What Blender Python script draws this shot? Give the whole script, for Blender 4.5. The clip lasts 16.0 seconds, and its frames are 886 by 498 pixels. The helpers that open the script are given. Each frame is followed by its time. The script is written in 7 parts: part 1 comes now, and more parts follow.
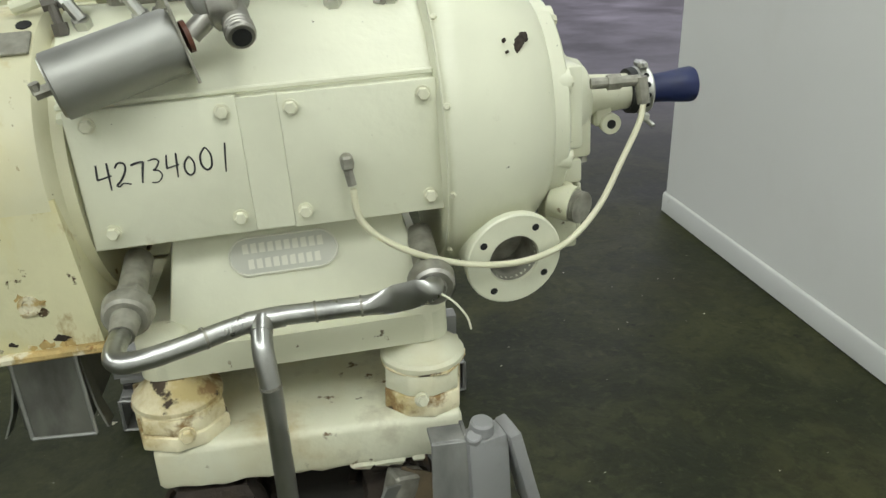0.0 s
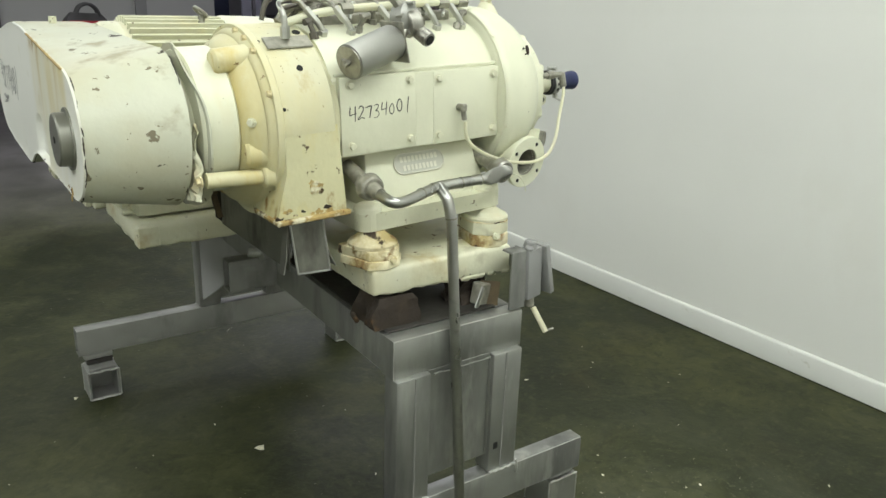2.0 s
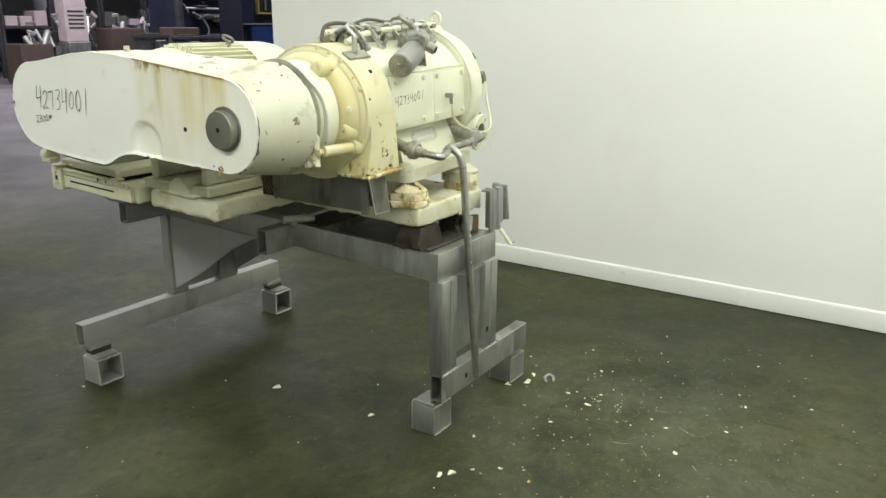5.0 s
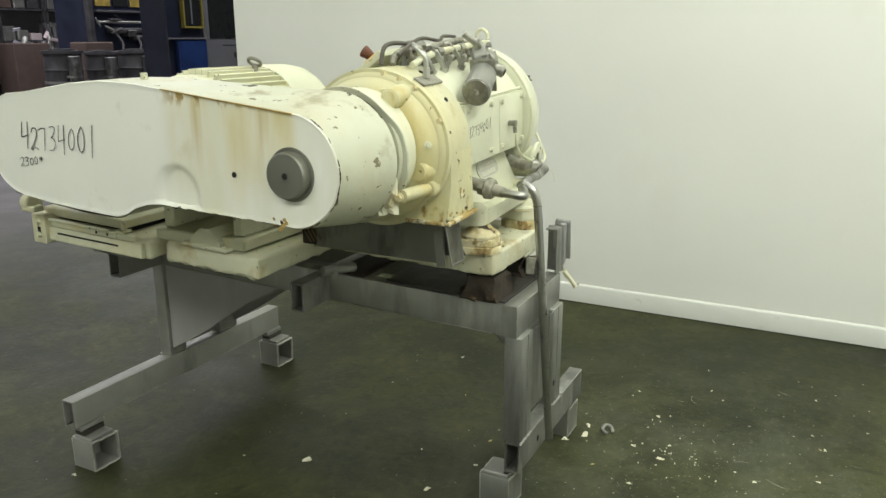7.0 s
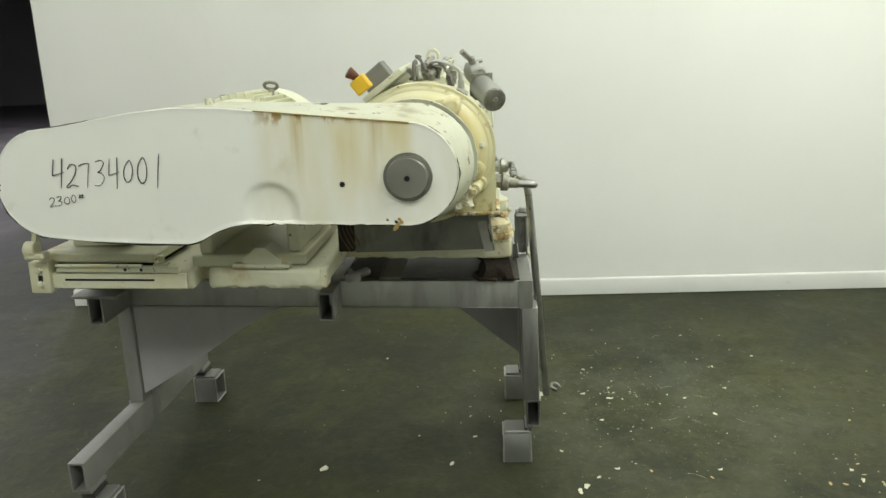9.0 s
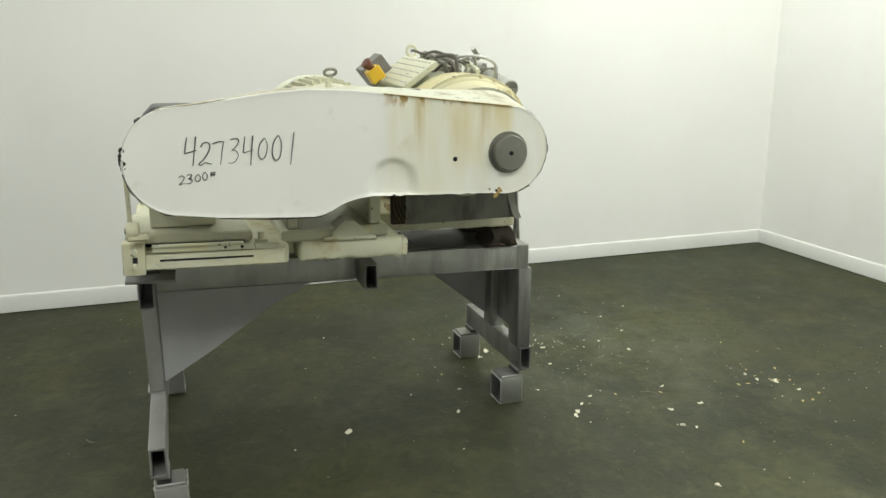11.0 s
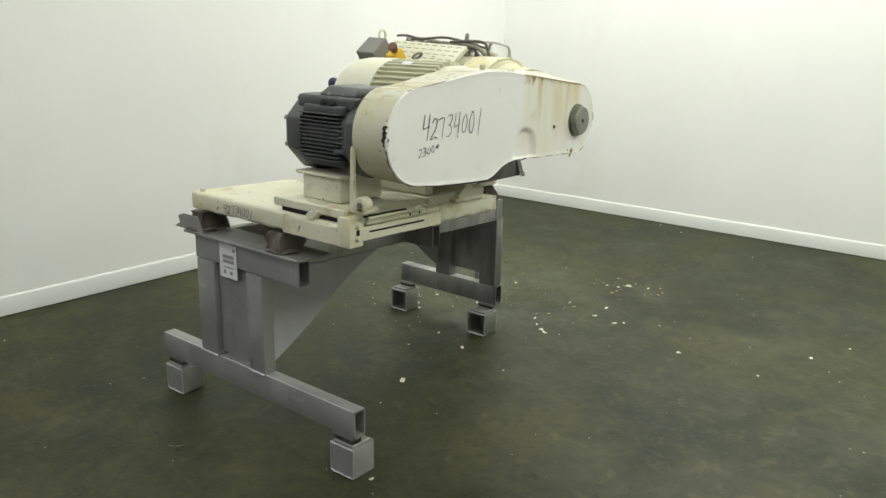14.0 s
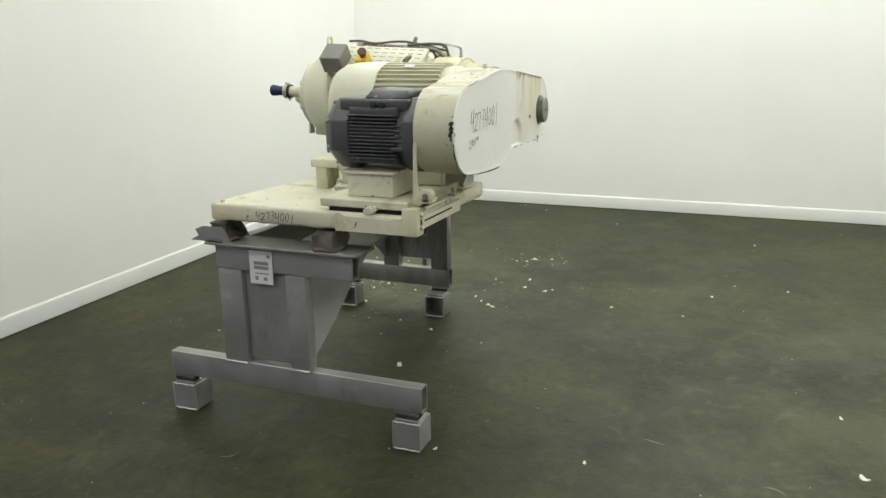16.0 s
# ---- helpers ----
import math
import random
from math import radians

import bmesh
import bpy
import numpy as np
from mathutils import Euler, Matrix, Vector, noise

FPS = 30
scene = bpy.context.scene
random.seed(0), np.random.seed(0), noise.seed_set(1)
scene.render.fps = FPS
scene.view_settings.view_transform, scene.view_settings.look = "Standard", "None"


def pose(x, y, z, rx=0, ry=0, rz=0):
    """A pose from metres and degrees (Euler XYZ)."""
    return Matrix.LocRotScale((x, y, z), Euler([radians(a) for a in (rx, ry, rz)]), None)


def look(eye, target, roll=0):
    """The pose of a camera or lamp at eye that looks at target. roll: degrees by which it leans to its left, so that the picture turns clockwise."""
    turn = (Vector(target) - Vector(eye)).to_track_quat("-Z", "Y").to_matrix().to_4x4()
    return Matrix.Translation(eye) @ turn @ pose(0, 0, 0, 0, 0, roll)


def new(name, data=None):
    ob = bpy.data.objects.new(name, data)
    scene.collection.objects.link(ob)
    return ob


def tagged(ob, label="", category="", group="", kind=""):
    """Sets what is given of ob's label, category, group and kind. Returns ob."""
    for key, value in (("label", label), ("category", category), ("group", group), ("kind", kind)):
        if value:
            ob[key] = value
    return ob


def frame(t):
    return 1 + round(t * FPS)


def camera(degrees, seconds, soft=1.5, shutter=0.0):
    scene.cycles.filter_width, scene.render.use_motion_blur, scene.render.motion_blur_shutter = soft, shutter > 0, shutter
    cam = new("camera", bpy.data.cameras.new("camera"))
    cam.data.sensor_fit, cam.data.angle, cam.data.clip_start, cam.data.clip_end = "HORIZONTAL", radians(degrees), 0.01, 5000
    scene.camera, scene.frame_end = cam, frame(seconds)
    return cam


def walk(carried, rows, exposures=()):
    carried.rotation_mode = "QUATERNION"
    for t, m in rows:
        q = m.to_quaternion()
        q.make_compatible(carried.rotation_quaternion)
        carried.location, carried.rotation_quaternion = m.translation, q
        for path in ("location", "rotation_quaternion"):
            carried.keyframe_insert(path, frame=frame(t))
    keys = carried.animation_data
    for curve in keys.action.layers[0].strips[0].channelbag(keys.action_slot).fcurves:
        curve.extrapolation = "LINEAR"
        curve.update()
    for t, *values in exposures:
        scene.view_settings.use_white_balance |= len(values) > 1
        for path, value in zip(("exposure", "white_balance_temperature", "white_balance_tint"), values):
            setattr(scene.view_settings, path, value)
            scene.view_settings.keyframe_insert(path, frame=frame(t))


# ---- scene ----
cam = camera(59.3, 16.0)
PATH = [
    (0, (0.041, -0.015, 1.531), (0.354, 1.797, 0.743), -1.5),
    (0.5, (-0.214, -0.237, 1.539), (0.378, 1.533, 0.82), 0.9),
    (1, (-0.499, -0.379, 1.537), (0.329, 1.317, 0.876), 1.4),
    (1.5, (-0.821, -0.488, 1.543), (0.179, 1.116, 0.889), 1.1),
    (2, (-1.086, -0.613, 1.517), (0.018, 0.931, 0.887), 2.0),
    (2.5, (-1.373, -0.625, 1.511), (-0.115, 0.802, 0.894), 2.5),
    (3, (-1.675, -0.655, 1.495), (-0.286, 0.648, 0.885), 0.8),
    (3.5, (-1.949, -0.707, 1.496), (-0.481, 0.494, 0.858), 1.7),
    (4, (-2.16, -0.668, 1.519), (-0.639, 0.473, 0.899), 1.5),
    (4.2, (-2.229, -0.657, 1.516), (-0.691, 0.475, 0.921), 1.0),
    (6.3, (-2.402, -0.365, 1.476), (-0.749, 0.623, 0.935), 0.3),
    (6.5, (-2.321, -0.246, 1.508), (-0.674, 0.742, 0.949), 0.5),
    (7, (-2.289, 0.011, 1.518), (-0.571, 0.887, 0.987), -0.1),
    (7.5, (-2.378, 0.288, 1.497), (-0.526, 0.842, 0.983), -0.3),
    (8, (-2.509, 0.534, 1.495), (-0.627, 0.954, 0.963), -0.8),
    (8.2, (-2.585, 0.605, 1.511), (-0.696, 0.989, 0.978), -2.0),
    (10.3, (-3.113, 1.753, 1.461), (-1.212, 1.314, 1.022), -1.0),
    (10.5, (-3.089, 1.882, 1.48), (-1.214, 1.388, 0.991), -2.0),
    (11, (-3.1, 2.202, 1.497), (-1.264, 1.575, 1.012), -0.1),
    (11.5, (-3.011, 2.545, 1.505), (-1.246, 1.748, 1.004), 0.9),
    (12, (-2.874, 2.874, 1.499), (-1.196, 1.91, 0.993), -0.1),
    (12.5, (-2.81, 3.184, 1.494), (-1.261, 2.056, 0.92), 0.3),
    (13, (-2.628, 3.5, 1.5), (-1.189, 2.204, 1.0), 1.0),
    (13.5, (-2.493, 3.797, 1.501), (-1.16, 2.393, 0.998), 1.2),
    (14, (-2.373, 4.08, 1.511), (-1.18, 2.564, 0.985), 1.3),
    (14.5, (-2.171, 4.347, 1.504), (-1.131, 2.721, 0.98), -0.9),
    (15, (-2.053, 4.547, 1.502), (-1.133, 2.861, 0.943), -0.1),
    (15.5, (-1.896, 4.699, 1.512), (-1.019, 2.984, 0.975), 0.6),
    (16, (-1.693, 4.795, 1.516), (-0.993, 2.995, 0.995), -0.8),
]
walk(cam, [(t, look(eye, target, roll)) for t, eye, target, roll in PATH],
     exposures=[(0, -0.41, 6200, 14), (1, -0.25, 6250, 13), (2.5, -0.01, 6350, 12), (4.2, 0.20, 6450, 12), (6.5, -0.02, 6650, 8), (8.2, -0.11, 6600, 8), (10.5, -0.01, 6450, 13), (12, 0.07, 6450, 13), (16, 0.02, 6450, 13)])

# ---------------------------------------------------------------- light
world = bpy.data.worlds.new("world")
scene.world = world
world.use_nodes = True
world.node_tree.nodes["Background"].inputs[0].default_value = (0.75, 0.8, 0.85, 1)
world.node_tree.nodes["Background"].inputs[1].default_value = 0.12


def area_lamp(name, x, y, z, sx, sy, watts, colour=(0.955, 1.0, 0.92)):
    data = bpy.data.lights.new(name, "AREA")
    data.shape, data.size, data.size_y, data.energy, data.color = "RECTANGLE", sx, sy, watts, colour
    ob = new(name, data)
    ob.location = (x, y, z)
    return ob


# unseen lamps standing in for the general overhead lighting
area_lamp("ceiling_light_a", -0.9, -1.15, 3.8, 4.8, 1.0, 120)
area_lamp("ceiling_light_b", -4.3, 1.6, 4.1, 1.4, 6.0, 196)
# added fill that brightens the east wall
area_lamp("east_wall_fill", 0.75, 1.3, 4.3, 0.7, 5.0, 80)
area_lamp("ceiling_light_d", -1.0, 5.6, 4.2, 5.0, 1.2, 80)
# added fills, no fixture known, to brighten the warehouse floor and machines
area_lamp("warehouse_fill_a", 10.0, 14.0, 6.5, 10.0, 8.0, 900, (0.93, 0.93, 1.0))
area_lamp("warehouse_fill_c", 8.5, 6.2, 6.5, 3.0, 1.2, 260, (0.93, 0.93, 1.0))
area_lamp("warehouse_fill_b", 2.0, 17.0, 6.5, 8.0, 8.0, 500, (0.93, 0.93, 1.0))

# ---------------------------------------------------------------- materials


def mat(name, colour, rough=0.5, metal=0.0, vary=0.12, scale=8.0, bump=0.1, bump_scale=60.0, stains=(), spec=0.5, rvary=0.15):
    """Paint or metal with a coarse and a fine variation. stains: (colour, noise scale, low, high, detail, stretch xyz, roughness)."""
    m = bpy.data.materials.new(name)
    m.use_nodes = True
    nt = m.node_tree
    n, l = nt.nodes, nt.links
    b = n["Principled BSDF"]
    b.inputs["Metallic"].default_value = metal
    b.inputs["Specular IOR Level"].default_value = spec
    tc = n.new("ShaderNodeTexCoord")
    n1 = n.new("ShaderNodeTexNoise")
    n1.inputs["Scale"].default_value, n1.inputs["Detail"].default_value = scale, 5
    l.new(tc.outputs["Object"], n1.inputs["Vector"])
    ramp = n.new("ShaderNodeValToRGB")
    ramp.color_ramp.elements[0].position, ramp.color_ramp.elements[1].position = 0.3, 0.7
    ramp.color_ramp.elements[0].color = tuple(c * (1 - vary) for c in colour) + (1,)
    ramp.color_ramp.elements[1].color = tuple(min(1, c * (1 + vary)) for c in colour) + (1,)
    l.new(n1.outputs["Fac"], ramp.inputs["Fac"])
    col = ramp.outputs["Color"]
    rmix = n.new("ShaderNodeMapRange")
    rmix.inputs["To Min"].default_value, rmix.inputs["To Max"].default_value = max(0.02, rough - rvary), min(1, rough + rvary)
    l.new(n1.outputs["Fac"], rmix.inputs["Value"])
    rgh = rmix.outputs["Result"]
    for k, (sc, ns, lo, hi, det, stretch, srough) in enumerate(stains):
        mp = n.new("ShaderNodeMapping")
        mp.inputs["Scale"].default_value = stretch
        mp.inputs["Location"].default_value = (3.7 * k + 1.3, 1.9 * k, 0.7 * k)
        l.new(tc.outputs["Object"], mp.inputs["Vector"])
        ns_ = n.new("ShaderNodeTexNoise")
        ns_.inputs["Scale"].default_value, ns_.inputs["Detail"].default_value, ns_.inputs["Roughness"].default_value = ns, det, 0.6
        l.new(mp.outputs["Vector"], ns_.inputs["Vector"])
        mr = n.new("ShaderNodeMapRange")
        mr.inputs["From Min"].default_value, mr.inputs["From Max"].default_value = lo, hi
        l.new(ns_.outputs["Fac"], mr.inputs["Value"])
        mx = n.new("ShaderNodeMix")
        mx.data_type = "RGBA"
        l.new(mr.outputs["Result"], mx.inputs["Factor"])
        l.new(col, mx.inputs[6])
        mx.inputs[7].default_value = tuple(sc) + (1,)
        col = mx.outputs[2]
        mf = n.new("ShaderNodeMix")
        l.new(mr.outputs["Result"], mf.inputs["Factor"])
        l.new(rgh, mf.inputs[2])
        mf.inputs[3].default_value = srough
        rgh = mf.outputs[0]
    l.new(col, b.inputs["Base Color"])
    l.new(rgh, b.inputs["Roughness"])
    n2 = n.new("ShaderNodeTexNoise")
    n2.inputs["Scale"].default_value, n2.inputs["Detail"].default_value = bump_scale, 4
    l.new(tc.outputs["Object"], n2.inputs["Vector"])
    bp = n.new("ShaderNodeBump")
    bp.inputs["Strength"].default_value, bp.inputs["Distance"].default_value = bump, 0.004
    l.new(n2.outputs["Fac"], bp.inputs["Height"])
    l.new(bp.outputs["Normal"], b.inputs["Normal"])
    return m


U = (1, 1, 1)
CHIP = ((0.15, 0.125, 0.08), 34, 0.69, 0.72, 4, U, 0.8)
CREAM = mat("cream_paint", (0.62, 0.62, 0.46), 0.42, vary=0.06, scale=5, bump=0.3, bump_scale=45,
            stains=[((0.56, 0.55, 0.40), 2.6, 0.48, 0.74, 7, U, 0.5), ((0.70, 0.60, 0.31), 4, 0.57, 0.78, 5, (1, 1, 0.4), 0.5), ((0.24, 0.20, 0.12), 48, 0.66, 0.70, 6, U, 0.7), CHIP])
CREAM_CLEAN = mat("cream_enamel", (0.685, 0.69, 0.53), 0.38, vary=0.05, scale=6, bump=0.3, bump_scale=38,
                  stains=[((0.60, 0.60, 0.46), 2.4, 0.46, 0.74, 7, U, 0.45), ((0.66, 0.60, 0.38), 6, 0.60, 0.8, 5, (1, 1, 0.35), 0.5),
                          ((0.50, 0.48, 0.34), 24, 0.66, 0.80, 8, U, 0.6), ((0.10, 0.09, 0.06), 70, 0.735, 0.75, 3, U, 0.8)])
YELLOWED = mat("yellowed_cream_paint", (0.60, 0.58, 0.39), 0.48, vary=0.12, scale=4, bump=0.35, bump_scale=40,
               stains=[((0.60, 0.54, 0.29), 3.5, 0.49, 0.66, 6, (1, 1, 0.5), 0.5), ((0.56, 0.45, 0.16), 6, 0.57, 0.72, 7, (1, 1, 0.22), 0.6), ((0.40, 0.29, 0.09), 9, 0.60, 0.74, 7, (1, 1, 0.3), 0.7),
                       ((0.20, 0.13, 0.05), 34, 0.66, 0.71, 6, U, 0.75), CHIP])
RUSTED = mat("rust_eaten_cream_paint", (0.76, 0.70, 0.48), 0.55, vary=0.10, scale=9, bump=0.6, bump_scale=60,
             stains=[((0.50, 0.40, 0.18), 9, 0.46, 0.60, 8, U, 0.8), ((0.26, 0.165, 0.065), 13, 0.56, 0.63, 9, U, 0.85), ((0.06, 0.042, 0.025), 20, 0.61, 0.65, 8, U, 0.9)])
FOOT = mat("rust_run_yellow_paint", (0.59, 0.565, 0.35), 0.5, vary=0.14, scale=6, bump=0.45, bump_scale=50,
           stains=[((0.58, 0.49, 0.19), 6, 0.48, 0.64, 6, (1, 1, 0.4), 0.6), ((0.28, 0.17, 0.05), 13, 0.58, 0.66, 6, (1, 1, 0.6), 0.8), ((0.07, 0.045, 0.02), 24, 0.66, 0.69, 5, U, 0.85)])
GRIMY = mat("grimy_cream_paint", (0.655, 0.65, 0.49), 0.52, vary=0.10, scale=5, bump=0.45, bump_scale=50,
            stains=[((0.60, 0.55, 0.35), 3.2, 0.48, 0.68, 6, U, 0.6), ((0.40, 0.37, 0.26), 7, 0.60, 0.74, 8, U, 0.7), ((0.46, 0.36, 0.16), 5, 0.60, 0.74, 7, U, 0.7), ((0.17, 0.12, 0.06), 26, 0.66, 0.71, 6, U, 0.8), CHIP])
# worn paint, its base also darkened where the top catches too much light
GUARD_SIDE = mat("worn_darkened_guard_paint", (0.54, 0.548, 0.43), 0.42, vary=0.06, scale=5, bump=0.35, bump_scale=35,
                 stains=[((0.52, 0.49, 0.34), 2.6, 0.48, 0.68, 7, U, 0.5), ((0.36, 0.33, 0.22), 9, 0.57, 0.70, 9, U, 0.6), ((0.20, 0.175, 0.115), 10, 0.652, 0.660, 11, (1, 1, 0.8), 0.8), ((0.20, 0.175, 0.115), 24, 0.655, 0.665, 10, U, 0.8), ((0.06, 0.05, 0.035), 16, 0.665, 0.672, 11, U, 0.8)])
# guard paint lightened here to put the front's brightness into the colour
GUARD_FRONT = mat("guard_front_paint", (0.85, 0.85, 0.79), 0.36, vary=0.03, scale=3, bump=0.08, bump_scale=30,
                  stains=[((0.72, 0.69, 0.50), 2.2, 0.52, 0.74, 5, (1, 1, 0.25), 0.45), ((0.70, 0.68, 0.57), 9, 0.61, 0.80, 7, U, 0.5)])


def rust_runs(m, y0, y1, z_top, reach, tones=((0.50, 0.38, 0.12), (0.68, 0.60, 0.32), (0.36, 0.24, 0.07))):
    """Rust that has run down from a fold between y0 and y1 (in the thing's own metres)."""
    n, l = m.node_tree.nodes, m.node_tree.links
    b = n["Principled BSDF"]
    base = b.inputs["Base Color"].links[0].from_socket
    tc = n.new("ShaderNodeTexCoord")
    sep = n.new("ShaderNodeSeparateXYZ")
    l.new(tc.outputs["Object"], sep.inputs[0])

    def ramp(sock, lo, hi):
        r = n.new("ShaderNodeMapRange")
        r.interpolation_type = "SMOOTHSTEP"
        r.inputs["From Min"].default_value, r.inputs["From Max"].default_value = lo, hi
        l.new(sock, r.inputs["Value"])
        return r.outputs["Result"]

    def times(a, c):
        x = n.new("ShaderNodeMath")
        x.operation = "MULTIPLY"
        l.new(a, x.inputs[0])
        l.new(c, x.inputs[1])
        return x.outputs[0]

    col = base
    for scale, stretch, lo, hi, z0, colour in ((16, 0.05, 0.50, 0.72, z_top - reach, tones[0]), (5, 0.25, 0.40, 0.62, z_top - reach * 1.4, tones[1]), (40, 0.5, 0.48, 0.6, z_top - 0.03, tones[2])):
        mp = n.new("ShaderNodeMapping")
        mp.inputs["Scale"].default_value = (0.2, 1, stretch)
        l.new(tc.outputs["Object"], mp.inputs["Vector"])
        nz = n.new("ShaderNodeTexNoise")
        nz.inputs["Scale"].default_value, nz.inputs["Detail"].default_value = scale, 5
        l.new(mp.outputs["Vector"], nz.inputs["Vector"])
        f = times(ramp(nz.outputs["Fac"], lo, hi), ramp(sep.outputs["Z"], z0, z_top))
        f = times(times(f, ramp(sep.outputs["Y"], y1, y1 - 0.10)), ramp(sep.outputs["Y"], y0 - 0.05, y0))
        mx = n.new("ShaderNodeMix")
        mx.data_type = "RGBA"
        l.new(f, mx.inputs["Factor"])
        l.new(col, mx.inputs[6])
        mx.inputs[7].default_value = colour + (1,)
        col = mx.outputs[2]
    l.new(col, b.inputs["Base Color"])


rust_runs(GUARD_FRONT, -0.50, -0.07, 0.345, 0.26)
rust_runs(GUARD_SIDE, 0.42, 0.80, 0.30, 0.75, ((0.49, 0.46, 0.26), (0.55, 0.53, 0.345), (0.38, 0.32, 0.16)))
RUST_STREAK = mat("rust_streak", (0.36, 0.25, 0.08), 0.6, vary=0.3, scale=30, bump=0.2)
RUST = mat("rust", (0.030, 0.021, 0.013), 0.85, vary=0.45, scale=20, bump=0.9, bump_scale=80,
           stains=[((0.14, 0.072, 0.022), 11, 0.57, 0.68, 7, U, 0.9), ((0.03, 0.022, 0.016), 12, 0.48, 0.6, 5, U, 0.9)])
STEEL = mat("mill_steel", (0.345, 0.35, 0.325), 0.42, metal=0.75, vary=0.16, scale=6, bump=0.12, bump_scale=90,
            stains=[((0.18, 0.18, 0.172), 5, 0.50, 0.70, 6, (1, 1, 0.2), 0.55), ((0.44, 0.44, 0.41), 11, 0.58, 0.70, 6, (1, 1, 0.25), 0.38)])
STEEL_DARK = mat("grey_painted_steel", (0.29, 0.29, 0.272), 0.48, metal=0.35, vary=0.14, scale=7, bump=0.12, bump_scale=80,
                 stains=[((0.15, 0.15, 0.142), 6, 0.53, 0.72, 7, (1, 1, 0.35), 0.6), ((0.36, 0.36, 0.33), 13, 0.60, 0.71, 6, (0.3, 1, 1), 0.42)])
GUSSET = mat("scuffed_gusset_sheet", (0.37, 0.37, 0.368), 0.55, metal=0.25, vary=0.08, scale=5, bump=0.08, bump_scale=80,
             stains=[((0.27, 0.27, 0.265), 5, 0.54, 0.78, 7, (1, 1, 0.3), 0.6)])
EATEN = mat("rust_eaten_edge", (0.40, 0.29, 0.11), 0.75, vary=0.3, scale=30, bump=0.9, bump_scale=70,
            stains=[((0.63, 0.59, 0.42), 16, 0.50, 0.56, 8, U, 0.6), ((0.075, 0.045, 0.02), 20, 0.53, 0.60, 8, U, 0.9), ((0.22, 0.12, 0.035), 44, 0.58, 0.66, 6, U, 0.9)])
TANRUST = mat("tan_rust", (0.105, 0.078, 0.042), 0.85, vary=0.35, scale=25, bump=0.7, bump_scale=70)
PIPE_STEEL = mat("scuffed_stainless_pipe", (0.40, 0.40, 0.375), 0.30, metal=1.0, vary=0.14, scale=14, bump=0.08, bump_scale=70, rvary=0.12,
                 stains=[((0.24, 0.24, 0.22), 16, 0.55, 0.70, 5, U, 0.5)])
STAINLESS = mat("stainless_steel", (0.54, 0.54, 0.50), 0.41, metal=1.0, vary=0.08, scale=20, bump=0.05, bump_scale=120, rvary=0.1)
BRUSHED = mat("brushed_steel_cylinder", (0.34, 0.34, 0.31), 0.50, metal=0.85, vary=0.06, scale=20, bump=0.05, bump_scale=150)
SHEET = mat("dull_sheet_metal", (0.26, 0.26, 0.225), 0.45, metal=0.8, vary=0.15, scale=8, bump=0.06, bump_scale=60)
CHUTE = mat("dull_dark_sheet_metal", (0.17, 0.17, 0.145), 0.48, metal=0.75, vary=0.2, scale=8, bump=0.08, bump_scale=60,
            stains=[((0.08, 0.078, 0.065), 9, 0.52, 0.68, 6, (1, 1, 0.4), 0.6)])
FITTING = mat("dull_steel_fitting", (0.36, 0.35, 0.31), 0.38, metal=0.85, vary=0.2, scale=60, bump=0.1)
BLACK_STEEL = mat("black_steel", (0.035, 0.032, 0.027), 0.55, vary=0.4, scale=9, bump=0.3, stains=[((0.10, 0.095, 0.08), 7, 0.56, 0.70, 6, U, 0.6)])
OLD_FITTING = mat("weathered_fitting", (0.30, 0.29, 0.24), 0.55, metal=0.5, vary=0.3, scale=50, bump=0.3)
DARKMOTOR = mat("dark_grey_motor_paint", (0.066, 0.069, 0.068), 0.42, vary=0.2, scale=8, bump=0.2,
                stains=[((0.16, 0.165, 0.158), 5, 0.52, 0.76, 7, U, 0.6), ((0.26, 0.26, 0.25), 30, 0.64, 0.72, 5, U, 0.6)])
RUBBER = mat("black_rubber", (0.02, 0.02, 0.02), 0.7, vary=0.2, bump=0.2)
# near-black fill that paints the shade inside holes, slots and gaps
DARK = mat("painted_void_shade", (0.012, 0.012, 0.011), 0.9, vary=0.2)
BLUE_CAP = mat("blue_plastic", (0.010, 0.017, 0.070), 0.42, vary=0.15, scale=30, bump=0.15)
HOSE = mat("milky_hose", (0.74, 0.72, 0.52), 0.35, vary=0.06, bump=0.02)
HOSE.node_tree.nodes["Principled BSDF"].inputs["Transmission Weight"].default_value = 0.25
WEATHERED = mat("weathered_dark_hose", (0.10, 0.09, 0.072), 0.6, vary=0.3, scale=20, bump=0.2)
GREYBOX = mat("grey_box_paint", (0.19, 0.185, 0.165), 0.5, vary=0.12, bump=0.1)
SWITCH = mat("light_grey_switch", (0.26, 0.26, 0.255), 0.5, vary=0.1, bump=0.08, stains=[((0.2, 0.2, 0.19), 20, 0.6, 0.75, 5, U, 0.6)])
YELLOW = mat("yellow_plastic", (0.80, 0.50, 0.03), 0.45, vary=0.1)
REDBROWN = mat("red_brown_plug", (0.15, 0.055, 0.03), 0.6, vary=0.2)
INK = mat("black_marker_ink", (0.02, 0.02, 0.022), 0.6, vary=0.2)
FADED_INK = mat("faded_marker_ink", (0.085, 0.085, 0.088), 0.6, vary=0.4, scale=60)
PLATE = mat("raised_grey_nameplate", (0.47, 0.47, 0.40), 0.45, metal=0.25, vary=0.08, bump=0.1)
EMBOSS = mat("worn_pale_lettering", (0.64, 0.63, 0.53), 0.4, vary=0.05)
PAPER = mat("label_paper", (0.72, 0.72, 0.70), 0.7, vary=0.03, bump=0.02)
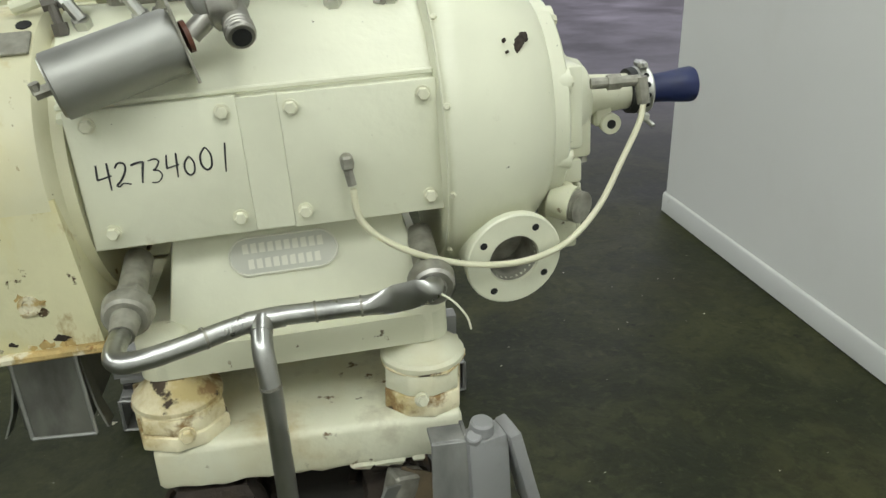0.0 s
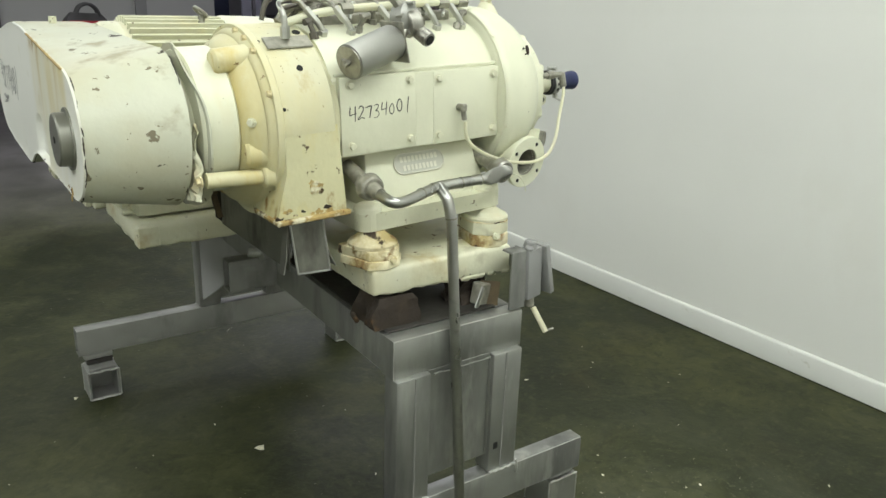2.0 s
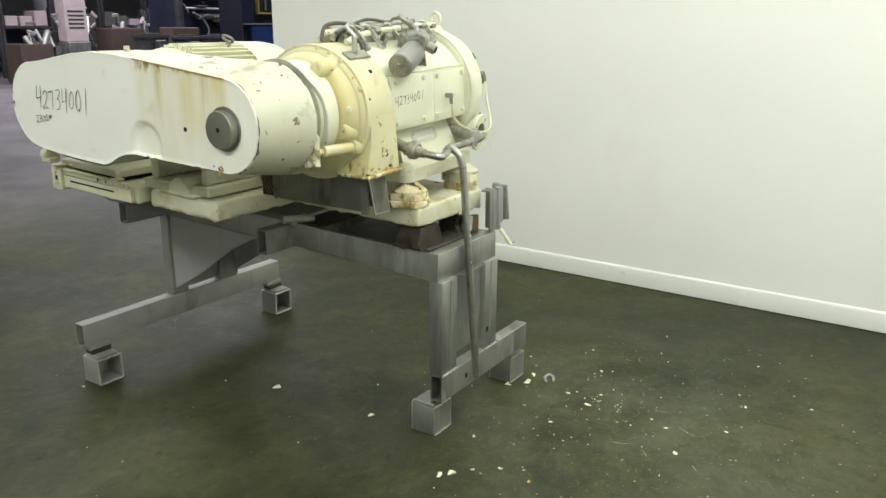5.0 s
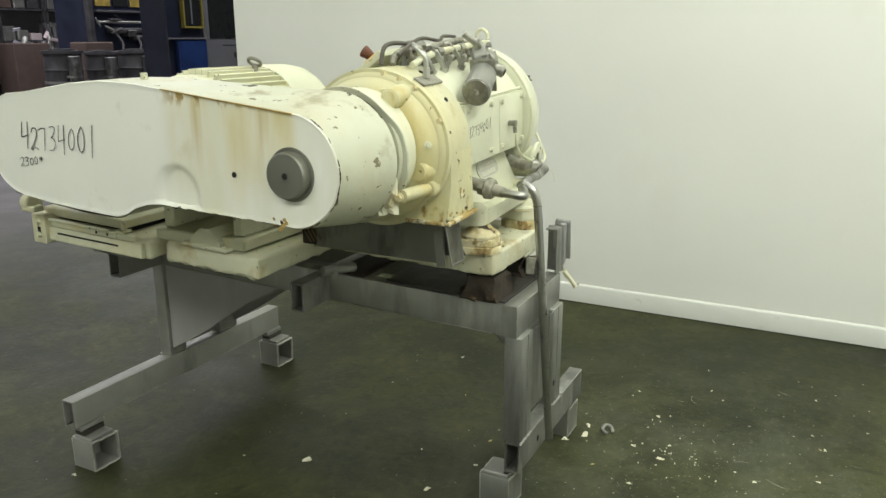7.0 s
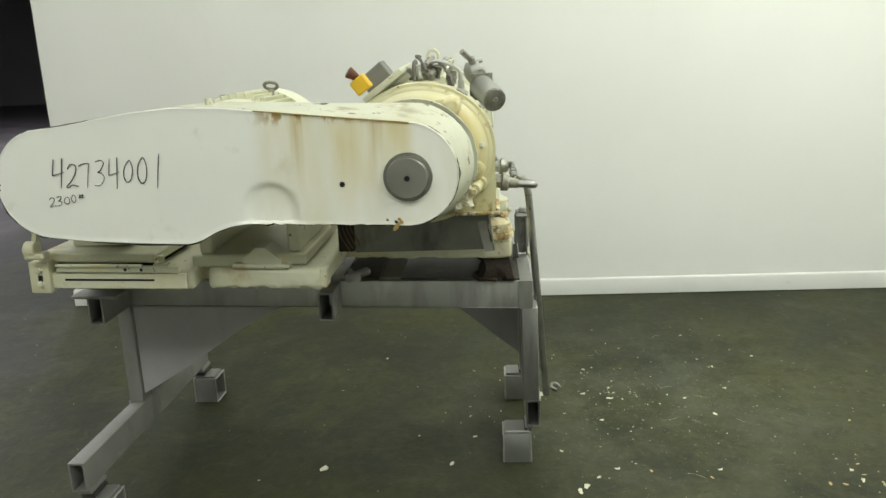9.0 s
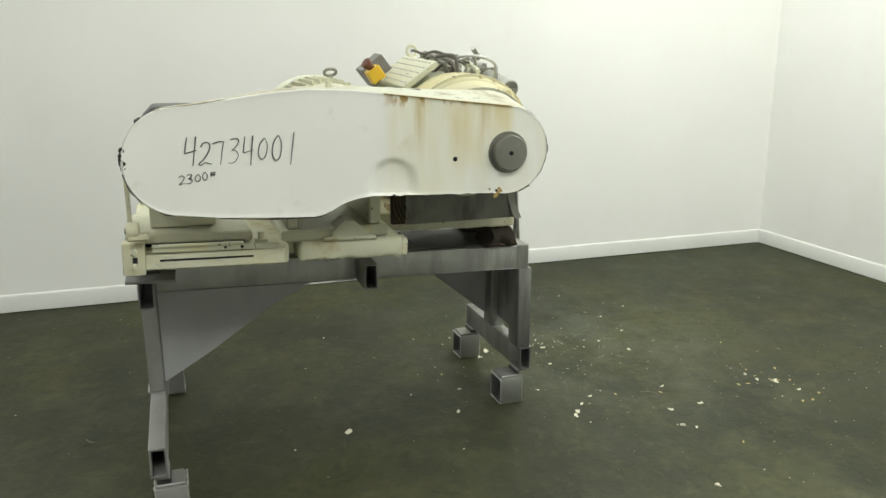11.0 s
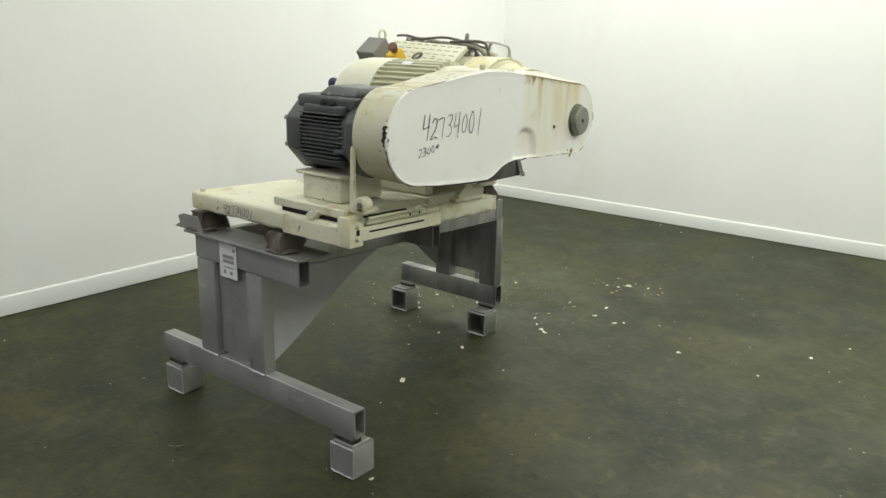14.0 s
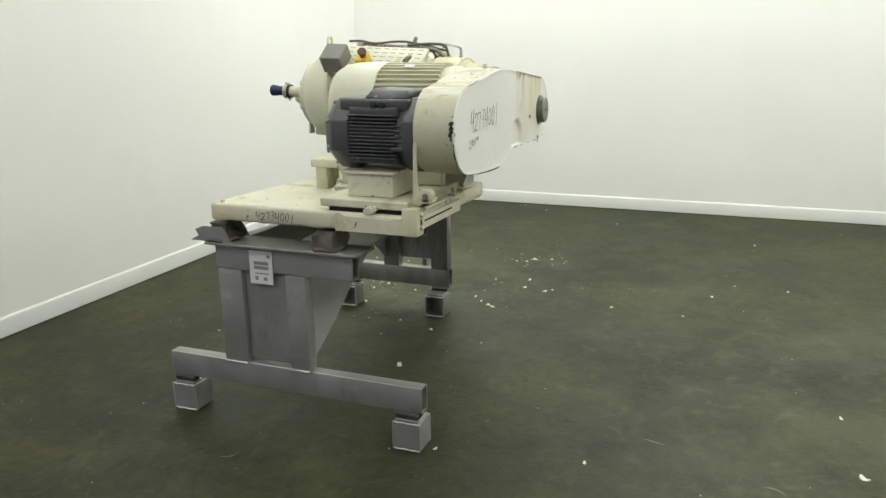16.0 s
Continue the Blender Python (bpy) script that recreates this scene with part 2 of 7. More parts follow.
PRINT = mat("label_print", (0.26, 0.26, 0.25), 0.7)
WALL = mat("white_wall_paint", (0.816, 0.815, 0.772), 0.62, vary=0.02, scale=1.2, bump=0.05, bump_scale=160,
           stains=[((0.768, 0.758, 0.705), 1.6, 0.58, 0.85, 5, (1, 1, 0.6), 0.65)], rvary=0.05)
BASEB = mat("white_baseboard_paint", (0.665, 0.67, 0.635), 0.62, vary=0.03, scale=3, bump=0.06,
            stains=[((0.45, 0.44, 0.37), 9, 0.66, 0.8, 5, (1, 1, 2), 0.6)], rvary=0.05)
CEIL = mat("ceiling_paint", (0.7, 0.7, 0.68), 0.8, vary=0.03)
GREYWALL = mat("grey_partition_paint", (0.36, 0.355, 0.355), 0.6, vary=0.05, scale=0.8)
NEARBLACK = mat("charcoal_door_paint", (0.085, 0.085, 0.088), 0.5, vary=0.1, scale=2)
DULLGREY = mat("dull_grey_cover", (0.22, 0.215, 0.22), 0.6, vary=0.1, scale=2)
FLAKE = mat("paint_flakes", (0.70, 0.67, 0.53), 0.6, vary=0.1)


def floor_material(name, base, clouds, rough, dusty=(), outer=None):
    """Stained concrete. clouds: (colour, scale, low, high, detail, stretch, turn, strength), laid one over the other."""
    m = bpy.data.materials.new(name)
    m.use_nodes = True
    n, l = m.node_tree.nodes, m.node_tree.links
    b = n["Principled BSDF"]
    b.inputs["Specular IOR Level"].default_value = 0.30
    tc = n.new("ShaderNodeTexCoord")
    warp = n.new("ShaderNodeTexNoise")
    warp.inputs["Scale"].default_value, warp.inputs["Detail"].default_value = 2.5, 3
    l.new(tc.outputs["Object"], warp.inputs["Vector"])
    off = n.new("ShaderNodeVectorMath")
    off.operation = "MULTIPLY_ADD"
    off.inputs[1].default_value = (0.22, 0.22, 0)
    l.new(warp.outputs["Color"], off.inputs[0])
    l.new(tc.outputs["Object"], off.inputs[2])
    rgb = n.new("ShaderNodeRGB")
    rgb.outputs[0].default_value = base + (1,)
    col, total = rgb.outputs[0], None
    for k, (c, scale, lo, hi, detail, stretch, turn, strength) in enumerate(clouds):
        mp = n.new("ShaderNodeMapping")
        mp.inputs["Scale"].default_value = stretch
        mp.inputs["Rotation"].default_value = (0, 0, radians(turn))
        mp.inputs["Location"].default_value = (2.9 * k + 0.4, 1.7 * k, 0)
        l.new(off.outputs[0], mp.inputs["Vector"])
        nz = n.new("ShaderNodeTexNoise")
        nz.inputs["Scale"].default_value, nz.inputs["Detail"].default_value, nz.inputs["Roughness"].default_value = scale, detail, 0.66
        l.new(mp.outputs["Vector"], nz.inputs["Vector"])
        mr = n.new("ShaderNodeMapRange")
        mr.inputs["From Min"].default_value, mr.inputs["From Max"].default_value, mr.inputs["To Max"].default_value = lo, hi, strength
        l.new(nz.outputs["Fac"], mr.inputs["Value"])
        fac = mr.outputs["Result"]
        for dx, dy, reach, layers in dusty:
            if k not in layers:
                continue
            sep = n.new("ShaderNodeVectorMath")
            sep.operation = "DISTANCE"
            l.new(tc.outputs["Object"], sep.inputs[0])
            sep.inputs[1].default_value = (dx, dy, 0.2)
            fall = n.new("ShaderNodeMapRange")
            fall.interpolation_type = "SMOOTHSTEP"
            fall.inputs["From Min"].default_value, fall.inputs["From Max"].default_value = reach, 0.1
            l.new(sep.outputs["Value"], fall.inputs["Value"])
            mu = n.new("ShaderNodeMath")
            mu.operation = "MULTIPLY"
            l.new(fac, mu.inputs[0])
            l.new(fall.outputs["Result"], mu.inputs[1])
            fac = mu.outputs[0]
        mx = n.new("ShaderNodeMix")
        mx.data_type = "RGBA"
        l.new(fac, mx.inputs["Factor"])
        l.new(col, mx.inputs[6])
        mx.inputs[7].default_value = (c[0] * 0.635, c[1] * 0.695, c[2] * 0.44, 1)
        col = mx.outputs[2]
        if k == 1:
            total = nz.outputs["Fac"]
    # outer: the warehouse's brighter light, painted into the floor as a paler tone
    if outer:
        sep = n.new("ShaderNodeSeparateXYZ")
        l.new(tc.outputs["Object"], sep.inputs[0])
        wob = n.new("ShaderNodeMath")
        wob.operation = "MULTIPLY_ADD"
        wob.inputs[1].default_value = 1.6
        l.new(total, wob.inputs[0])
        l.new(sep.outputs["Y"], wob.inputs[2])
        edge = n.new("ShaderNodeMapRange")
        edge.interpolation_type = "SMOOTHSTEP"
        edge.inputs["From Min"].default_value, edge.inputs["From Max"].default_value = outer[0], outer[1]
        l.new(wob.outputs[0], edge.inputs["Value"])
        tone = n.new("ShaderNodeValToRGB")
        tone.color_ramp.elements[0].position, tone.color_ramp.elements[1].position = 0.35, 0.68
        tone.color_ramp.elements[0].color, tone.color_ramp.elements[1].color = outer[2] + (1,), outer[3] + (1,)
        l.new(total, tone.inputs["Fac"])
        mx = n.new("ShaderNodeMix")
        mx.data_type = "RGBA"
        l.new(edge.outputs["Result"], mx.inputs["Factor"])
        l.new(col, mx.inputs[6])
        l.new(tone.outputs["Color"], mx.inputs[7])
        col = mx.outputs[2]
    l.new(col, b.inputs["Base Color"])
    mr = n.new("ShaderNodeMapRange")
    mr.inputs["From Min"].default_value, mr.inputs["From Max"].default_value = 0.3, 0.7
    mr.inputs["To Min"].default_value, mr.inputs["To Max"].default_value = rough - 0.08, rough + 0.12
    l.new(total, mr.inputs["Value"])
    l.new(mr.outputs["Result"], b.inputs["Roughness"])
    n2 = n.new("ShaderNodeTexNoise")
    n2.inputs["Scale"].default_value, n2.inputs["Detail"].default_value = 45, 6
    l.new(tc.outputs["Object"], n2.inputs["Vector"])
    bp = n.new("ShaderNodeBump")
    bp.inputs["Strength"].default_value, bp.inputs["Distance"].default_value = 0.5, 0.003
    l.new(n2.outputs["Fac"], bp.inputs["Height"])
    l.new(bp.outputs["Normal"], b.inputs["Normal"])
    return m


# object coordinates of the floor start at the middle of its base: (16, 18.875)
FLOOR = floor_material("stained_dark_concrete", (0.0225, 0.0265, 0.0082), [
    ((0.017, 0.021, 0.006), 0.9, 0.44, 0.58, 6, U, 0, 0.85), ((0.086, 0.083, 0.044), 1.1, 0.47, 0.63, 10, U, 0, 0.8),
    ((0.014, 0.017, 0.006), 3.0, 0.52, 0.64, 10, (1, 1.2, 1), 20, 0.55), ((0.105, 0.102, 0.068), 3.4, 0.50, 0.70, 13, (1.2, 1, 1), 40, 0.55),
    ((0.105, 0.098, 0.055), 2.6, 0.54, 0.74, 12, (1, 1.8, 1), 28, 0.40), ((0.10, 0.095, 0.055), 7.5, 0.60, 0.74, 12, (1, 2.2, 1), -50, 0.35),
    ((0.012, 0.014, 0.006), 22, 0.48, 0.64, 7, U, 0, 0.50), ((0.14, 0.134, 0.086), 24, 0.55, 0.74, 10, U, 0, 0.45),
    ((0.16, 0.153, 0.10), 120, 0.63, 0.70, 4, U, 0, 0.5), ((0.085, 0.058, 0.028), 2.2, 0.54, 0.70, 10, U, 0, 0.18),
    ((0.010, 0.012, 0.006), 8, 0.68, 0.72, 4, U, 0, 0.8),
    ((0.19, 0.188, 0.20), 3.6, 0.42, 0.68, 14, U, 0, 0.46), ((0.30, 0.285, 0.28), 62, 0.60, 0.68, 5, U, 0, 0.45),
    ((0.15, 0.143, 0.125), 1.7, 0.38, 0.62, 14, U, 0, 0.46), ((0.26, 0.25, 0.19), 7, 0.56, 0.76, 14, U, 0, 0.42), ((0.085, 0.060, 0.034), 150, 0.64, 0.70, 3, U, 0, 0.8)],
    # first zone: dust patch; second: a broad paler area west of the machine
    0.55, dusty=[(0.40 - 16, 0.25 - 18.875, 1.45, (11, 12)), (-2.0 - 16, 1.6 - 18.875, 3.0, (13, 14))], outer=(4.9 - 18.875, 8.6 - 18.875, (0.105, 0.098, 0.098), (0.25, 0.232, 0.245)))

# ---------------------------------------------------------------- mesh helpers
WORLDM = {}
I4 = Matrix.Identity(4)
FRAME = [I4]


def box(x0, x1, y0, y1, z0, z1, bev=0.002, seg=1):
    bm = bmesh.new()
    bmesh.ops.create_cube(bm, size=1)
    for v in bm.verts:
        v.co = Vector((x0 + (v.co.x + 0.5) * (x1 - x0), y0 + (v.co.y + 0.5) * (y1 - y0), z0 + (v.co.z + 0.5) * (z1 - z0)))
    if bev:
        bmesh.ops.bevel(bm, geom=bm.edges[:], offset=bev, segments=seg, affect="EDGES", profile=0.5)
    return bm


def join(*bms):
    out = bmesh.new()
    for b in bms:
        me = bpy.data.meshes.new("tmp")
        b.to_mesh(me)
        out.from_mesh(me)
        bpy.data.meshes.remove(me)
        b.free()
    return out


def moved(bm, m):
    bmesh.ops.transform(bm, matrix=m, verts=bm.verts[:])
    return bm


def rings(loops, closed=True, caps=True):
    """A skin over loops of points, each loop of the same length."""
    bm = bmesh.new()
    vs = [[bm.verts.new(p) for p in lp] for lp in loops]
    n = len(loops[0])
    for a, b in zip(vs, vs[1:]):
        for i in range(n if closed else n - 1):
            j = (i + 1) % n
            bm.faces.new((a[i], a[j], b[j], b[i]))
    if caps:
        bm.faces.new(vs[0])
        bm.faces.new(vs[-1])
    bmesh.ops.recalc_face_normals(bm, faces=bm.faces[:])
    return bm


def basis(d):
    d = Vector(d).normalized()
    u = d.cross(Vector((0, 0, 1)) if abs(d.z) < 0.9 else Vector((1, 0, 0))).normalized()
    return d, u, d.cross(u)


def lathe(p0, d, profile, seg=32, caps=True):
    """Turned solid: profile of (distance along d from p0, radius)."""
    d, u, w = basis(d)
    p0 = Vector(p0)
    loops = []
    for x, r in profile:
        loops.append([p0 + d * x + (u * math.cos(a) + w * math.sin(a)) * max(r, 1e-4) for a in [2 * math.pi * i / seg for i in range(seg)]])
    return rings(loops, True, caps)


def cyl(p0, p1, r0, r1=None, seg=20, bev=0.0):
    p0, p1 = Vector(p0), Vector(p1)
    L, r1 = (p1 - p0).length, r0 if r1 is None else r1
    if bev:
        prof = [(0, r0 - bev), (bev, r0), (L - bev, r1), (L, r1 - bev)]
    else:
        prof = [(0, r0), (L, r1)]
    return lathe(p0, p1 - p0, prof, seg)


def smooth_path(pts, n=6):
    pts = [Vector(p) for p in pts]
    out = []
    for i in range(len(pts) - 1):
        p0, p1, p2, p3 = pts[max(i - 1, 0)], pts[i], pts[i + 1], pts[min(i + 2, len(pts) - 1)]
        for k in range(n):
            t = k / n
            out.append(0.5 * ((2 * p1) + (p2 - p0) * t + (2 * p0 - 5 * p1 + 4 * p2 - p3) * t * t + (3 * p1 - p0 - 3 * p2 + p3) * t ** 3))
    out.append(pts[-1])
    return out


def tube(pts, r, seg=12, n=6, radii=None):
    path = smooth_path(pts, n) if n else [Vector(p) for p in pts]
    d, u, w = basis(path[1] - path[0])
    loops = []
    for i, p in enumerate(path):
        t = (path[min(i + 1, len(path) - 1)] - path[max(i - 1, 0)]).normalized()
        u = (u - t * u.dot(t)).normalized()
        w = t.cross(u)
        rr = r if radii is None else radii(i / (len(path) - 1))
        loops.append([p + (u * math.cos(a) + w * math.sin(a)) * rr for a in [2 * math.pi * k / seg for k in range(seg)]])
    return rings(loops)


def prism_x(outline, x0, x1):
    return rings([[(x0, y, z) for y, z in outline], [(x1, y, z) for y, z in outline]])


def prism_y(outline, y0, y1):
    return rings([[(x, y0, z) for x, z in outline], [(x, y1, z) for x, z in outline]])


def hollow(axis, a0, a1, b0, b1, c0, c1, wall=0.006, cap0=False, cap1=False):
    """Rectangular tube open at its ends, along axis; b and c are the other two axes in order."""
    def ring(a, k):
        return [(a, b0 + k, c0 + k), (a, b1 - k, c0 + k), (a, b1 - k, c1 - k), (a, b0 + k, c1 - k)]
    bm = bmesh.new()
    i0, i1 = (a0 + wall if cap0 else a0), (a1 - wall if cap1 else a1)
    lo = [[bm.verts.new(p) for p in q] for q in (ring(a0, 0), ring(a1, 0), ring(i1, wall), ring(i0, wall))]
    for p, q in ((0, 1), (2, 3)):
        for i in range(4):
            j = (i + 1) % 4
            bm.faces.new((lo[p][i], lo[p][j], lo[q][j], lo[q][i]))
    for p, q, capped in ((0, 3, cap0), (1, 2, cap1)):
        if capped:
            bm.faces.new(lo[p])
            bm.faces.new(lo[q])
        else:
            for i in range(4):
                j = (i + 1) % 4
                bm.faces.new((lo[p][i], lo[p][j], lo[q][j], lo[q][i]))
    for v in bm.verts:
        a, b, c = v.co
        v.co = Vector((a, b, c)) if axis == "x" else Vector((b, a, c)) if axis == "y" else Vector((b, c, a))
    outer = [e for e in bm.edges if abs(e.calc_length() - abs(a1 - a0)) < 1e-6]
    bmesh.ops.bevel(bm, geom=outer, offset=0.005, segments=2, affect="EDGES", profile=0.5)
    bmesh.ops.recalc_face_normals(bm, faces=bm.faces[:])
    return bm


def finish(bm, name, material, angle=35):
    bmesh.ops.recalc_face_normals(bm, faces=bm.faces[:])
    for f in bm.faces:
        f.smooth = True
    for e in bm.edges:
        e.smooth = len(e.link_faces) == 2 and e.calc_face_angle(0) < radians(angle)
    me = bpy.data.meshes.new(name)
    bm.to_mesh(me)
    bm.free()
    me.materials.append(material)
    return me


def thing(name, label, category, at=(0, 0, 0), group="", kind=""):
    ob = new(name)
    m = FRAME[0] @ Matrix.Translation(at)
    ob.matrix_basis = m
    ob.empty_display_size = 0.05
    WORLDM[ob] = m
    return tagged(ob, label, category, group, kind)


def part(name, bm, material, parent, label="", angle=35):
    """One mesh object under a thing or a part; the mesh is given in the current frame."""
    pm = WORLDM[parent]
    moved(bm, pm.inverted() @ FRAME[0])
    ob = new(name, finish(bm, name, material, angle))
    ob.parent = parent
    WORLDM[ob] = pm
    return tagged(ob, label) if label else ob


def single(name, bm, material, label, category, group="", kind="", angle=35):
    """A thing that is one mesh, standing with its origin at the middle of its base."""
    moved(bm, FRAME[0])
    xs = [v.co for v in bm.verts]
    o = Vector(((min(v.x for v in xs) + max(v.x for v in xs)) / 2, (min(v.y for v in xs) + max(v.y for v in xs)) / 2, min(v.z for v in xs)))
    moved(bm, Matrix.Translation(-o))
    ob = new(name, finish(bm, name, material, angle))
    ob.location = o
    WORLDM[ob] = Matrix.Translation(o)
    return tagged(ob, label, category, group, kind)


def put(name, mesh, m, parent):
    """A repeat on shared mesh data, at pose m of the current frame, under parent."""
    ob = new(name, mesh)
    ob.parent = parent
    ob.matrix_basis = WORLDM[parent].inverted() @ FRAME[0] @ m
    WORLDM[ob] = WORLDM[parent] @ ob.matrix_basis
    return ob


def aim(p, d):
    """A pose at p whose z axis points along d."""
    return Matrix.Translation(p) @ Vector(d).to_track_quat("Z", "Y").to_matrix().to_4x4()


def bolt_mesh(name, r, h, material):
    hexa = [[(r * math.cos(a), r * math.sin(a), z) for a in [math.pi / 3 * i for i in range(6)]] for z in (0.002, h)]
    top = [(0.85 * r * math.cos(a), 0.85 * r * math.sin(a), h + 0.0015) for a in [math.pi / 3 * i for i in range(6)]]
    washer = lathe((0, 0, -0.002), (0, 0, 1), [(0, r * 1.25), (0.004, r * 1.25)], 14)
    return finish(join(rings(hexa + [top]), washer), name, material)


BOLT = bolt_mesh("bolt", 0.0085, 0.008, GRIMY)
BOLT_RUSTY = bolt_mesh("bolt", 0.0095, 0.009, RUSTED)
BOLT_STEEL = bolt_mesh("bolt", 0.008, 0.007, OLD_FITTING)


STROKES = {          # pen strokes of each figure in a cell one unit high
    "4": (((0.10, 0.96), (0.02, 0.46), (0.10, 0.42), (0.58, 0.50)), ((0.52, 0.98), (0.47, 0.5), (0.42, -0.04))),
    "2": (((0.04, 0.74), (0.20, 0.92), (0.46, 0.86), (0.46, 0.58), (0.22, 0.24), (0.00, 0.06), (0.10, 0.00), (0.30, 0.10), (0.62, 0.02)),),
    "7": (((0.00, 0.84), (0.30, 0.92), (0.56, 0.92)), ((0.56, 0.92), (0.46, 0.55), (0.34, -0.02))),
    "3": (((0.04, 0.92), (0.34, 0.96), (0.48, 0.84), (0.30, 0.58), (0.16, 0.52), (0.40, 0.46), (0.50, 0.26), (0.30, 0.02), (0.00, 0.02)),),
    "0": (((0.30, 0.90), (0.08, 0.66), (0.04, 0.30), (0.22, 0.08), (0.44, 0.20), (0.50, 0.60), (0.36, 0.88), (0.26, 0.88)),),
    "1": (((0.34, 1.04), (0.30, 0.5), (0.27, -0.10)),),
    "#": (((0.16, 0.9), (0.10, 0.4)), ((0.40, 0.9), (0.34, 0.4)), ((0.0, 0.74), (0.52, 0.76)), ((0.0, 0.55), (0.50, 0.57))),
}


def writing(text, high, step, m, parent, material, pen, seed=1):
    """Marker writing on a face: figures of this height, one every step, each a little off in size, lean and line."""
    rnd = random.Random(seed)
    for k, c in enumerate(text):
        tall, fat = high * rnd.uniform(0.86, 1.10), step * rnd.uniform(1.25, 1.5)
        lean, up = rnd.uniform(-0.02, 0.14), high * rnd.uniform(-0.56, -0.44)
        strokes = [tube([(x * fat + y * tall * lean, y * tall + up, 0) for x, y in line], pen, 6, 4,
                        lambda t, w=rnd.uniform(0.8, 1.15): pen * w * (0.75 + 0.35 * math.sin(math.pi * min(1, 0.15 + t)))) for line in STROKES[c]]
        bm = join(*strokes)
        moved(bm, m @ Matrix.Translation((step * (k + 0.08), 0, 0)) @ Matrix.Diagonal((1, 1, 0.22, 1)))
        part("handwriting", bm, material, parent)


def facing(p, right, up):
    """A pose at p with x along right and y along up, for writing on a face."""
    x, y = Vector(right).normalized(), Vector(up).normalized()
    z = x.cross(y)
    y = z.cross(x)
    m = Matrix((x, y, z)).transposed().to_4x4()
    return Matrix.Translation(p) @ m


# ---------------------------------------------------------------- the place
EAST, SOUTH, NORTH_END = 1.935, -2.25, 3.735


def structure(name, bm, material, label, category):
    return single(name, bm, material, label, category, kind="structure")


structure("floor", box(-8, 40, SOUTH, 40, -0.2, 0.0, 0), FLOOR, "dark stained concrete floor, warehouse light painted in as a paler tone", "floor")
structure("wall_east", box(EAST, EAST + 0.14, SOUTH - 0.14, NORTH_END, 0, 4.6, 0), WALL, "white painted partition wall with a free end", "wall")
structure("wall_south", box(-8.0, EAST, SOUTH - 0.14, SOUTH, 0, 4.6, 0), WALL, "plain white painted wall meeting the partition", "wall")
structure("wall_west", box(-8.14, -8.0, SOUTH - 0.14, 40.14, 0, 7.0, 0), WALL, "plain white wall behind the camera", "wall")
structure("wall_north", box(-8, 40, 40, 40.14, 0, 7.0, 0), GREYWALL, "distant grey warehouse wall", "wall")
structure("wall_far_east", box(40, 40.14, SOUTH, 40.14, 0, 7.0, 0), GREYWALL, "distant grey warehouse side wall", "wall")
structure("wall_far_south", box(EAST + 0.14, 40, SOUTH - 0.14, SOUTH, 0, 7.0, 0), GREYWALL, "plain warehouse wall behind the partition", "wall")
structure("ceiling", box(-8, EAST + 0.14, SOUTH, 6.5, 4.6, 4.7, 0), CEIL, "plain pale ceiling over the bay", "ceiling")
structure("ceiling_warehouse", box(-8, 40, SOUTH, 40, 7.0, 7.1, 0), CEIL, "plain pale warehouse ceiling", "ceiling")


BB = [(0, 0.005), (0.013, 0.005), (0.0125, 0.099), (0.009, 0.106), (0.003, 0.1115), (0, 0.112)]
structure("baseboard_east", prism_y([(EAST - x, z) for x, z in BB], SOUTH + 0.016, NORTH_END + 0.014), BASEB, "white painted baseboard with scuffs", "baseboard")
structure("baseboard_end", box(EAST, EAST + 0.15, NORTH_END, NORTH_END + 0.014, 0, 0.116, 0.003), BASEB, "white painted baseboard round the wall end", "baseboard")
structure("baseboard_south", prism_x([(SOUTH + x, z) for x, z in BB], -8.0, EAST), BASEB, "white painted baseboard with scuffs", "baseboard")
# black strips paint the shade, with some dirt, below the baseboards
structure("trim_shade_strip_east", box(EAST - 0.011, EAST, SOUTH + 0.016, NORTH_END, 0.0, 0.0048, 0), DARK, "dark strip painting in shade and dirt under the baseboard", "gap")
structure("trim_shade_strip_south", box(-8.0, EAST, SOUTH, SOUTH + 0.011, 0.0, 0.0048, 0), DARK, "dark strip painting in shade and dirt under the baseboard", "gap")
structure("door_1", box(-1.4, 0.07, 9.74, 9.80, 0, 2.4, 0.004), NEARBLACK, "dark grey door leaf in the grey partition", "door")
structure("trim_pilaster", box(1.56, 1.70, 9.77, 9.80, 0, 4.5, 0.004), DULLGREY, "darker grey joint cover on the partition", "trim")
structure("wall_partition", box(-4.0, 2.56, 9.8, 9.95, 0, 4.5, 0), GREYWALL, "grey white partition wall across the warehouse", "wall")

# ---------------------------------------------------------------- steel stand
SLOPE = 0.028            # the top of the stand rises towards the far leg


def top_z(y):
    return 0.716 + SLOPE * (y - 0.83)


BRIGHTWELD = mat("bright_weld_metal", (0.58, 0.58, 0.56), 0.38, metal=0.8, vary=0.2, scale=40, bump=0.3)
stand = thing("steel_stand", "grey welded steel box-tube stand with plate gussets", "stand", (0, 1.58, 0.13))


def sloped(bm, pivot_y=0.83):
    """Lift a level mesh so that it follows the slope of the stand's top."""
    for v in bm.verts:
        v.co.z += SLOPE * (v.co.y - pivot_y)
    return bm


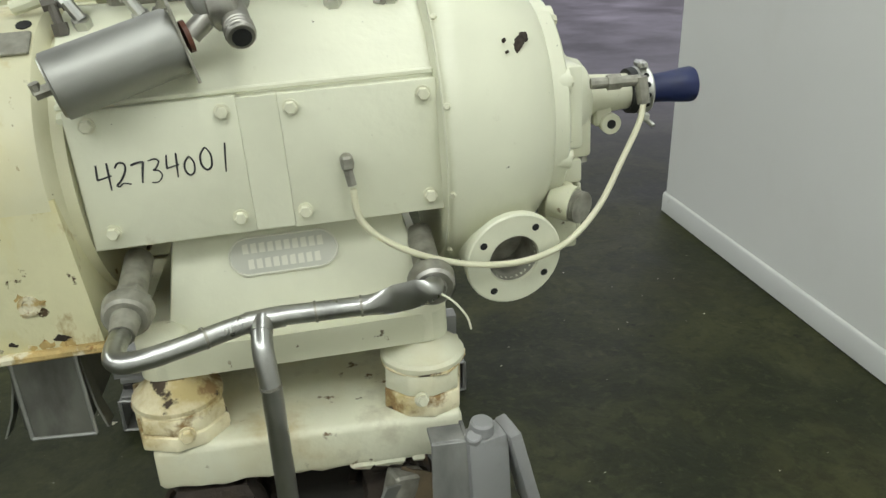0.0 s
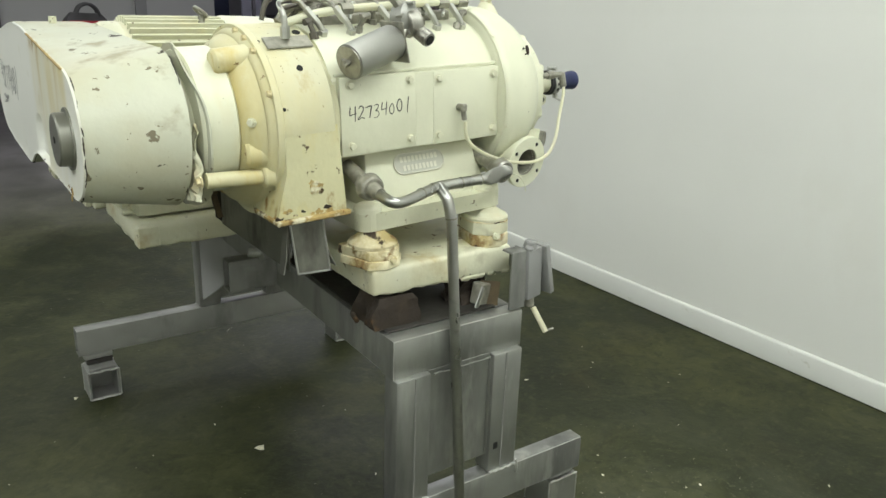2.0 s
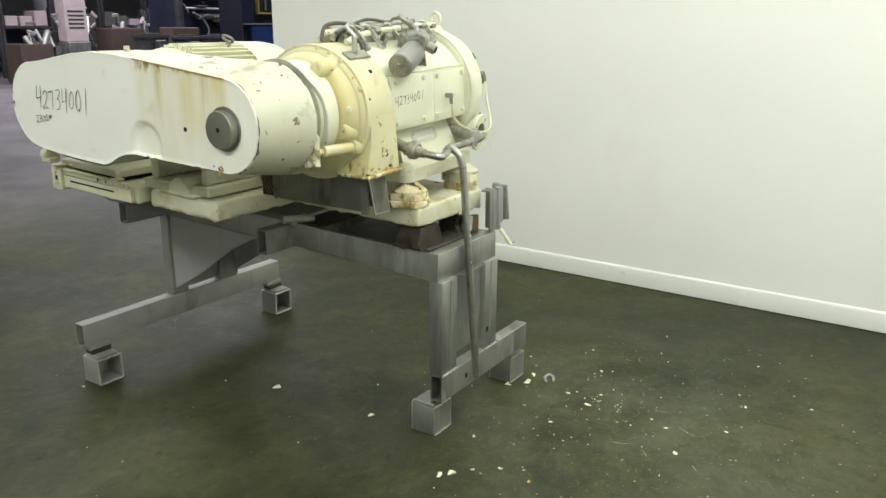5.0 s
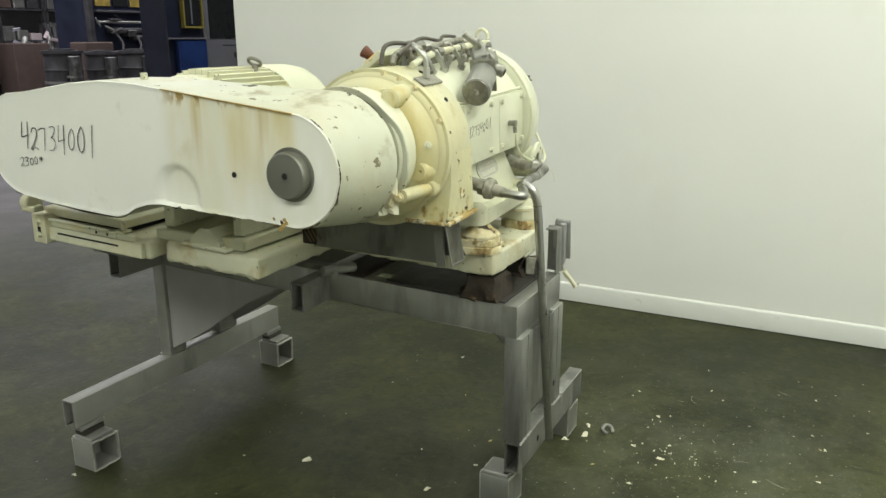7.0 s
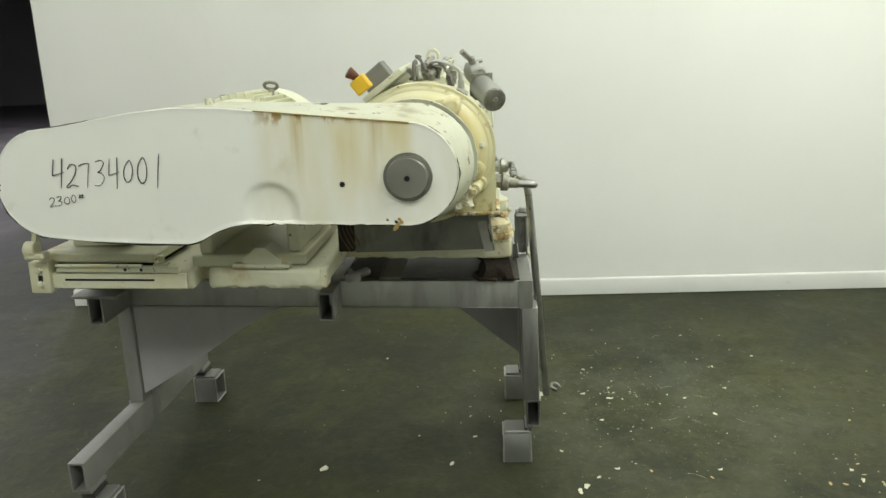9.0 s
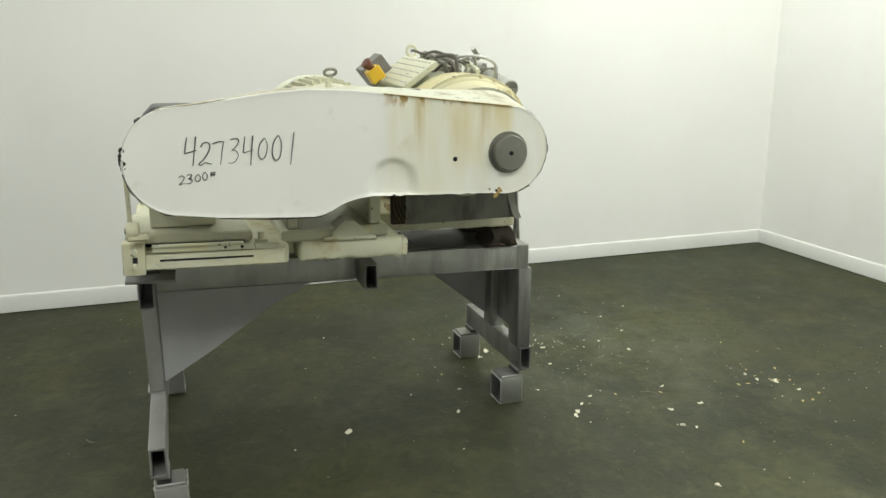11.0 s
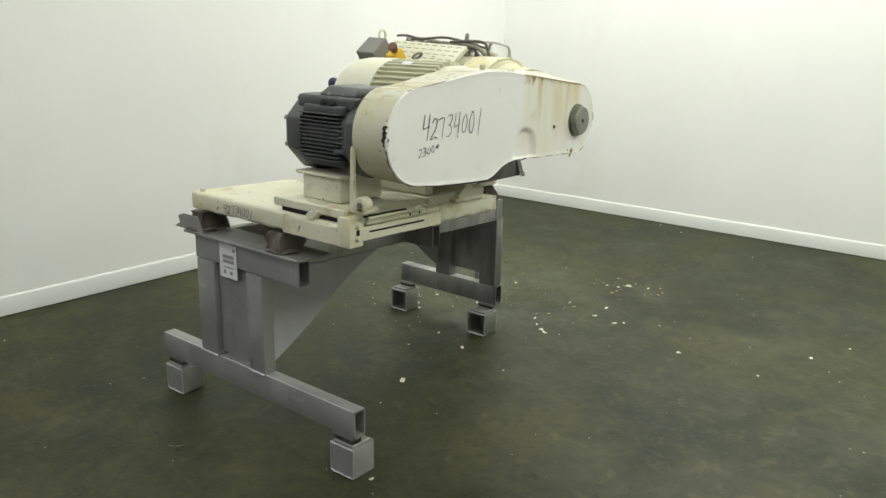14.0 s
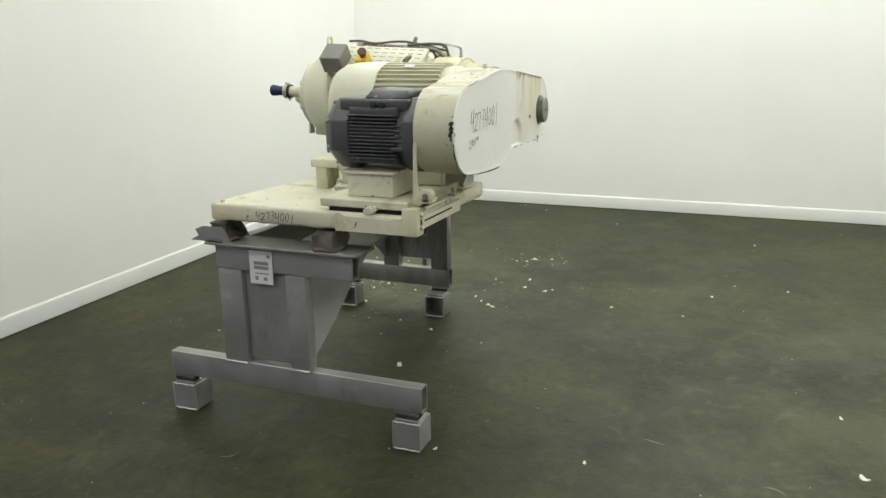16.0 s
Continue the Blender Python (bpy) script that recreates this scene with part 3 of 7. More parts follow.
part("foot_bar", hollow("x", -0.195, 0.465, 0.805, 0.857, 0.150, 0.254), STEEL, stand)
part("foot_bar", hollow("x", -0.655, 0.482, 2.312, 2.366, 0.165, 0.268), STEEL_DARK, stand)
for x0, x1, y0, y1, z0, z1, m in ((-0.192, -0.09, 0.808, 0.868, 0.254, 0.615, STEEL), (0.108, 0.205, 0.808, 0.868, 0.254, 0.615, STEEL),
                                  (0.095, 0.205, 2.316, 2.37, 0.268, 0.655, STEEL_DARK), (-0.190, -0.100, 2.316, 2.37, 0.268, 0.655, STEEL_DARK)):
    part("post", box(x0, x1, y0, y1, z0, z1, 0.006, 2), m, stand)
part("web_plate", box(-0.09, 0.108, 0.826, 0.836, 0.305, 0.615, 0.001), STEEL, stand)
part("web_plate", box(-0.100, 0.095, 2.338, 2.348, 0.285, 0.655, 0.001), STEEL_DARK, stand)
for x in (-0.137, 0.150):
    part("weld_seam", box(x - 0.002, x + 0.002, 0.8055, 0.808, 0.26, 0.612, 0), STEEL_DARK, stand)
part("weld_bead", tube([(-0.085 + 0.02 * i, 0.806 + 0.002 * (i % 2), 0.612 + 0.0015 * math.sin(2.3 * i)) for i in range(10)], 0.0022, 6, 2), STEEL, stand)
for x0, x1, yy, zz, m in ((-0.19, -0.092, 0.805, 0.255, BRIGHTWELD), (0.11, 0.203, 0.805, 0.255, BRIGHTWELD), (0.097, 0.203, 2.372, 0.269, BRIGHTWELD), (-0.188, -0.102, 2.372, 0.269, BRIGHTWELD)):
    part("weld_bead", tube([(x0 + (x1 - x0) * i / 8, yy + 0.0015 * (i % 2), zz + 0.002 * math.sin(2.9 * i)) for i in range(9)], 0.0042, 6, 2), m, stand)
for x, yy, z0, z1 in ((-0.0885, 0.822, 0.31, 0.60), (0.1065, 0.822, 0.31, 0.60)):
    part("weld_bead", tube([(x, yy + 0.001 * (i % 2), z0 + (z1 - z0) * i / 9) for i in range(10)], 0.003, 6, 2), STEEL, stand)
part("cross_beam", hollow("x", -0.192, 0.21, 0.826, 0.878, 0.612, 0.716, cap0=True, cap1=True), STEEL, stand)
for x0, x1, z0, z1, y in ((-0.035, -0.020, 0.189, 0.208, 0.8045), (0.122, 0.137, 0.325, 0.345, 0.8075)):
    part("square_hole", box(x0, x1, y, y + 0.001, z0, z1, 0), DARK, stand)
part("weld_drip", tube([(0.207, 0.806, 0.266), (0.209, 0.803, 0.245), (0.208, 0.803, 0.225)], 0.0035, 6, 3), BRIGHTWELD, stand, "bright dripped weld")
part("cross_beam", sloped(hollow("x", -0.34, 0.20, 1.52, 1.572, 0.612, 0.712)), STEEL_DARK, stand)
part("cross_beam", sloped(hollow("x", -0.39, 0.21, 2.312, 2.366, 0.612, 0.712)), STEEL_DARK, stand)
part("side_beam", sloped(hollow("y", 0.879, 2.311, -0.19, -0.14, 0.612, 0.714)), STEEL, stand)
part("side_beam", sloped(hollow("y", 0.879, 2.311, 0.16, 0.21, 0.612, 0.714)), STEEL_DARK, stand)
part("top_plate", sloped(box(-0.425, 0.235, 2.24, 2.40, 0.7135, 0.724, 0.002)), STEEL_DARK, stand)
part("top_plate", sloped(box(-0.18, 0.155, 0.872, 1.30, 0.7165, 0.722, 0.001)), BLACK_STEEL, stand, "black top plate")
part("mounting_pad", sloped(box(-0.185, 0.19, 1.38, 1.50, 0.715, 0.727, 0.002)), RUST, stand)
for x in (-0.172, 0.188):
    part("gusset", prism_x([(2.312, 0.30), (2.312, 0.652), (1.74, 0.637), (1.77, 0.624), (1.90, 0.560), (2.13, 0.405), (2.25, 0.335)], x - 0.004, x + 0.004), GUSSET, stand)
part("gusset", prism_x([(0.870, 0.30), (0.870, 0.611), (1.27, 0.624), (1.24, 0.605)], 0.184, 0.192), GUSSET, stand)
# thin bright tubes that paint highlights along the worn beam edges
for p, q in (((-0.190, 0.8268, 0.7153), (0.165, 0.8268, 0.7153)), ((-0.1912, 0.8268, 0.614), (-0.1912, 0.8268, 0.714)), ((-0.193, 0.8062, 0.2532), (0.46, 0.8062, 0.2532)), ((-0.654, 2.365, 0.2672), (0.48, 2.365, 0.2672))):
    pts = [Vector(p).lerp(Vector(q), i / 24) for i in range(25)]
    part("edge_wear_and_highlight", tube([v + noise.noise_vector(v * 30) * 0.0006 for v in pts], 0.0014, 6, 0), BRIGHTWELD, stand)
# bracket that stands up at the near corner and carries the switch
part("upright_bracket", join(box(0.164, 0.216, 0.826, 0.832, 0.7225, 0.882, 0.001), box(0.210, 0.216, 0.832, 0.875, 0.7225, 0.882, 0.001),
                             box(0.164, 0.210, 0.832, 0.868, 0.876, 0.882, 0.001)), STEEL_DARK, stand)
# paper label on the far beam
lab = part("paper_label", box(-0.048, 0.055, 2.367, 2.3685, 0.610, 0.742, 0), PAPER, stand, "white printed paper label")
for z0, z1, x0, x1 in ((0.686, 0.700, -0.03, 0.035), (0.668, 0.682, -0.03, 0.035), (0.625, 0.641, 0.018, 0.032), (0.625, 0.638, -0.022, -0.006), (0.716, 0.728, -0.04, -0.024), (0.650, 0.654, -0.03, 0.03)):
    part("print_bar", box(x0, x1, 2.3686, 2.3692, z0, z1, 0), PRINT if z1 - z0 > 0.01 else GREYBOX, lab)

# feet: short pieces of square tube on the floor
for k, (x0, y0, near) in enumerate(((-0.193, 0.840, True), (0.366, 0.822, True), (-0.642, 2.256, False), (0.388, 2.252, False))):
    z1, top = (0.118, 0.1495) if near else (0.116, 0.1645)
    blk = thing("foot_block", "square grey steel tube block, " + ("worn bright" if near else "capped by a plate"), "foot block", (x0 + 0.055, y0 + 0.052, 0), "blocks under the stand")
    part("tube", hollow("y", y0, y0 + 0.104, x0, x0 + 0.112, 0.0, z1, 0.009, cap0=near, cap1=not near), STEEL if near else STEEL_DARK, blk)
    for yy in (y0, y0 + 0.104):
        for zz in (0.004, z1 - 0.002):
            part("weld_rim", tube([(x0 + 0.004 + 0.013 * i, yy + 0.0012 * math.sin(2.1 * i + x0), zz + 0.0014 * math.sin(1.7 * i)) for i in range(9)], 0.0032, 6, 2), BRIGHTWELD, blk)
    for xx in (x0, x0 + 0.112):
        for yy in (y0 + 0.001, y0 + 0.103):
            part("weld_rim", tube([(xx, yy, 0.004), (xx + 0.001, yy, 0.4 * z1), (xx, yy, z1 - 0.002)], 0.0025, 6, 3), BRIGHTWELD, blk)
    yc = 0.831 if near else 2.339
    part("pad_plate", box(x0 + 0.008, x0 + 0.104, y0 + 0.008, y0 + 0.098, z1 + 0.0005, z1 + 0.010, 0.003), STEEL_DARK, blk)
    part("pad_packing", box(x0 + 0.010, x0 + 0.102, max(y0 + 0.010, yc - 0.034), min(yc + 0.034, y0 + 0.096), z1 + 0.0105, 0.5 * (z1 + 0.0105 + top), 0.003), BLACK_STEEL, blk, "dark packing plate")
    part("pad_packing", box(x0 + 0.004, x0 + 0.106, max(y0 + 0.006, yc - 0.030), min(yc + 0.030, y0 + 0.100), 0.5 * (z1 + 0.0105 + top) + 0.0005, top, 0.003), STEEL_DARK, blk)

# ---------------------------------------------------------------- machine base frame
FRAME[0] = Matrix.Translation((0, 0.9, 0.804)) @ Euler((radians(1.75), 0, 0)).to_matrix().to_4x4()
base = thing("machine_base", "cream painted cast base frame, rust at the edges", "machine base", (0, 0.6, 0))


def rough_edge(bm, amount, z_below, seed=1):
    """Ragged lower edge, as where the paint and filler have broken away."""
    for v in bm.verts:
        if v.co.z < z_below:
            v.co.z += amount * (noise.noise(Vector((v.co.x * 34, v.co.y * 34, seed))) + 0.8 * noise.noise(Vector((v.co.x * 75, v.co.y * 75, seed))))
            v.co += Vector((noise.noise(v.co * 30), noise.noise(v.co * 30 + Vector((5, 5, 5))), 0)) * amount * 0.3
    return bm


def slab(x0, x1, y0, y1, z0, z1, r=0.012, cuts=10):
    bm = box(x0, x1, y0, y1, z0, z1, 0)
    bmesh.ops.bevel(bm, geom=bm.edges[:], offset=r, segments=3, affect="EDGES", profile=0.5)
    long_edges = [e for e in bm.edges if e.calc_length() > 0.1]
    bmesh.ops.subdivide_edges(bm, edges=long_edges, cuts=cuts, use_grid_fill=True)
    return bm


part("front_slab", rough_edge(slab(-0.207, 0.222, 0.0, 0.62, 0.0, 0.073, 0.012, 26), 0.006, 0.012), GRIMY, base)
part("main_slab", rough_edge(slab(-0.60, 0.212, 0.585, 0.952, 0.0, 0.068, 0.018, 22), 0.008, 0.01, 2), GRIMY, base)
part("motor_slab", rough_edge(slab(-0.625, 0.212, 0.985, 1.475, 0.004, 0.070, 0.012, 22), 0.006, 0.012, 3), GRIMY, base)
part("cable_gap", box(-0.55, 0.19, 0.96, 0.99, 0.02, 0.058, 0), CREAM, base)
part("side_rail", box(-0.645, -0.627, 1.00, 1.47, 0.012, 0.060, 0.003), GRIMY, base)
part("rail_slot", box(-0.6465, -0.645, 1.10, 1.38, 0.038, 0.044, 0), DARK, base)
LIP = [(-0.34, 0.004), (-0.34, 0.067), (-0.352, 0.071), (-0.366, 0.066), (-0.375, 0.060), (-0.565, 0.055), (-0.575, 0.061), (-0.598, 0.061), (-0.602, 0.046), (-0.623, 0.045), (-0.623, 0.004)]
part("front_lip", prism_y(LIP, 1.473, 1.487), GRIMY, base, "thicker cream lip along the slab edge")
part("corner_tab", box(-0.66, -0.60, 1.42, 1.485, 0.0, 0.10, 0.006, 2), GRIMY, base)
part("bearing_lug", prism_x([(0.72, 0.068), (0.72, 0.095), (0.745, 0.115), (0.765, 0.132), (0.795, 0.132), (0.815, 0.115), (0.84, 0.095), (0.84, 0.068)], -0.60, -0.50), GRIMY, base)
part("bearing_plate", box(-0.61, -0.45, 0.69, 0.87, 0.0685, 0.082, 0.004), GRIMY, base)
part("end_tab", box(-0.60, -0.54, 0.578, 0.60, 0.005, 0.066, 0.004), GRIMY, base)
part("slide_plate", box(-0.62, -0.27, 1.10, 1.47, 0.088, 0.118, 0.004), GRIMY, base)
part("slide_gap", box(-0.58, -0.30, 1.12, 1.455, 0.066, 0.0885, 0), DARK, base)
for x, y in ((-0.63, 1.16), (-0.63, 1.18 + 0.2), (0.17, 1.45)):
    put("bolt", BOLT, pose(x, y, 0.072), base)
part("clamp_nut", join(cyl((-0.475, 1.455, 0.083), (-0.475, 1.484, 0.083), 0.017, 0.015, 9, 0.003), cyl((-0.459, 1.455, 0.078), (-0.459, 1.479, 0.078), 0.012, seg=7), cyl((-0.491, 1.455, 0.090), (-0.491, 1.480, 0.090), 0.010, seg=7)), GRIMY, base)
part("rail_slot", box(-0.6615, -0.6605, 1.442, 1.456, 0.022, 0.058, 0), DARK, base)
part("hanger_post", join(cyl((-0.640, 1.075, 0.066), (-0.640, 1.075, 0.118), 0.010, seg=10), box(-0.656, -0.624, 1.055, 1.095, 0.086, 0.096, 0.002)), GRIMY, base)
for y in (1.135, 1.185):
    part("rail_slot", lathe((-0.6525, y, 0.075), (-1, 0, 0), [(0, 0.005), (0.0006, 0.005), (0.0007, 0.0005)], 10), DARK, base)
put("bolt", BOLT, aim((-0.661, 1.45, 0.03), (-1, 0, 0)), base)
put("bolt", BOLT, aim((-0.661, 1.45, 0.075), (-1, 0, 0)), base)
part("jack_screw", cyl((-0.655, 1.13, 0.088), (-0.655, 1.40, 0.088), 0.006, seg=10), CREAM, base)
part("slide_bar", box(-0.652, -0.637, 1.02, 1.40, 0.066, 0.084, 0.002), CREAM, base)
writing("42734001", 0.036, 0.0212, facing((0.006, 1.4766, 0.036), (-1, 0, -0.02), (0, 0, 1)), base, FADED_INK, 0.0014, 3)
rf = random.Random(3)
for k in range(6):                                # broken filler hanging from the lower edge
    x, r = rf.uniform(0.07, 0.205), rf.uniform(0.010, 0.022)
    bit = rings([[(x - r, 0.004, 0.012), (x + r, 0.004, 0.013), (x + r * 0.8, 0.018, 0.012), (x - r * 0.7, 0.018, 0.012)],
                 [(x - r * 0.7, 0.000, 0.001), (x + r * 0.9, -0.001, 0.002), (x + r * 0.5, 0.016, 0.0), (x - r * 0.5, 0.014, 0.001)],
                 [(x - r * 0.5, 0.004, -0.003 - r * 0.12), (x + r * 0.6, 0.003, -0.002 - r * 0.3), (x + r * 0.4, 0.012, -0.004), (x - r * 0.4, 0.010, -0.005)]])
    part("loose_filler", bit, GRIMY, base)
FRAME[0] = I4

# loose cable pieces on the base
cable = thing("coiled_cable", "short cream cable ends lying on the base", "cable", (-0.27, 2.17, 0.92))
for k in range(5):
    a = 1.9 * k
    part("strand", tube([(-0.265 + 0.048 * math.cos(a + 0.9 * i) + 0.010 * k, 2.09 + 0.045 * math.sin(a + 0.9 * i), 0.928 + 0.010 * k + 0.009 * math.sin(2 * i + k)) for i in range(6)], 0.0062, 8, 4), CREAM_CLEAN, cable)
for k in range(3):
    part("strand", tube([(-0.34 + 0.04 * k, 2.20 - 0.02 * k, 0.922), (-0.30, 2.20 + 0.01 * k, 0.932), (-0.25 + 0.02 * k, 2.16, 0.938 + 0.008 * k), (-0.27, 2.10, 0.93), (-0.34, 2.08 + 0.02 * k, 0.925)], 0.0065, 8), CREAM, cable)

# broken rubber feet between the stand and the base


def broken_foot(x, y, z, w, h, label, seed, material):
    ob = thing("support_foot", label, "rubber foot", (x, y, z), "feet under the machine base")
    bm = bmesh.new()
    bmesh.ops.create_cube(bm, size=1)
    bmesh.ops.subdivide_edges(bm, edges=bm.edges[:], cuts=5, use_grid_fill=True)
    for v in bm.verts:
        k = 1.0 - 0.28 * (v.co.z + 0.5)
        v.co = Vector((x + v.co.x * w * k, y + v.co.y * w * k, z + (v.co.z + 0.5) * h))
        amp = 0.03 if 0.004 < v.co.z - z < h - 0.004 else 0.006
        f = noise.noise_vector(v.co * 18 + Vector((seed, 0, 0)))
        v.co += Vector((f.x * amp, f.y * amp, 0))
    part("block", bm, material, ob)
    part("bolt_shank", cyl((x + 0.3 * w, y - 0.3 * w, z + 0.002), (x + 0.3 * w, y - 0.3 * w, z + h), 0.008, seg=10), RUST, ob)
    lip = tube([(x + w * 0.62 * math.cos(a), y + w * 0.62 * math.sin(a), z + 0.008 + 0.004 * math.sin(5 * a)) for a in [0.35 * i for i in range(10)]], 0.007, 6, 2)
    part("torn_lip", lip, material, ob)
    return ob


broken_foot(-0.14, 0.955, 0.7225, 0.13, 0.075, "rusted dark rubber foot crushed under the base", 1.0, RUST)
broken_foot(0.12, 0.96, 0.7225, 0.10, 0.075, "rusty steel and rubber foot under the base", 4.0, RUST)
broken_foot(0.19, 2.33, 0.767, 0.11, 0.072, "split grey and black rubber foot under the base", 7.0, WEATHERED)
SPIKE = [(0.115, 0.0), (0.30, 0.002), (0.262, 0.022), (0.275, 0.046), (0.24, 0.060), (0.15, 0.060), (0.128, 0.03)]
sp = thing("bent_foot_plate", "bent grey steel plate folded round the far foot", "plate", (0.2, 2.39, 0.767))
for y in (2.392, 2.268):
    part("cheek", prism_y([(x, 0.769 + z) for x, z in SPIKE], y - 0.002, y + 0.002), STEEL_DARK, sp)
part("web", box(0.13, 0.25, 2.27, 2.39, 0.768, 0.772, 0.001), STEEL_DARK, sp)
broken_foot(-0.285, 2.335, 0.767, 0.10, 0.074, "black rubber foot torn under the base", 9.0, WEATHERED)
single("angle_scrap", moved(box(-0.028, 0.028, -0.002, 0.002, 0, 0.058, 0), pose(0.098, 0.880, 0.724, 12, 24, 40)), STEEL, "bent grey steel angle with a hole on the stand", "scrap metal")
single("angle_scrap", moved(box(-0.026, 0.026, -0.018, 0.018, 0, 0.06, 0.004), pose(0.125, 0.905, 0.7225, 0, 14, 20)), OLD_FITTING, "dull grey wedge lying on the stand", "scrap metal")
shim = moved(box(-0.030, 0.026, -0.002, 0.002, 0, 0.062, 0), pose(0.142, 0.892, 0.724, -14, 10, -28))
bmesh.ops.subdivide_edges(shim, edges=shim.edges[:], cuts=3, use_grid_fill=True)
for v in shim.verts:
    v.co += noise.noise_vector(v.co * 35) * 0.006
single("rusty_shim", shim, TANRUST, "bent tan-brown rusty shim wedged under the base", "scrap metal")
pins = single("clevis_pin", join(cyl((-0.30, 1.47, 0.772), (-0.18, 1.42, 0.764), 0.016, seg=14, bev=0.004), cyl((-0.27, 1.44, 0.762), (-0.16, 1.49, 0.760), 0.012, seg=12)), STEEL, "loose grey steel pins between the base and the stand", "pin")

# switch that hangs by the near corner
sw = thing("hanging_switch", "light grey cable switch hanging open beside the bracket", "switch", (0.25, 0.85, 0.74))
part("housing", moved(box(-0.03, 0.03, -0.02, 0.02, -0.14, 0.0, 0.005, 2), pose(0.238, 0.842, 0.882, 0, -3, 12)), SWITCH, sw)
part("lid", moved(box(-0.009, 0.009, -0.026, 0.026, -0.150, 0.0, 0.004, 2), pose(0.272, 0.842, 0.888, 0, -15, 12)), SWITCH, sw)
part("lid_screw", moved(cyl((0.009, 0.012, -0.06), (0.0115, 0.012, -0.06), 0.006, seg=10), pose(0.272, 0.842, 0.888, 0, -15, 12)), OLD_FITTING, sw)
part("knob", cyl((0.235, 0.842, 0.882), (0.236, 0.840, 0.902), 0.018, 0.016, 16, 0.003), SWITCH, sw)
part("knob", cyl((0.222, 0.832, 0.872), (0.221, 0.826, 0.890), 0.012, 0.011, 14, 0.002), SWITCH, sw)
part("inside", box(0.252, 0.272, 0.833, 0.85, 0.75, 0.85, 0.002), DARK, sw)
part("gland", cyl((0.245, 0.842, 0.742), (0.247, 0.84, 0.715), 0.013, seg=12), OLD_FITTING, sw)
part("screw", cyl((0.247, 0.825, 0.715), (0.262, 0.785, 0.655), 0.008, seg=10), HOSE, sw)
part("screw_pin", cyl((0.262, 0.785, 0.658), (0.285, 0.780, 0.662), 0.003, seg=8), FITTING, sw)

# ---------------------------------------------------------------- decanter centrifuge
MACH = Matrix.Translation((0, 1.182, 1.236)) @ Euler((0, radians(-2.5), 0)).to_matrix().to_4x4()
FRAME[0] = MACH
dec = thing("decanter_centrifuge", "cream painted decanter centrifuge, yellowed and chipped", "centrifuge", (0, 0, -0.27))

# main casing: flat sides below, round above
arc = [(0.203 * math.cos(a), 0.203 * math.sin(a)) for a in [math.asin(0.095 / 0.203) + (math.pi - 2 * math.asin(0.095 / 0.203)) * i / 24 for i in range(25)]]
sec = [(0.188, -0.090), (0.188, 0.088)] + arc + [(-0.188, 0.088), (-0.188, -0.090)]
part("casing", prism_x(sec, -0.258, 0.216), CREAM_CLEAN, dec, angle=25)
part("casing_rib", box(-0.256, 0.212, -0.192, -0.186, 0.098, 0.106, 0.002), CREAM_CLEAN, dec)
part("spacer_pad", box(-0.0409, 0.0099, -0.2004, -0.187, -0.084, 0.094, 0.0006), CREAM_CLEAN, dec)
for x0, x1, z0, z1, lab in ((-0.247, -0.041, -0.084, 0.097, "cream cover plate with marker writing"), (0.010, 0.213, -0.086, 0.094, "cream cover plate with a hose fitting")):
    pl = part("cover_plate", box(x0, x1, -0.2015, -0.188, z0, z1, 0.0016, 2), CREAM_CLEAN, dec, lab)
    for i, (x, z) in enumerate(((x0 + (0.026 if x0 < 0 else 0.015), z0 + 0.022), (x1 - 0.018, z0 + 0.022), (x0 + (0.026 if x0 < 0 else 0.015), z1 - 0.018), (x1 - 0.018, z1 - 0.018))):
        put("bolt", BOLT, aim((x, -0.2015, z), (0, -1, 0)), pl)
    if x0 < -0.2:
        writing("42734001", 0.032, 0.0212, facing((-0.226, -0.2022, 0.013), (1, 0, 0.045), (0, 0, 1)), pl, INK, 0.0012, 2)
fit_ = part("hose_elbow", join(cyl((0.087, -0.2015, 0.0), (0.087, -0.225, 0.0), 0.009, seg=12), box(0.079, 0.095, -0.229, -0.214, -0.009, 0.010, 0.003),
                               cyl((0.087, -0.222, -0.009), (0.09, -0.222, -0.030), 0.0068, seg=6)), OLD_FITTING, dec)

# pan under the casing with the nameplate
bm = bmesh.new()
top = [bm.verts.new((x, y, -0.088)) for x, y in ((-0.161, -0.1498), (0.156, -0.1498), (0.156, 0.1498), (-0.161, 0.1498))]
bot = [bm.verts.new((x, y, -0.236)) for x, y in ((-0.188, -0.205), (0.185, -0.205), (0.185, 0.205), (-0.188, 0.205))]
bm.faces.new(top), bm.faces.new(bot)
for i in range(4):
    bm.faces.new((top[i], top[(i + 1) % 4], bot[(i + 1) % 4], bot[i]))
bmesh.ops.recalc_face_normals(bm, faces=bm.faces[:])
bmesh.ops.bevel(bm, geom=bm.edges[:], offset=0.008, segments=2, affect="EDGES", profile=0.5)
part("pan", bm, CREAM_CLEAN, dec)
bm = box(-0.226, 0.202, -0.245, 0.245, -0.266, -0.222, 0)
bmesh.ops.bevel(bm, geom=[e for e in bm.edges if abs(e.verts[0].co.z - e.verts[1].co.z) > 0.02], offset=0.03, segments=4, affect="EDGES", profile=0.5)
part("pan_flange", bm, CREAM, dec)
for sx in (-0.192, 0.168):
    for sy in (-0.211, 0.211):
        part("corner_lug", lathe((sx, sy, -0.2665), (0, 0, 1), [(0, 0.020), (0, 0.0335), (0.002, 0.0345), (0.052, 0.0345), (0.056, 0.0325), (0.062, 0.024), (0.064, 0.012), (0.064, 0.0)], 26), GRIMY, dec)
nv = Vector((0, -0.937, 0.35)).normalized()
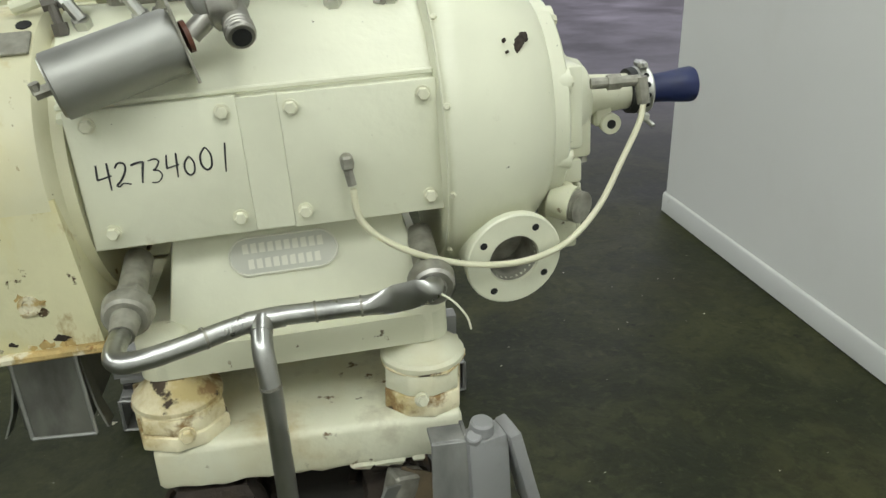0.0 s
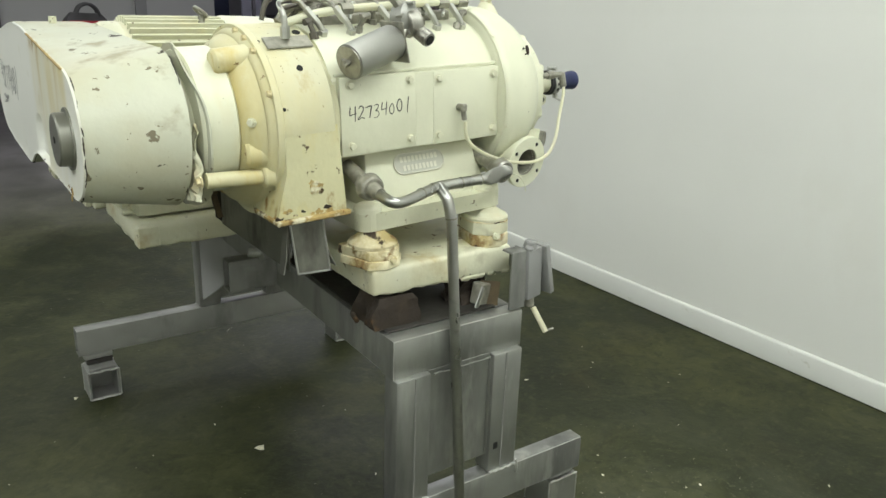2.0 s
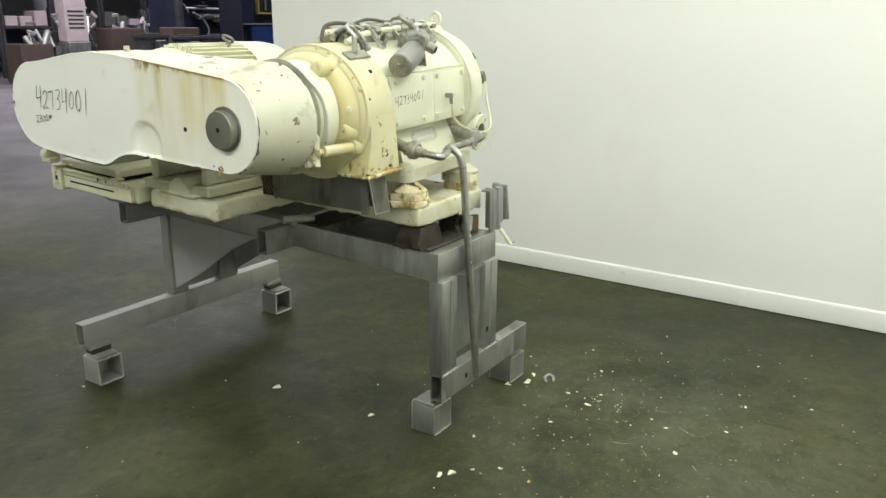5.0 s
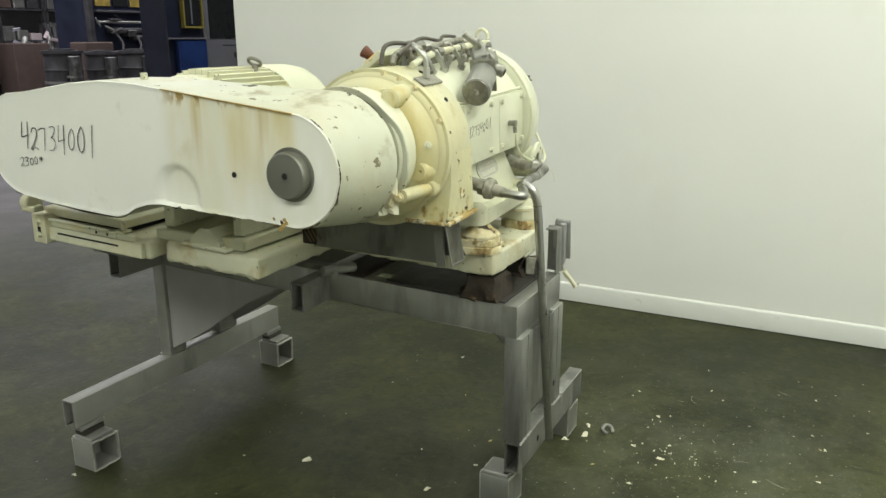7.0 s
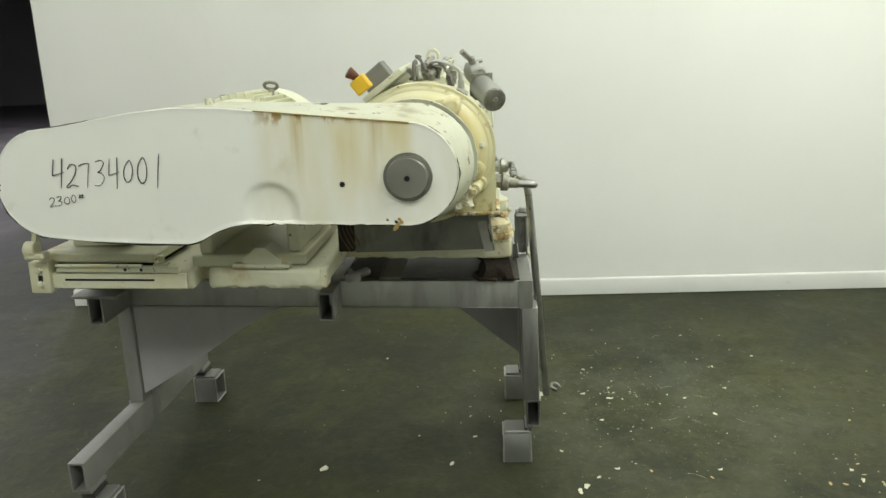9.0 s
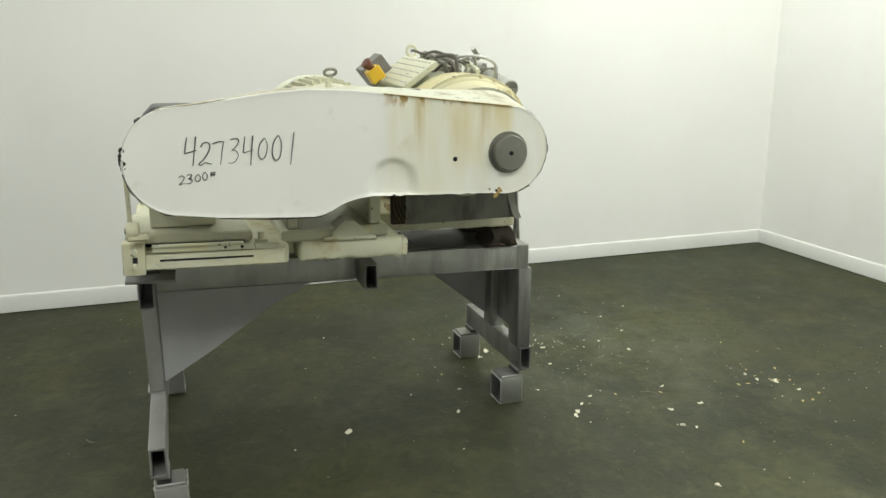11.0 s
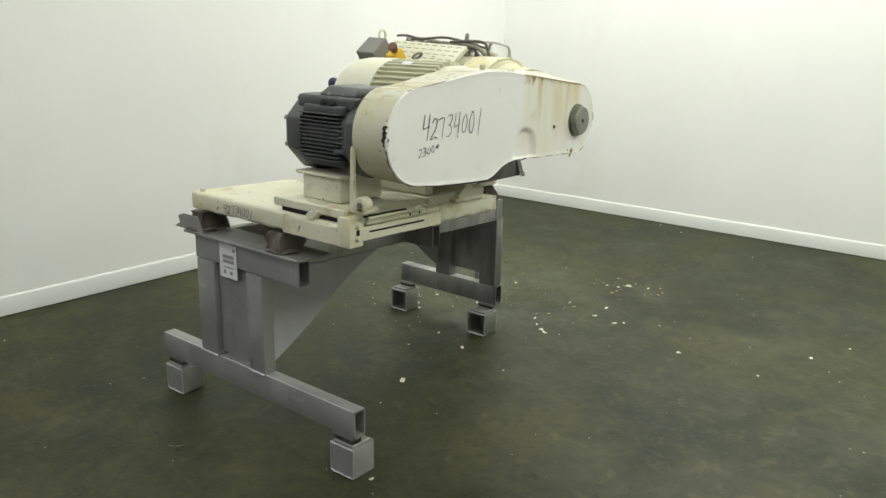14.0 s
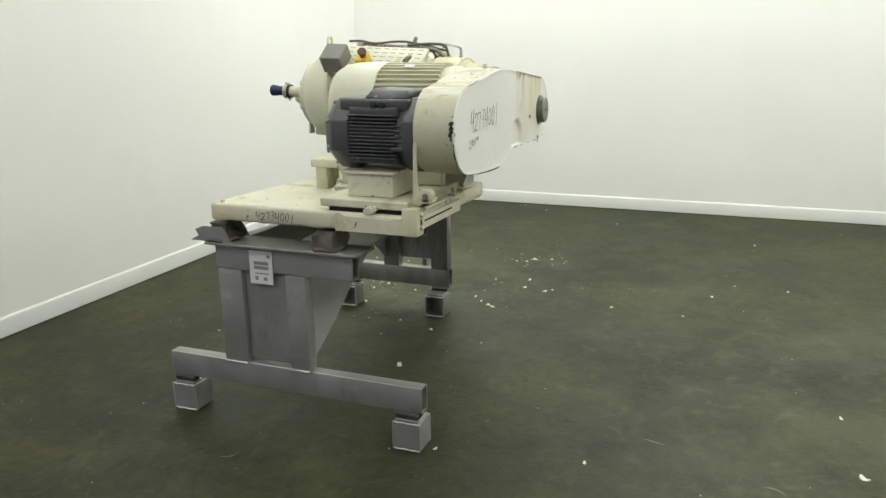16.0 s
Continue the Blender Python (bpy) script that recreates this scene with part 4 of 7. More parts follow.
upv = Vector((0, 0.35, 0.937)).normalized()
nc = Vector((-0.014, -0.1672, -0.134))


def pill(w, h, n=10):
    r = h / 2
    pts = [(w / 2 - r + r * math.sin(a), r * math.cos(a)) for a in [math.pi * i / n for i in range(n + 1)]]
    return pts + [(-x, -z) for x, z in pts]


def plate_on(pts, c, n, u, thick):
    r = u.cross(n)
    return rings([[c + r * x + u * z + n * k for x, z in pts] for k in (-0.004, thick)])


name_plate = part("nameplate", join(plate_on(pill(0.150, 0.052), nc, nv, upv, 0.0025)), PLATE, dec, "worn raised oval maker's plate")
part("plate_rim", join(*[tube([nc + upv.cross(nv) * x + upv * z + nv * 0.003 for x, z in pill(0.150, 0.052) + pill(0.150, 0.052)[:1]], 0.0016, 6, 0)]), EMBOSS, name_plate)
for row, n_ in ((0.011, 10), (-0.011, 9)):
    for i in range(n_):
        w = 0.115 / 10
        x = (i - (n_ - 1) / 2) * w
        part("worn_bar", plate_on([(x - w * 0.36, row - 0.007), (x + w * 0.36, row - 0.007), (x + w * 0.30, row + 0.007), (x - w * 0.36, row + 0.006)], nc, nv, upv, 0.0036), EMBOSS, name_plate)

# domed end with its nose
part("dome", lathe((0, 0, 0), (1, 0, 0), [(0.212, 0.215), (0.220, 0.231), (0.228, 0.2345), (0.246, 0.235), (0.250, 0.2332), (0.288, 0.229), (0.320, 0.218), (0.347, 0.202), (0.370, 0.182), (0.386, 0.165), (0.389, 0.15)], 56), CREAM_CLEAN, dec, "cream domed end casing", angle=40)
part("dome_flange", lathe((0, 0, 0), (1, 0, 0), [(0.2165, 0.19), (0.2165, 0.2325), (0.2185, 0.2335), (0.2190, 0.2)], 56), CREAM_CLEAN, dec)
part("end_plate", lathe((0, 0, 0), (1, 0, 0), [(0.382, 0.10), (0.384, 0.164), (0.408, 0.161), (0.412, 0.155), (0.412, 0.10)], 48), CREAM_CLEAN, dec)
part("bearing_hub", lathe((0, 0, 0), (1, 0, 0), [(0.408, 0.118), (0.428, 0.110), (0.434, 0.086), (0.446, 0.078), (0.456, 0.066), (0.474, 0.060), (0.484, 0.048), (0.488, 0.028)], 40), CREAM_CLEAN, dec)
part("nose_neck", lathe((0, 0, 0), (1, 0, 0), [(0.47, 0.040), (0.49, 0.033), (0.545, 0.029), (0.570, 0.028), (0.570, 0.018)], 28), CREAM, dec)
cl = part("pipe_clamp", lathe((0, 0, 0), (1, 0, 0), [(0.571, 0.024), (0.571, 0.0365), (0.574, 0.0385), (0.578, 0.0375), (0.586, 0.0375), (0.590, 0.0385), (0.593, 0.0365), (0.593, 0.022)], 28), STAINLESS, dec, "stainless pipe clamp")
part("clamp_lug", join(box(0.574, 0.590, -0.012, 0.012, 0.036, 0.047, 0.003), cyl((0.582, 0.016, 0.043), (0.582, -0.022, 0.043), 0.004, seg=8)), STAINLESS, cl)
part("clamp_lug", join(box(0.575, 0.589, -0.030, -0.014, -0.046, -0.033, 0.003), cyl((0.582, -0.020, -0.042), (0.590, -0.040, -0.052), 0.004, seg=8)), STAINLESS, cl)
for a in (2.3, 2.75, 3.2, 3.65):
    part("clamp_slot", lathe((0.582, 0.0372 * math.cos(a), 0.0372 * math.sin(a)), (0, math.cos(a), math.sin(a)), [(0, 0.0045), (0.0008, 0.0045), (0.0009, 0.0004)], 8), DARK, cl)
part("clamp_seal", lathe((0, 0, 0), (1, 0, 0), [(0.558, 0.024), (0.558, 0.036), (0.570, 0.0375), (0.570, 0.024)], 28), RUBBER, dec)
part("end_cap", lathe((0, 0, 0), (1, 0, 0), [(0.588, 0.018), (0.588, 0.0235), (0.606, 0.0232), (0.628, 0.0245), (0.650, 0.0275), (0.668, 0.0290), (0.673, 0.0275), (0.672, 0.012)], 28), BLUE_CAP, dec, "dark blue plastic end cap")
for i in range(12):
    a = math.pi / 12 + math.pi / 6 * i
    put("bolt", BOLT, aim((0.2225, 0.231 * math.cos(a), 0.231 * math.sin(a)), (-0.3, math.cos(a), math.sin(a))) @ Matrix.Scale(0.55, 4), dec)
for i in range(8):
    a = math.pi / 8 + math.pi / 4 * i
    put("bolt", BOLT, aim((0.413, 0.142 * math.cos(a), 0.142 * math.sin(a)), (1, 0, 0)), dec)
    part("bolt_boss", cyl((0.385, 0.142 * math.cos(a), 0.142 * math.sin(a)), (0.414, 0.142 * math.cos(a), 0.142 * math.sin(a)), 0.021, seg=14), CREAM_CLEAN, dec)
part("nose_lug", join(lathe((0.522, -0.018, -0.044), (0, -1, 0), [(0, 0.017), (0.012, 0.017), (0.0135, 0.0155), (0.0135, 0.007)], 18), box(0.496, 0.526, -0.024, 0.02, -0.048, -0.014, 0.004)), CREAM, dec)
part("lug_hole", lathe((0.522, -0.0312, -0.044), (0, -1, 0), [(0.0, 0.001), (0.0, 0.0075), (0.001, 0.0075), (0.001, 0.001)], 14), DARK, dec)
part("side_block", box(0.432, 0.482, -0.052, 0.04, -0.088, 0.0, 0.008, 2), CREAM, dec)
part("side_block_step", box(0.420, 0.462, -0.062, -0.01, -0.125, -0.086, 0.005, 2), CREAM_CLEAN, dec)
part("union_nut", cyl((0.466, -0.035, -0.098), (0.466, -0.035, -0.088), 0.013, seg=6), OLD_FITTING, dec)
part("scraper_plate", box(0.452, 0.462, -0.058, -0.01, -0.215, -0.126, 0.003), CREAM, dec)
part("side_block_upper", box(0.41, 0.442, -0.125, -0.06, -0.05, 0.075, 0.008, 2), CREAM_CLEAN, dec)
part("drain_stub", join(box(0.39, 0.445, -0.09, -0.045, -0.225, -0.12, 0.008, 2), cyl((0.40, -0.105, -0.13), (0.425, -0.128, -0.135), 0.028, seg=18)), CREAM, dec)
port = part("threaded_port", cyl((0.418, -0.12, -0.134), Vector((0.418, -0.12, -0.134)) + 0.028 * Vector((0.55, -0.83, -0.1)), 0.022, seg=18), OLD_FITTING, dec, "dark threaded pipe end")
for k in range(7):
    part("thread", lathe((0.418, -0.12, -0.134), (0.55, -0.83, -0.1), [(0.004 * k, 0.0215), (0.004 * k + 0.001, 0.025), (0.004 * k + 0.003, 0.025), (0.004 * k + 0.004, 0.0215)], 18, caps=False), OLD_FITTING, port)
part("hose_barb", join(cyl((0.47, -0.075, 0.035), (0.545, -0.085, 0.035), 0.0085, seg=10), cyl((0.495, -0.078, 0.035), (0.515, -0.08, 0.035), 0.012, seg=8), cyl((0.545, -0.085, 0.04), (0.55, -0.09, 0.0), 0.010, seg=10)), OLD_FITTING, dec)
# round outlet flange below the dome
fc, fn = Vector((0.304, -0.205, -0.169)), Vector((0.12, -0.95, -0.12)).normalized()
part("outlet_neck", lathe(fc, fn, [(-0.14, 0.072), (-0.01, 0.056), (0.002, 0.055), (0.002, 0.037), (-0.05, 0.036), (-0.05, 0.001)], 32, caps=False), CREAM_CLEAN, dec)
fl = part("outlet_flange", lathe(fc, fn, [(0.0, 0.036), (0.0, 0.070), (0.002, 0.072), (0.012, 0.072), (0.014, 0.070), (0.014, 0.038), (0.004, 0.036), (0.0, 0.036)], 36, caps=False), CREAM_CLEAN, dec, "cream round outlet flange with four holes")
part("bore", lathe(fc, fn, [(0.010, 0.0362), (-0.045, 0.035), (-0.045, 0.001)], 28, caps=False), OLD_FITTING, fl)
d_, u_, w_ = basis(fn)
for i in range(4):
    a = math.pi / 4 + math.pi / 2 * i + 0.2
    part("bolt_hole", cyl(fc + fn * 0.010 + (u_ * math.cos(a) + w_ * math.sin(a)) * 0.056, fc + fn * 0.0145 + (u_ * math.cos(a) + w_ * math.sin(a)) * 0.056, 0.0055, seg=12), DARK, fl)
# lifting eye
part("lifting_eye", join(tube([(0.325, 0.022 * math.cos(a), 0.262 + 0.024 * math.sin(a)) for a in [2 * math.pi * i / 18 for i in range(19)]], 0.0065, 8, 0), lathe((0.325, 0, 0.19), (0, 0, 1), [(0, 0.045), (0.035, 0.026), (0.05, 0.016), (0.052, 0.0)], 16)), CREAM_CLEAN, dec)
# paint chips on the dome: bare dark patches
for a, x, r in ((2.57, 0.329, 0.0045), (2.545, 0.331, 0.006), (2.515, 0.334, 0.0065), (2.49, 0.337, 0.005), (2.47, 0.341, 0.006), (2.485, 0.345, 0.004), (2.455, 0.346, 0.0035), (2.60, 0.312, 0.002), (2.53, 0.310, 0.0025)):
    rr = 0.2165 - (x - 0.326) * 0.62
    flake = lathe((x, rr * math.cos(a), rr * math.sin(a)), (0.5, math.cos(a), math.sin(a)), [(-0.003, r), (0.0016, r), (0.0018, 0.0005)], 9)
    for v in flake.verts:
        v.co += noise.noise_vector(v.co * 160) * r * 0.45
    part("paint_chip", flake, RUST, dec)

# bearing pedestal with its feet


def squat(bm, share=0.90):
    """Flatten the upper half of a ring."""
    for v in bm.verts:
        if v.co.z > 0:
            v.co.z *= share
    return bm


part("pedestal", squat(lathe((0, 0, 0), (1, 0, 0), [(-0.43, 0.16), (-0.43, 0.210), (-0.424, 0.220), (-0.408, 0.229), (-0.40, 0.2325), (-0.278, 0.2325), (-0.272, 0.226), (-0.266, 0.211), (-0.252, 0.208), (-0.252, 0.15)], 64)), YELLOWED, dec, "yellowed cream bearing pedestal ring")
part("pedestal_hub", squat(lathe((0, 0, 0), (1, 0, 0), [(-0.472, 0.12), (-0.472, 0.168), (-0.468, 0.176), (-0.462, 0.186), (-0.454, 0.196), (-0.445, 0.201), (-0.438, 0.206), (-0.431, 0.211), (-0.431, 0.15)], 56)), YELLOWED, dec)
part("drum", lathe((0, 0, 0), (1, 0, 0), [(-0.605, 0.09), (-0.605, 0.118), (-0.556, 0.118), (-0.554, 0.160), (-0.549, 0.1655), (-0.477, 0.167), (-0.470, 0.160), (-0.470, 0.12)], 56), CREAM_CLEAN, dec)
for s in (-1, 1):
    web = [(-0.258, -0.20), (-0.272, 0.0), (-0.398, 0.0), (-0.402, -0.10), (-0.422, -0.165), (-0.43, -0.20)]
    y0, y1 = (-0.2318, -0.10) if s < 0 else (0.10, 0.2318)
    ft = part("pedestal_foot", prism_y(web, y0, y1), FOOT, dec, "yellowed foot with rust at the bottom")
    part("foot_plate", box(-0.436, -0.252, y0 - (0.012 if s < 0 else 0), y1 + (0.012 if s > 0 else 0), -0.2115, -0.1995, 0.003), EATEN, ft, "plate edge eaten by rust")
    part("drain_boss", lathe((-0.335, s * 0.2315, -0.135), (0, s, 0), [(0, 0.014), (0.003, 0.014), (0.003, 0.009), (0.001, 0.008), (0.001, 0.001)], 16), EATEN, ft)
    for k in (0, 2, 3, 5, 7, 8, 10, 11, 12, 13, 14):   # paint gone above the rusty edge and round the boss
        x, z, r = (-0.428 + 0.012 * k + 0.006 * math.sin(5 * k), -0.196 + 0.013 * abs(math.sin(2.3 * k)) ** 3, 0.003 + 0.0035 * abs(math.sin(1.7 * k + 1))) if k < 12 else (-0.335 + 0.015 * math.cos(2.1 * k), -0.135 + 0.015 * math.sin(2.1 * k), 0.0045)
        patch = lathe((x, s * 0.2316, z), (0, s, 0), [(-0.001, r), (0.0008, r * 0.9), (0.001, 0.0)], 9)
        for v in patch.verts:
            v.co.x += 0.9 * (v.co.x - x)
            v.co += Vector((noise.noise(v.co * 190), 0, noise.noise(v.co * 190 + Vector((3, 3, 3))))) * r * 1.3
        part("rust_patch", patch, EATEN if k % 5 else RUST, ft)
for i in range(2):
    a = 3.05 + 2.2 * i
    put("bolt", BOLT, aim((-0.457, 0.193 * math.cos(a), 0.193 * math.sin(a)), (-0.7, 0.7 * math.cos(a), 0.7 * math.sin(a))), dec)
for x, a, r in ((-0.335, 2.51, 0.0075), (-0.40, 2.12, 0.004), (-0.395, 2.93, 0.004), (-0.295, 1.98, 0.010)):
    part("screw_hole", lathe((x, 0.2305 * math.cos(a), (0.9 if a < math.pi else 1.0) * 0.2305 * math.sin(a)), (0, math.cos(a), math.sin(a)), [(0, r), (0.0035, r), (0.0036, 0.0005)], 12), DARK, dec)
part("bracket_plate", moved(box(-0.06, 0.05, -0.020, 0.020, 0, 0.006, 0.002), Matrix.Translation((-0.33, -0.132, 0.173)) @ Euler((radians(33), 0, 0)).to_matrix().to_4x4()), OLD_FITTING, dec)
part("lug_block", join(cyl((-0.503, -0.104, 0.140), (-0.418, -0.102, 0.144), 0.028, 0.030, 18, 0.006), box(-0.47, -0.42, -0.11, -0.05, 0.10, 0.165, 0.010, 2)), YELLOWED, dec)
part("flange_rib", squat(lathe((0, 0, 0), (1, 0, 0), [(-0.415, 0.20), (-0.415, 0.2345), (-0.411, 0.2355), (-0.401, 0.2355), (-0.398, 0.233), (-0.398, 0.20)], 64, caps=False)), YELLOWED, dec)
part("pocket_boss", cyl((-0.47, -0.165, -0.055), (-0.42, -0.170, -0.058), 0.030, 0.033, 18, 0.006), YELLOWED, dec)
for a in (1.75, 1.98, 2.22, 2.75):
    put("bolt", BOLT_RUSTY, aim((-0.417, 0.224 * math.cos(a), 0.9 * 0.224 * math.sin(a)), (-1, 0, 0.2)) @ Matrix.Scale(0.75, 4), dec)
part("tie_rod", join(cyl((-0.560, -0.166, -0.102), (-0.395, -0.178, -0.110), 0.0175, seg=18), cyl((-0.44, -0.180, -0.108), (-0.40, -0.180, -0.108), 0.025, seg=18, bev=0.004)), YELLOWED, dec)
put("bolt", BOLT_RUSTY, aim((-0.572, -0.166, -0.102), (-1, 0, 0)), dec)

# oil reservoir cylinder and its valve
r0, r1 = Vector((-0.238, -0.235, 0.134)), Vector((-0.088, -0.190, 0.171))
rd = (r1 - r0).normalized()
res = part("oil_reservoir", lathe(r0, rd, [(0, 0.035), (0.002, 0.040), (0.006, 0.0405), (0.147, 0.0405), (0.152, 0.038), (0.154, 0.02)], 32), BRUSHED, dec, "brushed stainless oil reservoir cylinder")
part("end_disc", lathe(r0 - rd * 0.0015, rd, [(0, 0.001), (0.0, 0.036), (0.002, 0.037), (0.004, 0.0)], 28), FITTING, res, "brassy end disc")
part("end_plug", join(cyl(r0, r0 - rd * 0.02, 0.008, seg=6), cyl(r0 - rd * 0.016, r0 - rd * 0.016 + Vector((-0.002, -0.003, 0.012)), 0.0065, seg=8)), OLD_FITTING, res)
part("clamp_bracket", moved(box(-0.002, 0.002, -0.04, 0.04, -0.05, 0.045, 0.001), Matrix.Translation(r1 - rd * 0.004) @ Euler((0, radians(-12), radians(10))).to_matrix().to_4x4()), OLD_FITTING, res)
part("red_seal", cyl(r1, r1 + rd * 0.006, 0.020, seg=16), REDBROWN, res)
vb = r1 + Vector((0.048, 0.012, 0.034))
part("valve", join(cyl(r1 + rd * 0.008, vb, 0.013, seg=12), cyl(vb + Vector((-0.012, 0, 0)), vb + Vector((0.022, -0.004, 0.004)), 0.033, 0.030, 18, 0.003), cyl(vb + Vector((0.012, 0, -0.01)), vb + Vector((0.022, -0.05, -0.035)), 0.018, seg=16, bev=0.002),
                   cyl(vb, vb + Vector((-0.03, 0.02, 0.06)), 0.013, seg=10), cyl(vb + Vector((-0.03, 0.02, 0.055)), vb + Vector((-0.055, 0.05, 0.085)), 0.010, seg=10), box(vb.x - 0.02, vb.x + 0.03, vb.y - 0.01, vb.y + 0.03, vb.z + 0.01, vb.z + 0.035, 0.004)), FITTING, dec, "steel valve with an open outlet")
part("valve_body", join(lathe(vb + Vector((-0.004, 0.012, 0.012)), (0.35, -0.9, 0.15), [(-0.03, 0.02), (-0.02, 0.036), (0.006, 0.039), (0.014, 0.038), (0.022, 0.028), (0.026, 0.012)], 24),
                        *[cyl(vb + Vector((-0.004 + 0.034 * math.cos(a), -0.002, 0.012 + 0.034 * math.sin(a))), vb + Vector((0.002 + 0.034 * math.cos(a), -0.018, 0.014 + 0.034 * math.sin(a))), 0.006, seg=6) for a in (0.3, 1.6, 2.9, 4.4)]), BRUSHED, dec, "round steel valve body with bolts")
for k in range(3):
    part("valve_thread", lathe(vb + Vector((0.0165, -0.0225, -0.0215)), (0.2, -1, -0.5), [(0.009 + 0.006 * k, 0.0178), (0.011 + 0.006 * k, 0.0192), (0.013 + 0.006 * k, 0.0178)], 16, caps=False), FITTING, dec)
part("valve_bore", lathe(vb + Vector((0.0222, -0.051, -0.0356)), (0.2, -1, -0.5), [(0, 0.012), (0.0006, 0.012), (0.0006, 0.001)], 14), DARK, dec)

# lubrication lines along the top
part("manifold", tube([(-0.31, -0.07, 0.212), (-0.2, -0.072, 0.235), (0.0, -0.075, 0.245), (0.195, -0.078, 0.250)], 0.010, 10, 6), CREAM, dec)
part("manifold_bar", box(-0.20, 0.18, -0.03, 0.01, 0.196, 0.225, 0.004), OLD_FITTING, dec)
part("manifold", tube([(-0.30, 0.0, 0.212), (-0.24, 0.01, 0.245), (-0.05, 0.0, 0.25), (0.16, -0.01, 0.262)], 0.009, 10, 6), OLD_FITTING, dec)
for i, x in enumerate((-0.225, -0.150, -0.03, 0.098, 0.176)):
    lean = -0.03 if i < 3 else -0.025
    b0 = Vector((x, -0.090, 0.182))
    part("nipple", join(cyl(b0 - Vector((0, -0.01, 0.012)), b0 + Vector((0, -0.002, 0.012)), 0.0125, seg=6), cyl(b0 + Vector((0, 0, 0.01)), b0 + Vector((lean * 0.5, 0.004, 0.035)), 0.008, seg=10),
                        cyl(b0 + Vector((lean * 0.5, 0.004, 0.032)), b0 + Vector((lean * 1.2, 0.012, 0.062)), 0.0095, seg=6)), STAINLESS, dec)
    part("oil_line", tube([b0 + Vector((lean * 1.2, 0.012, 0.06)), b0 + Vector((lean * 1.6, 0.02, 0.078)), b0 + Vector((lean * 2.0, 0.03, 0.078))], 0.006, 8, 4), FITTING, dec)
part("oil_line", tube([(-0.338, -0.130, 0.192), (-0.338, -0.128, 0.235), (-0.335, -0.10, 0.258), (-0.28, -0.06, 0.268), (-0.22, -0.03, 0.262), (-0.16, -0.02, 0.245)], 0.006, 10, 5), STAINLESS, dec)
part("nipple", join(cyl((-0.338, -0.130, 0.183), (-0.338, -0.130, 0.210), 0.011, seg=6), cyl((-0.338, -0.130, 0.208), (-0.338, -0.129, 0.232), 0.008, seg=8)), STAINLESS, dec)
part("oil_line", tube([(-0.30, -0.02, 0.24), (-0.1, 0.02, 0.275), (0.05, 0.03, 0.262), (0.12, 0.05, 0.272), (0.19, 0.04, 0.268)], 0.0055, 8, 5), WEATHERED, dec)
part("oil_line", tube([(-0.33, 0.02, 0.215), (-0.31, 0.02, 0.26), (-0.25, 0.02, 0.27), (-0.12, 0.03, 0.258)], 0.0065, 8, 5), WEATHERED, dec)
for x in (-0.17, -0.02, 0.11, 0.17):
    part("pipe_union", cyl((x, -0.075, 0.243 + 0.02 * x), (x + 0.03, -0.075, 0.2435 + 0.02 * x), 0.015, seg=6), OLD_FITTING, dec)
for x in (-0.12, 0.02, 0.13):
    part("pipe_union", cyl((x, 0.0, 0.248 + 0.03 * x), (x + 0.03, 0.0, 0.249 + 0.03 * x), 0.015, seg=6), OLD_FITTING, dec)
rl = random.Random(17)
for k in range(16):                               # unions, plugs and elbows crowding the lubrication lines
    x, y = -0.27 + 0.029 * k + rl.uniform(-0.012, 0.012), rl.uniform(-0.10, 0.045)
    zt = math.sqrt(0.203 ** 2 - y * y)
    lean_x, lean_y = rl.uniform(-0.03, 0.03), rl.uniform(-0.02, 0.02)
    m_ = rl.choice((OLD_FITTING, OLD_FITTING, WEATHERED, FITTING))
    part("line_fitting", join(cyl((x, y, zt - 0.004), (x + 0.2 * lean_x, y + 0.2 * lean_y, zt + 0.012), 0.0105, seg=6),
                              cyl((x + 0.2 * lean_x, y + 0.2 * lean_y, zt + 0.010), (x + lean_x, y + lean_y, zt + 0.034), 0.0065, seg=8),
                              cyl((x + lean_x - 0.012, y + lean_y, zt + 0.034), (x + lean_x + 0.014, y + lean_y + 0.006, zt + 0.038), 0.0085, seg=6)), m_, dec)
for k in range(5):
    x = -0.24 + 0.09 * k
    part("oil_line", tube([(x, -0.085, 0.215), (x + 0.02, -0.06, 0.242 + 0.006 * (k % 2)), (x + 0.05, -0.02, 0.246), (x + 0.075, 0.02, 0.232), (x + 0.08, 0.05, 0.205)], 0.0048, 8, 5), (WEATHERED, STAINLESS, OLD_FITTING)[k % 3], dec)
# louvred cover on the far shoulder of the casing
lv = Matrix.Translation((-0.02, 0.13, 0.196)) @ Euler((radians(-36), 0, 0)).to_matrix().to_4x4()
lou = part("louvre_cover", moved(box(-0.23, 0.20, -0.075, 0.085, -0.01, 0.012, 0.004, 2), lv), CREAM, dec, "cream louvred cover with rows of slots")
for j in range(5):
    for i in range(9):
        part("slot", moved(box(-0.21 + 0.045 * i, -0.182 + 0.045 * i, -0.06 + 0.03 * j, -0.0555 + 0.03 * j, 0.0118, 0.0128, 0), lv), OLD_FITTING, lou)
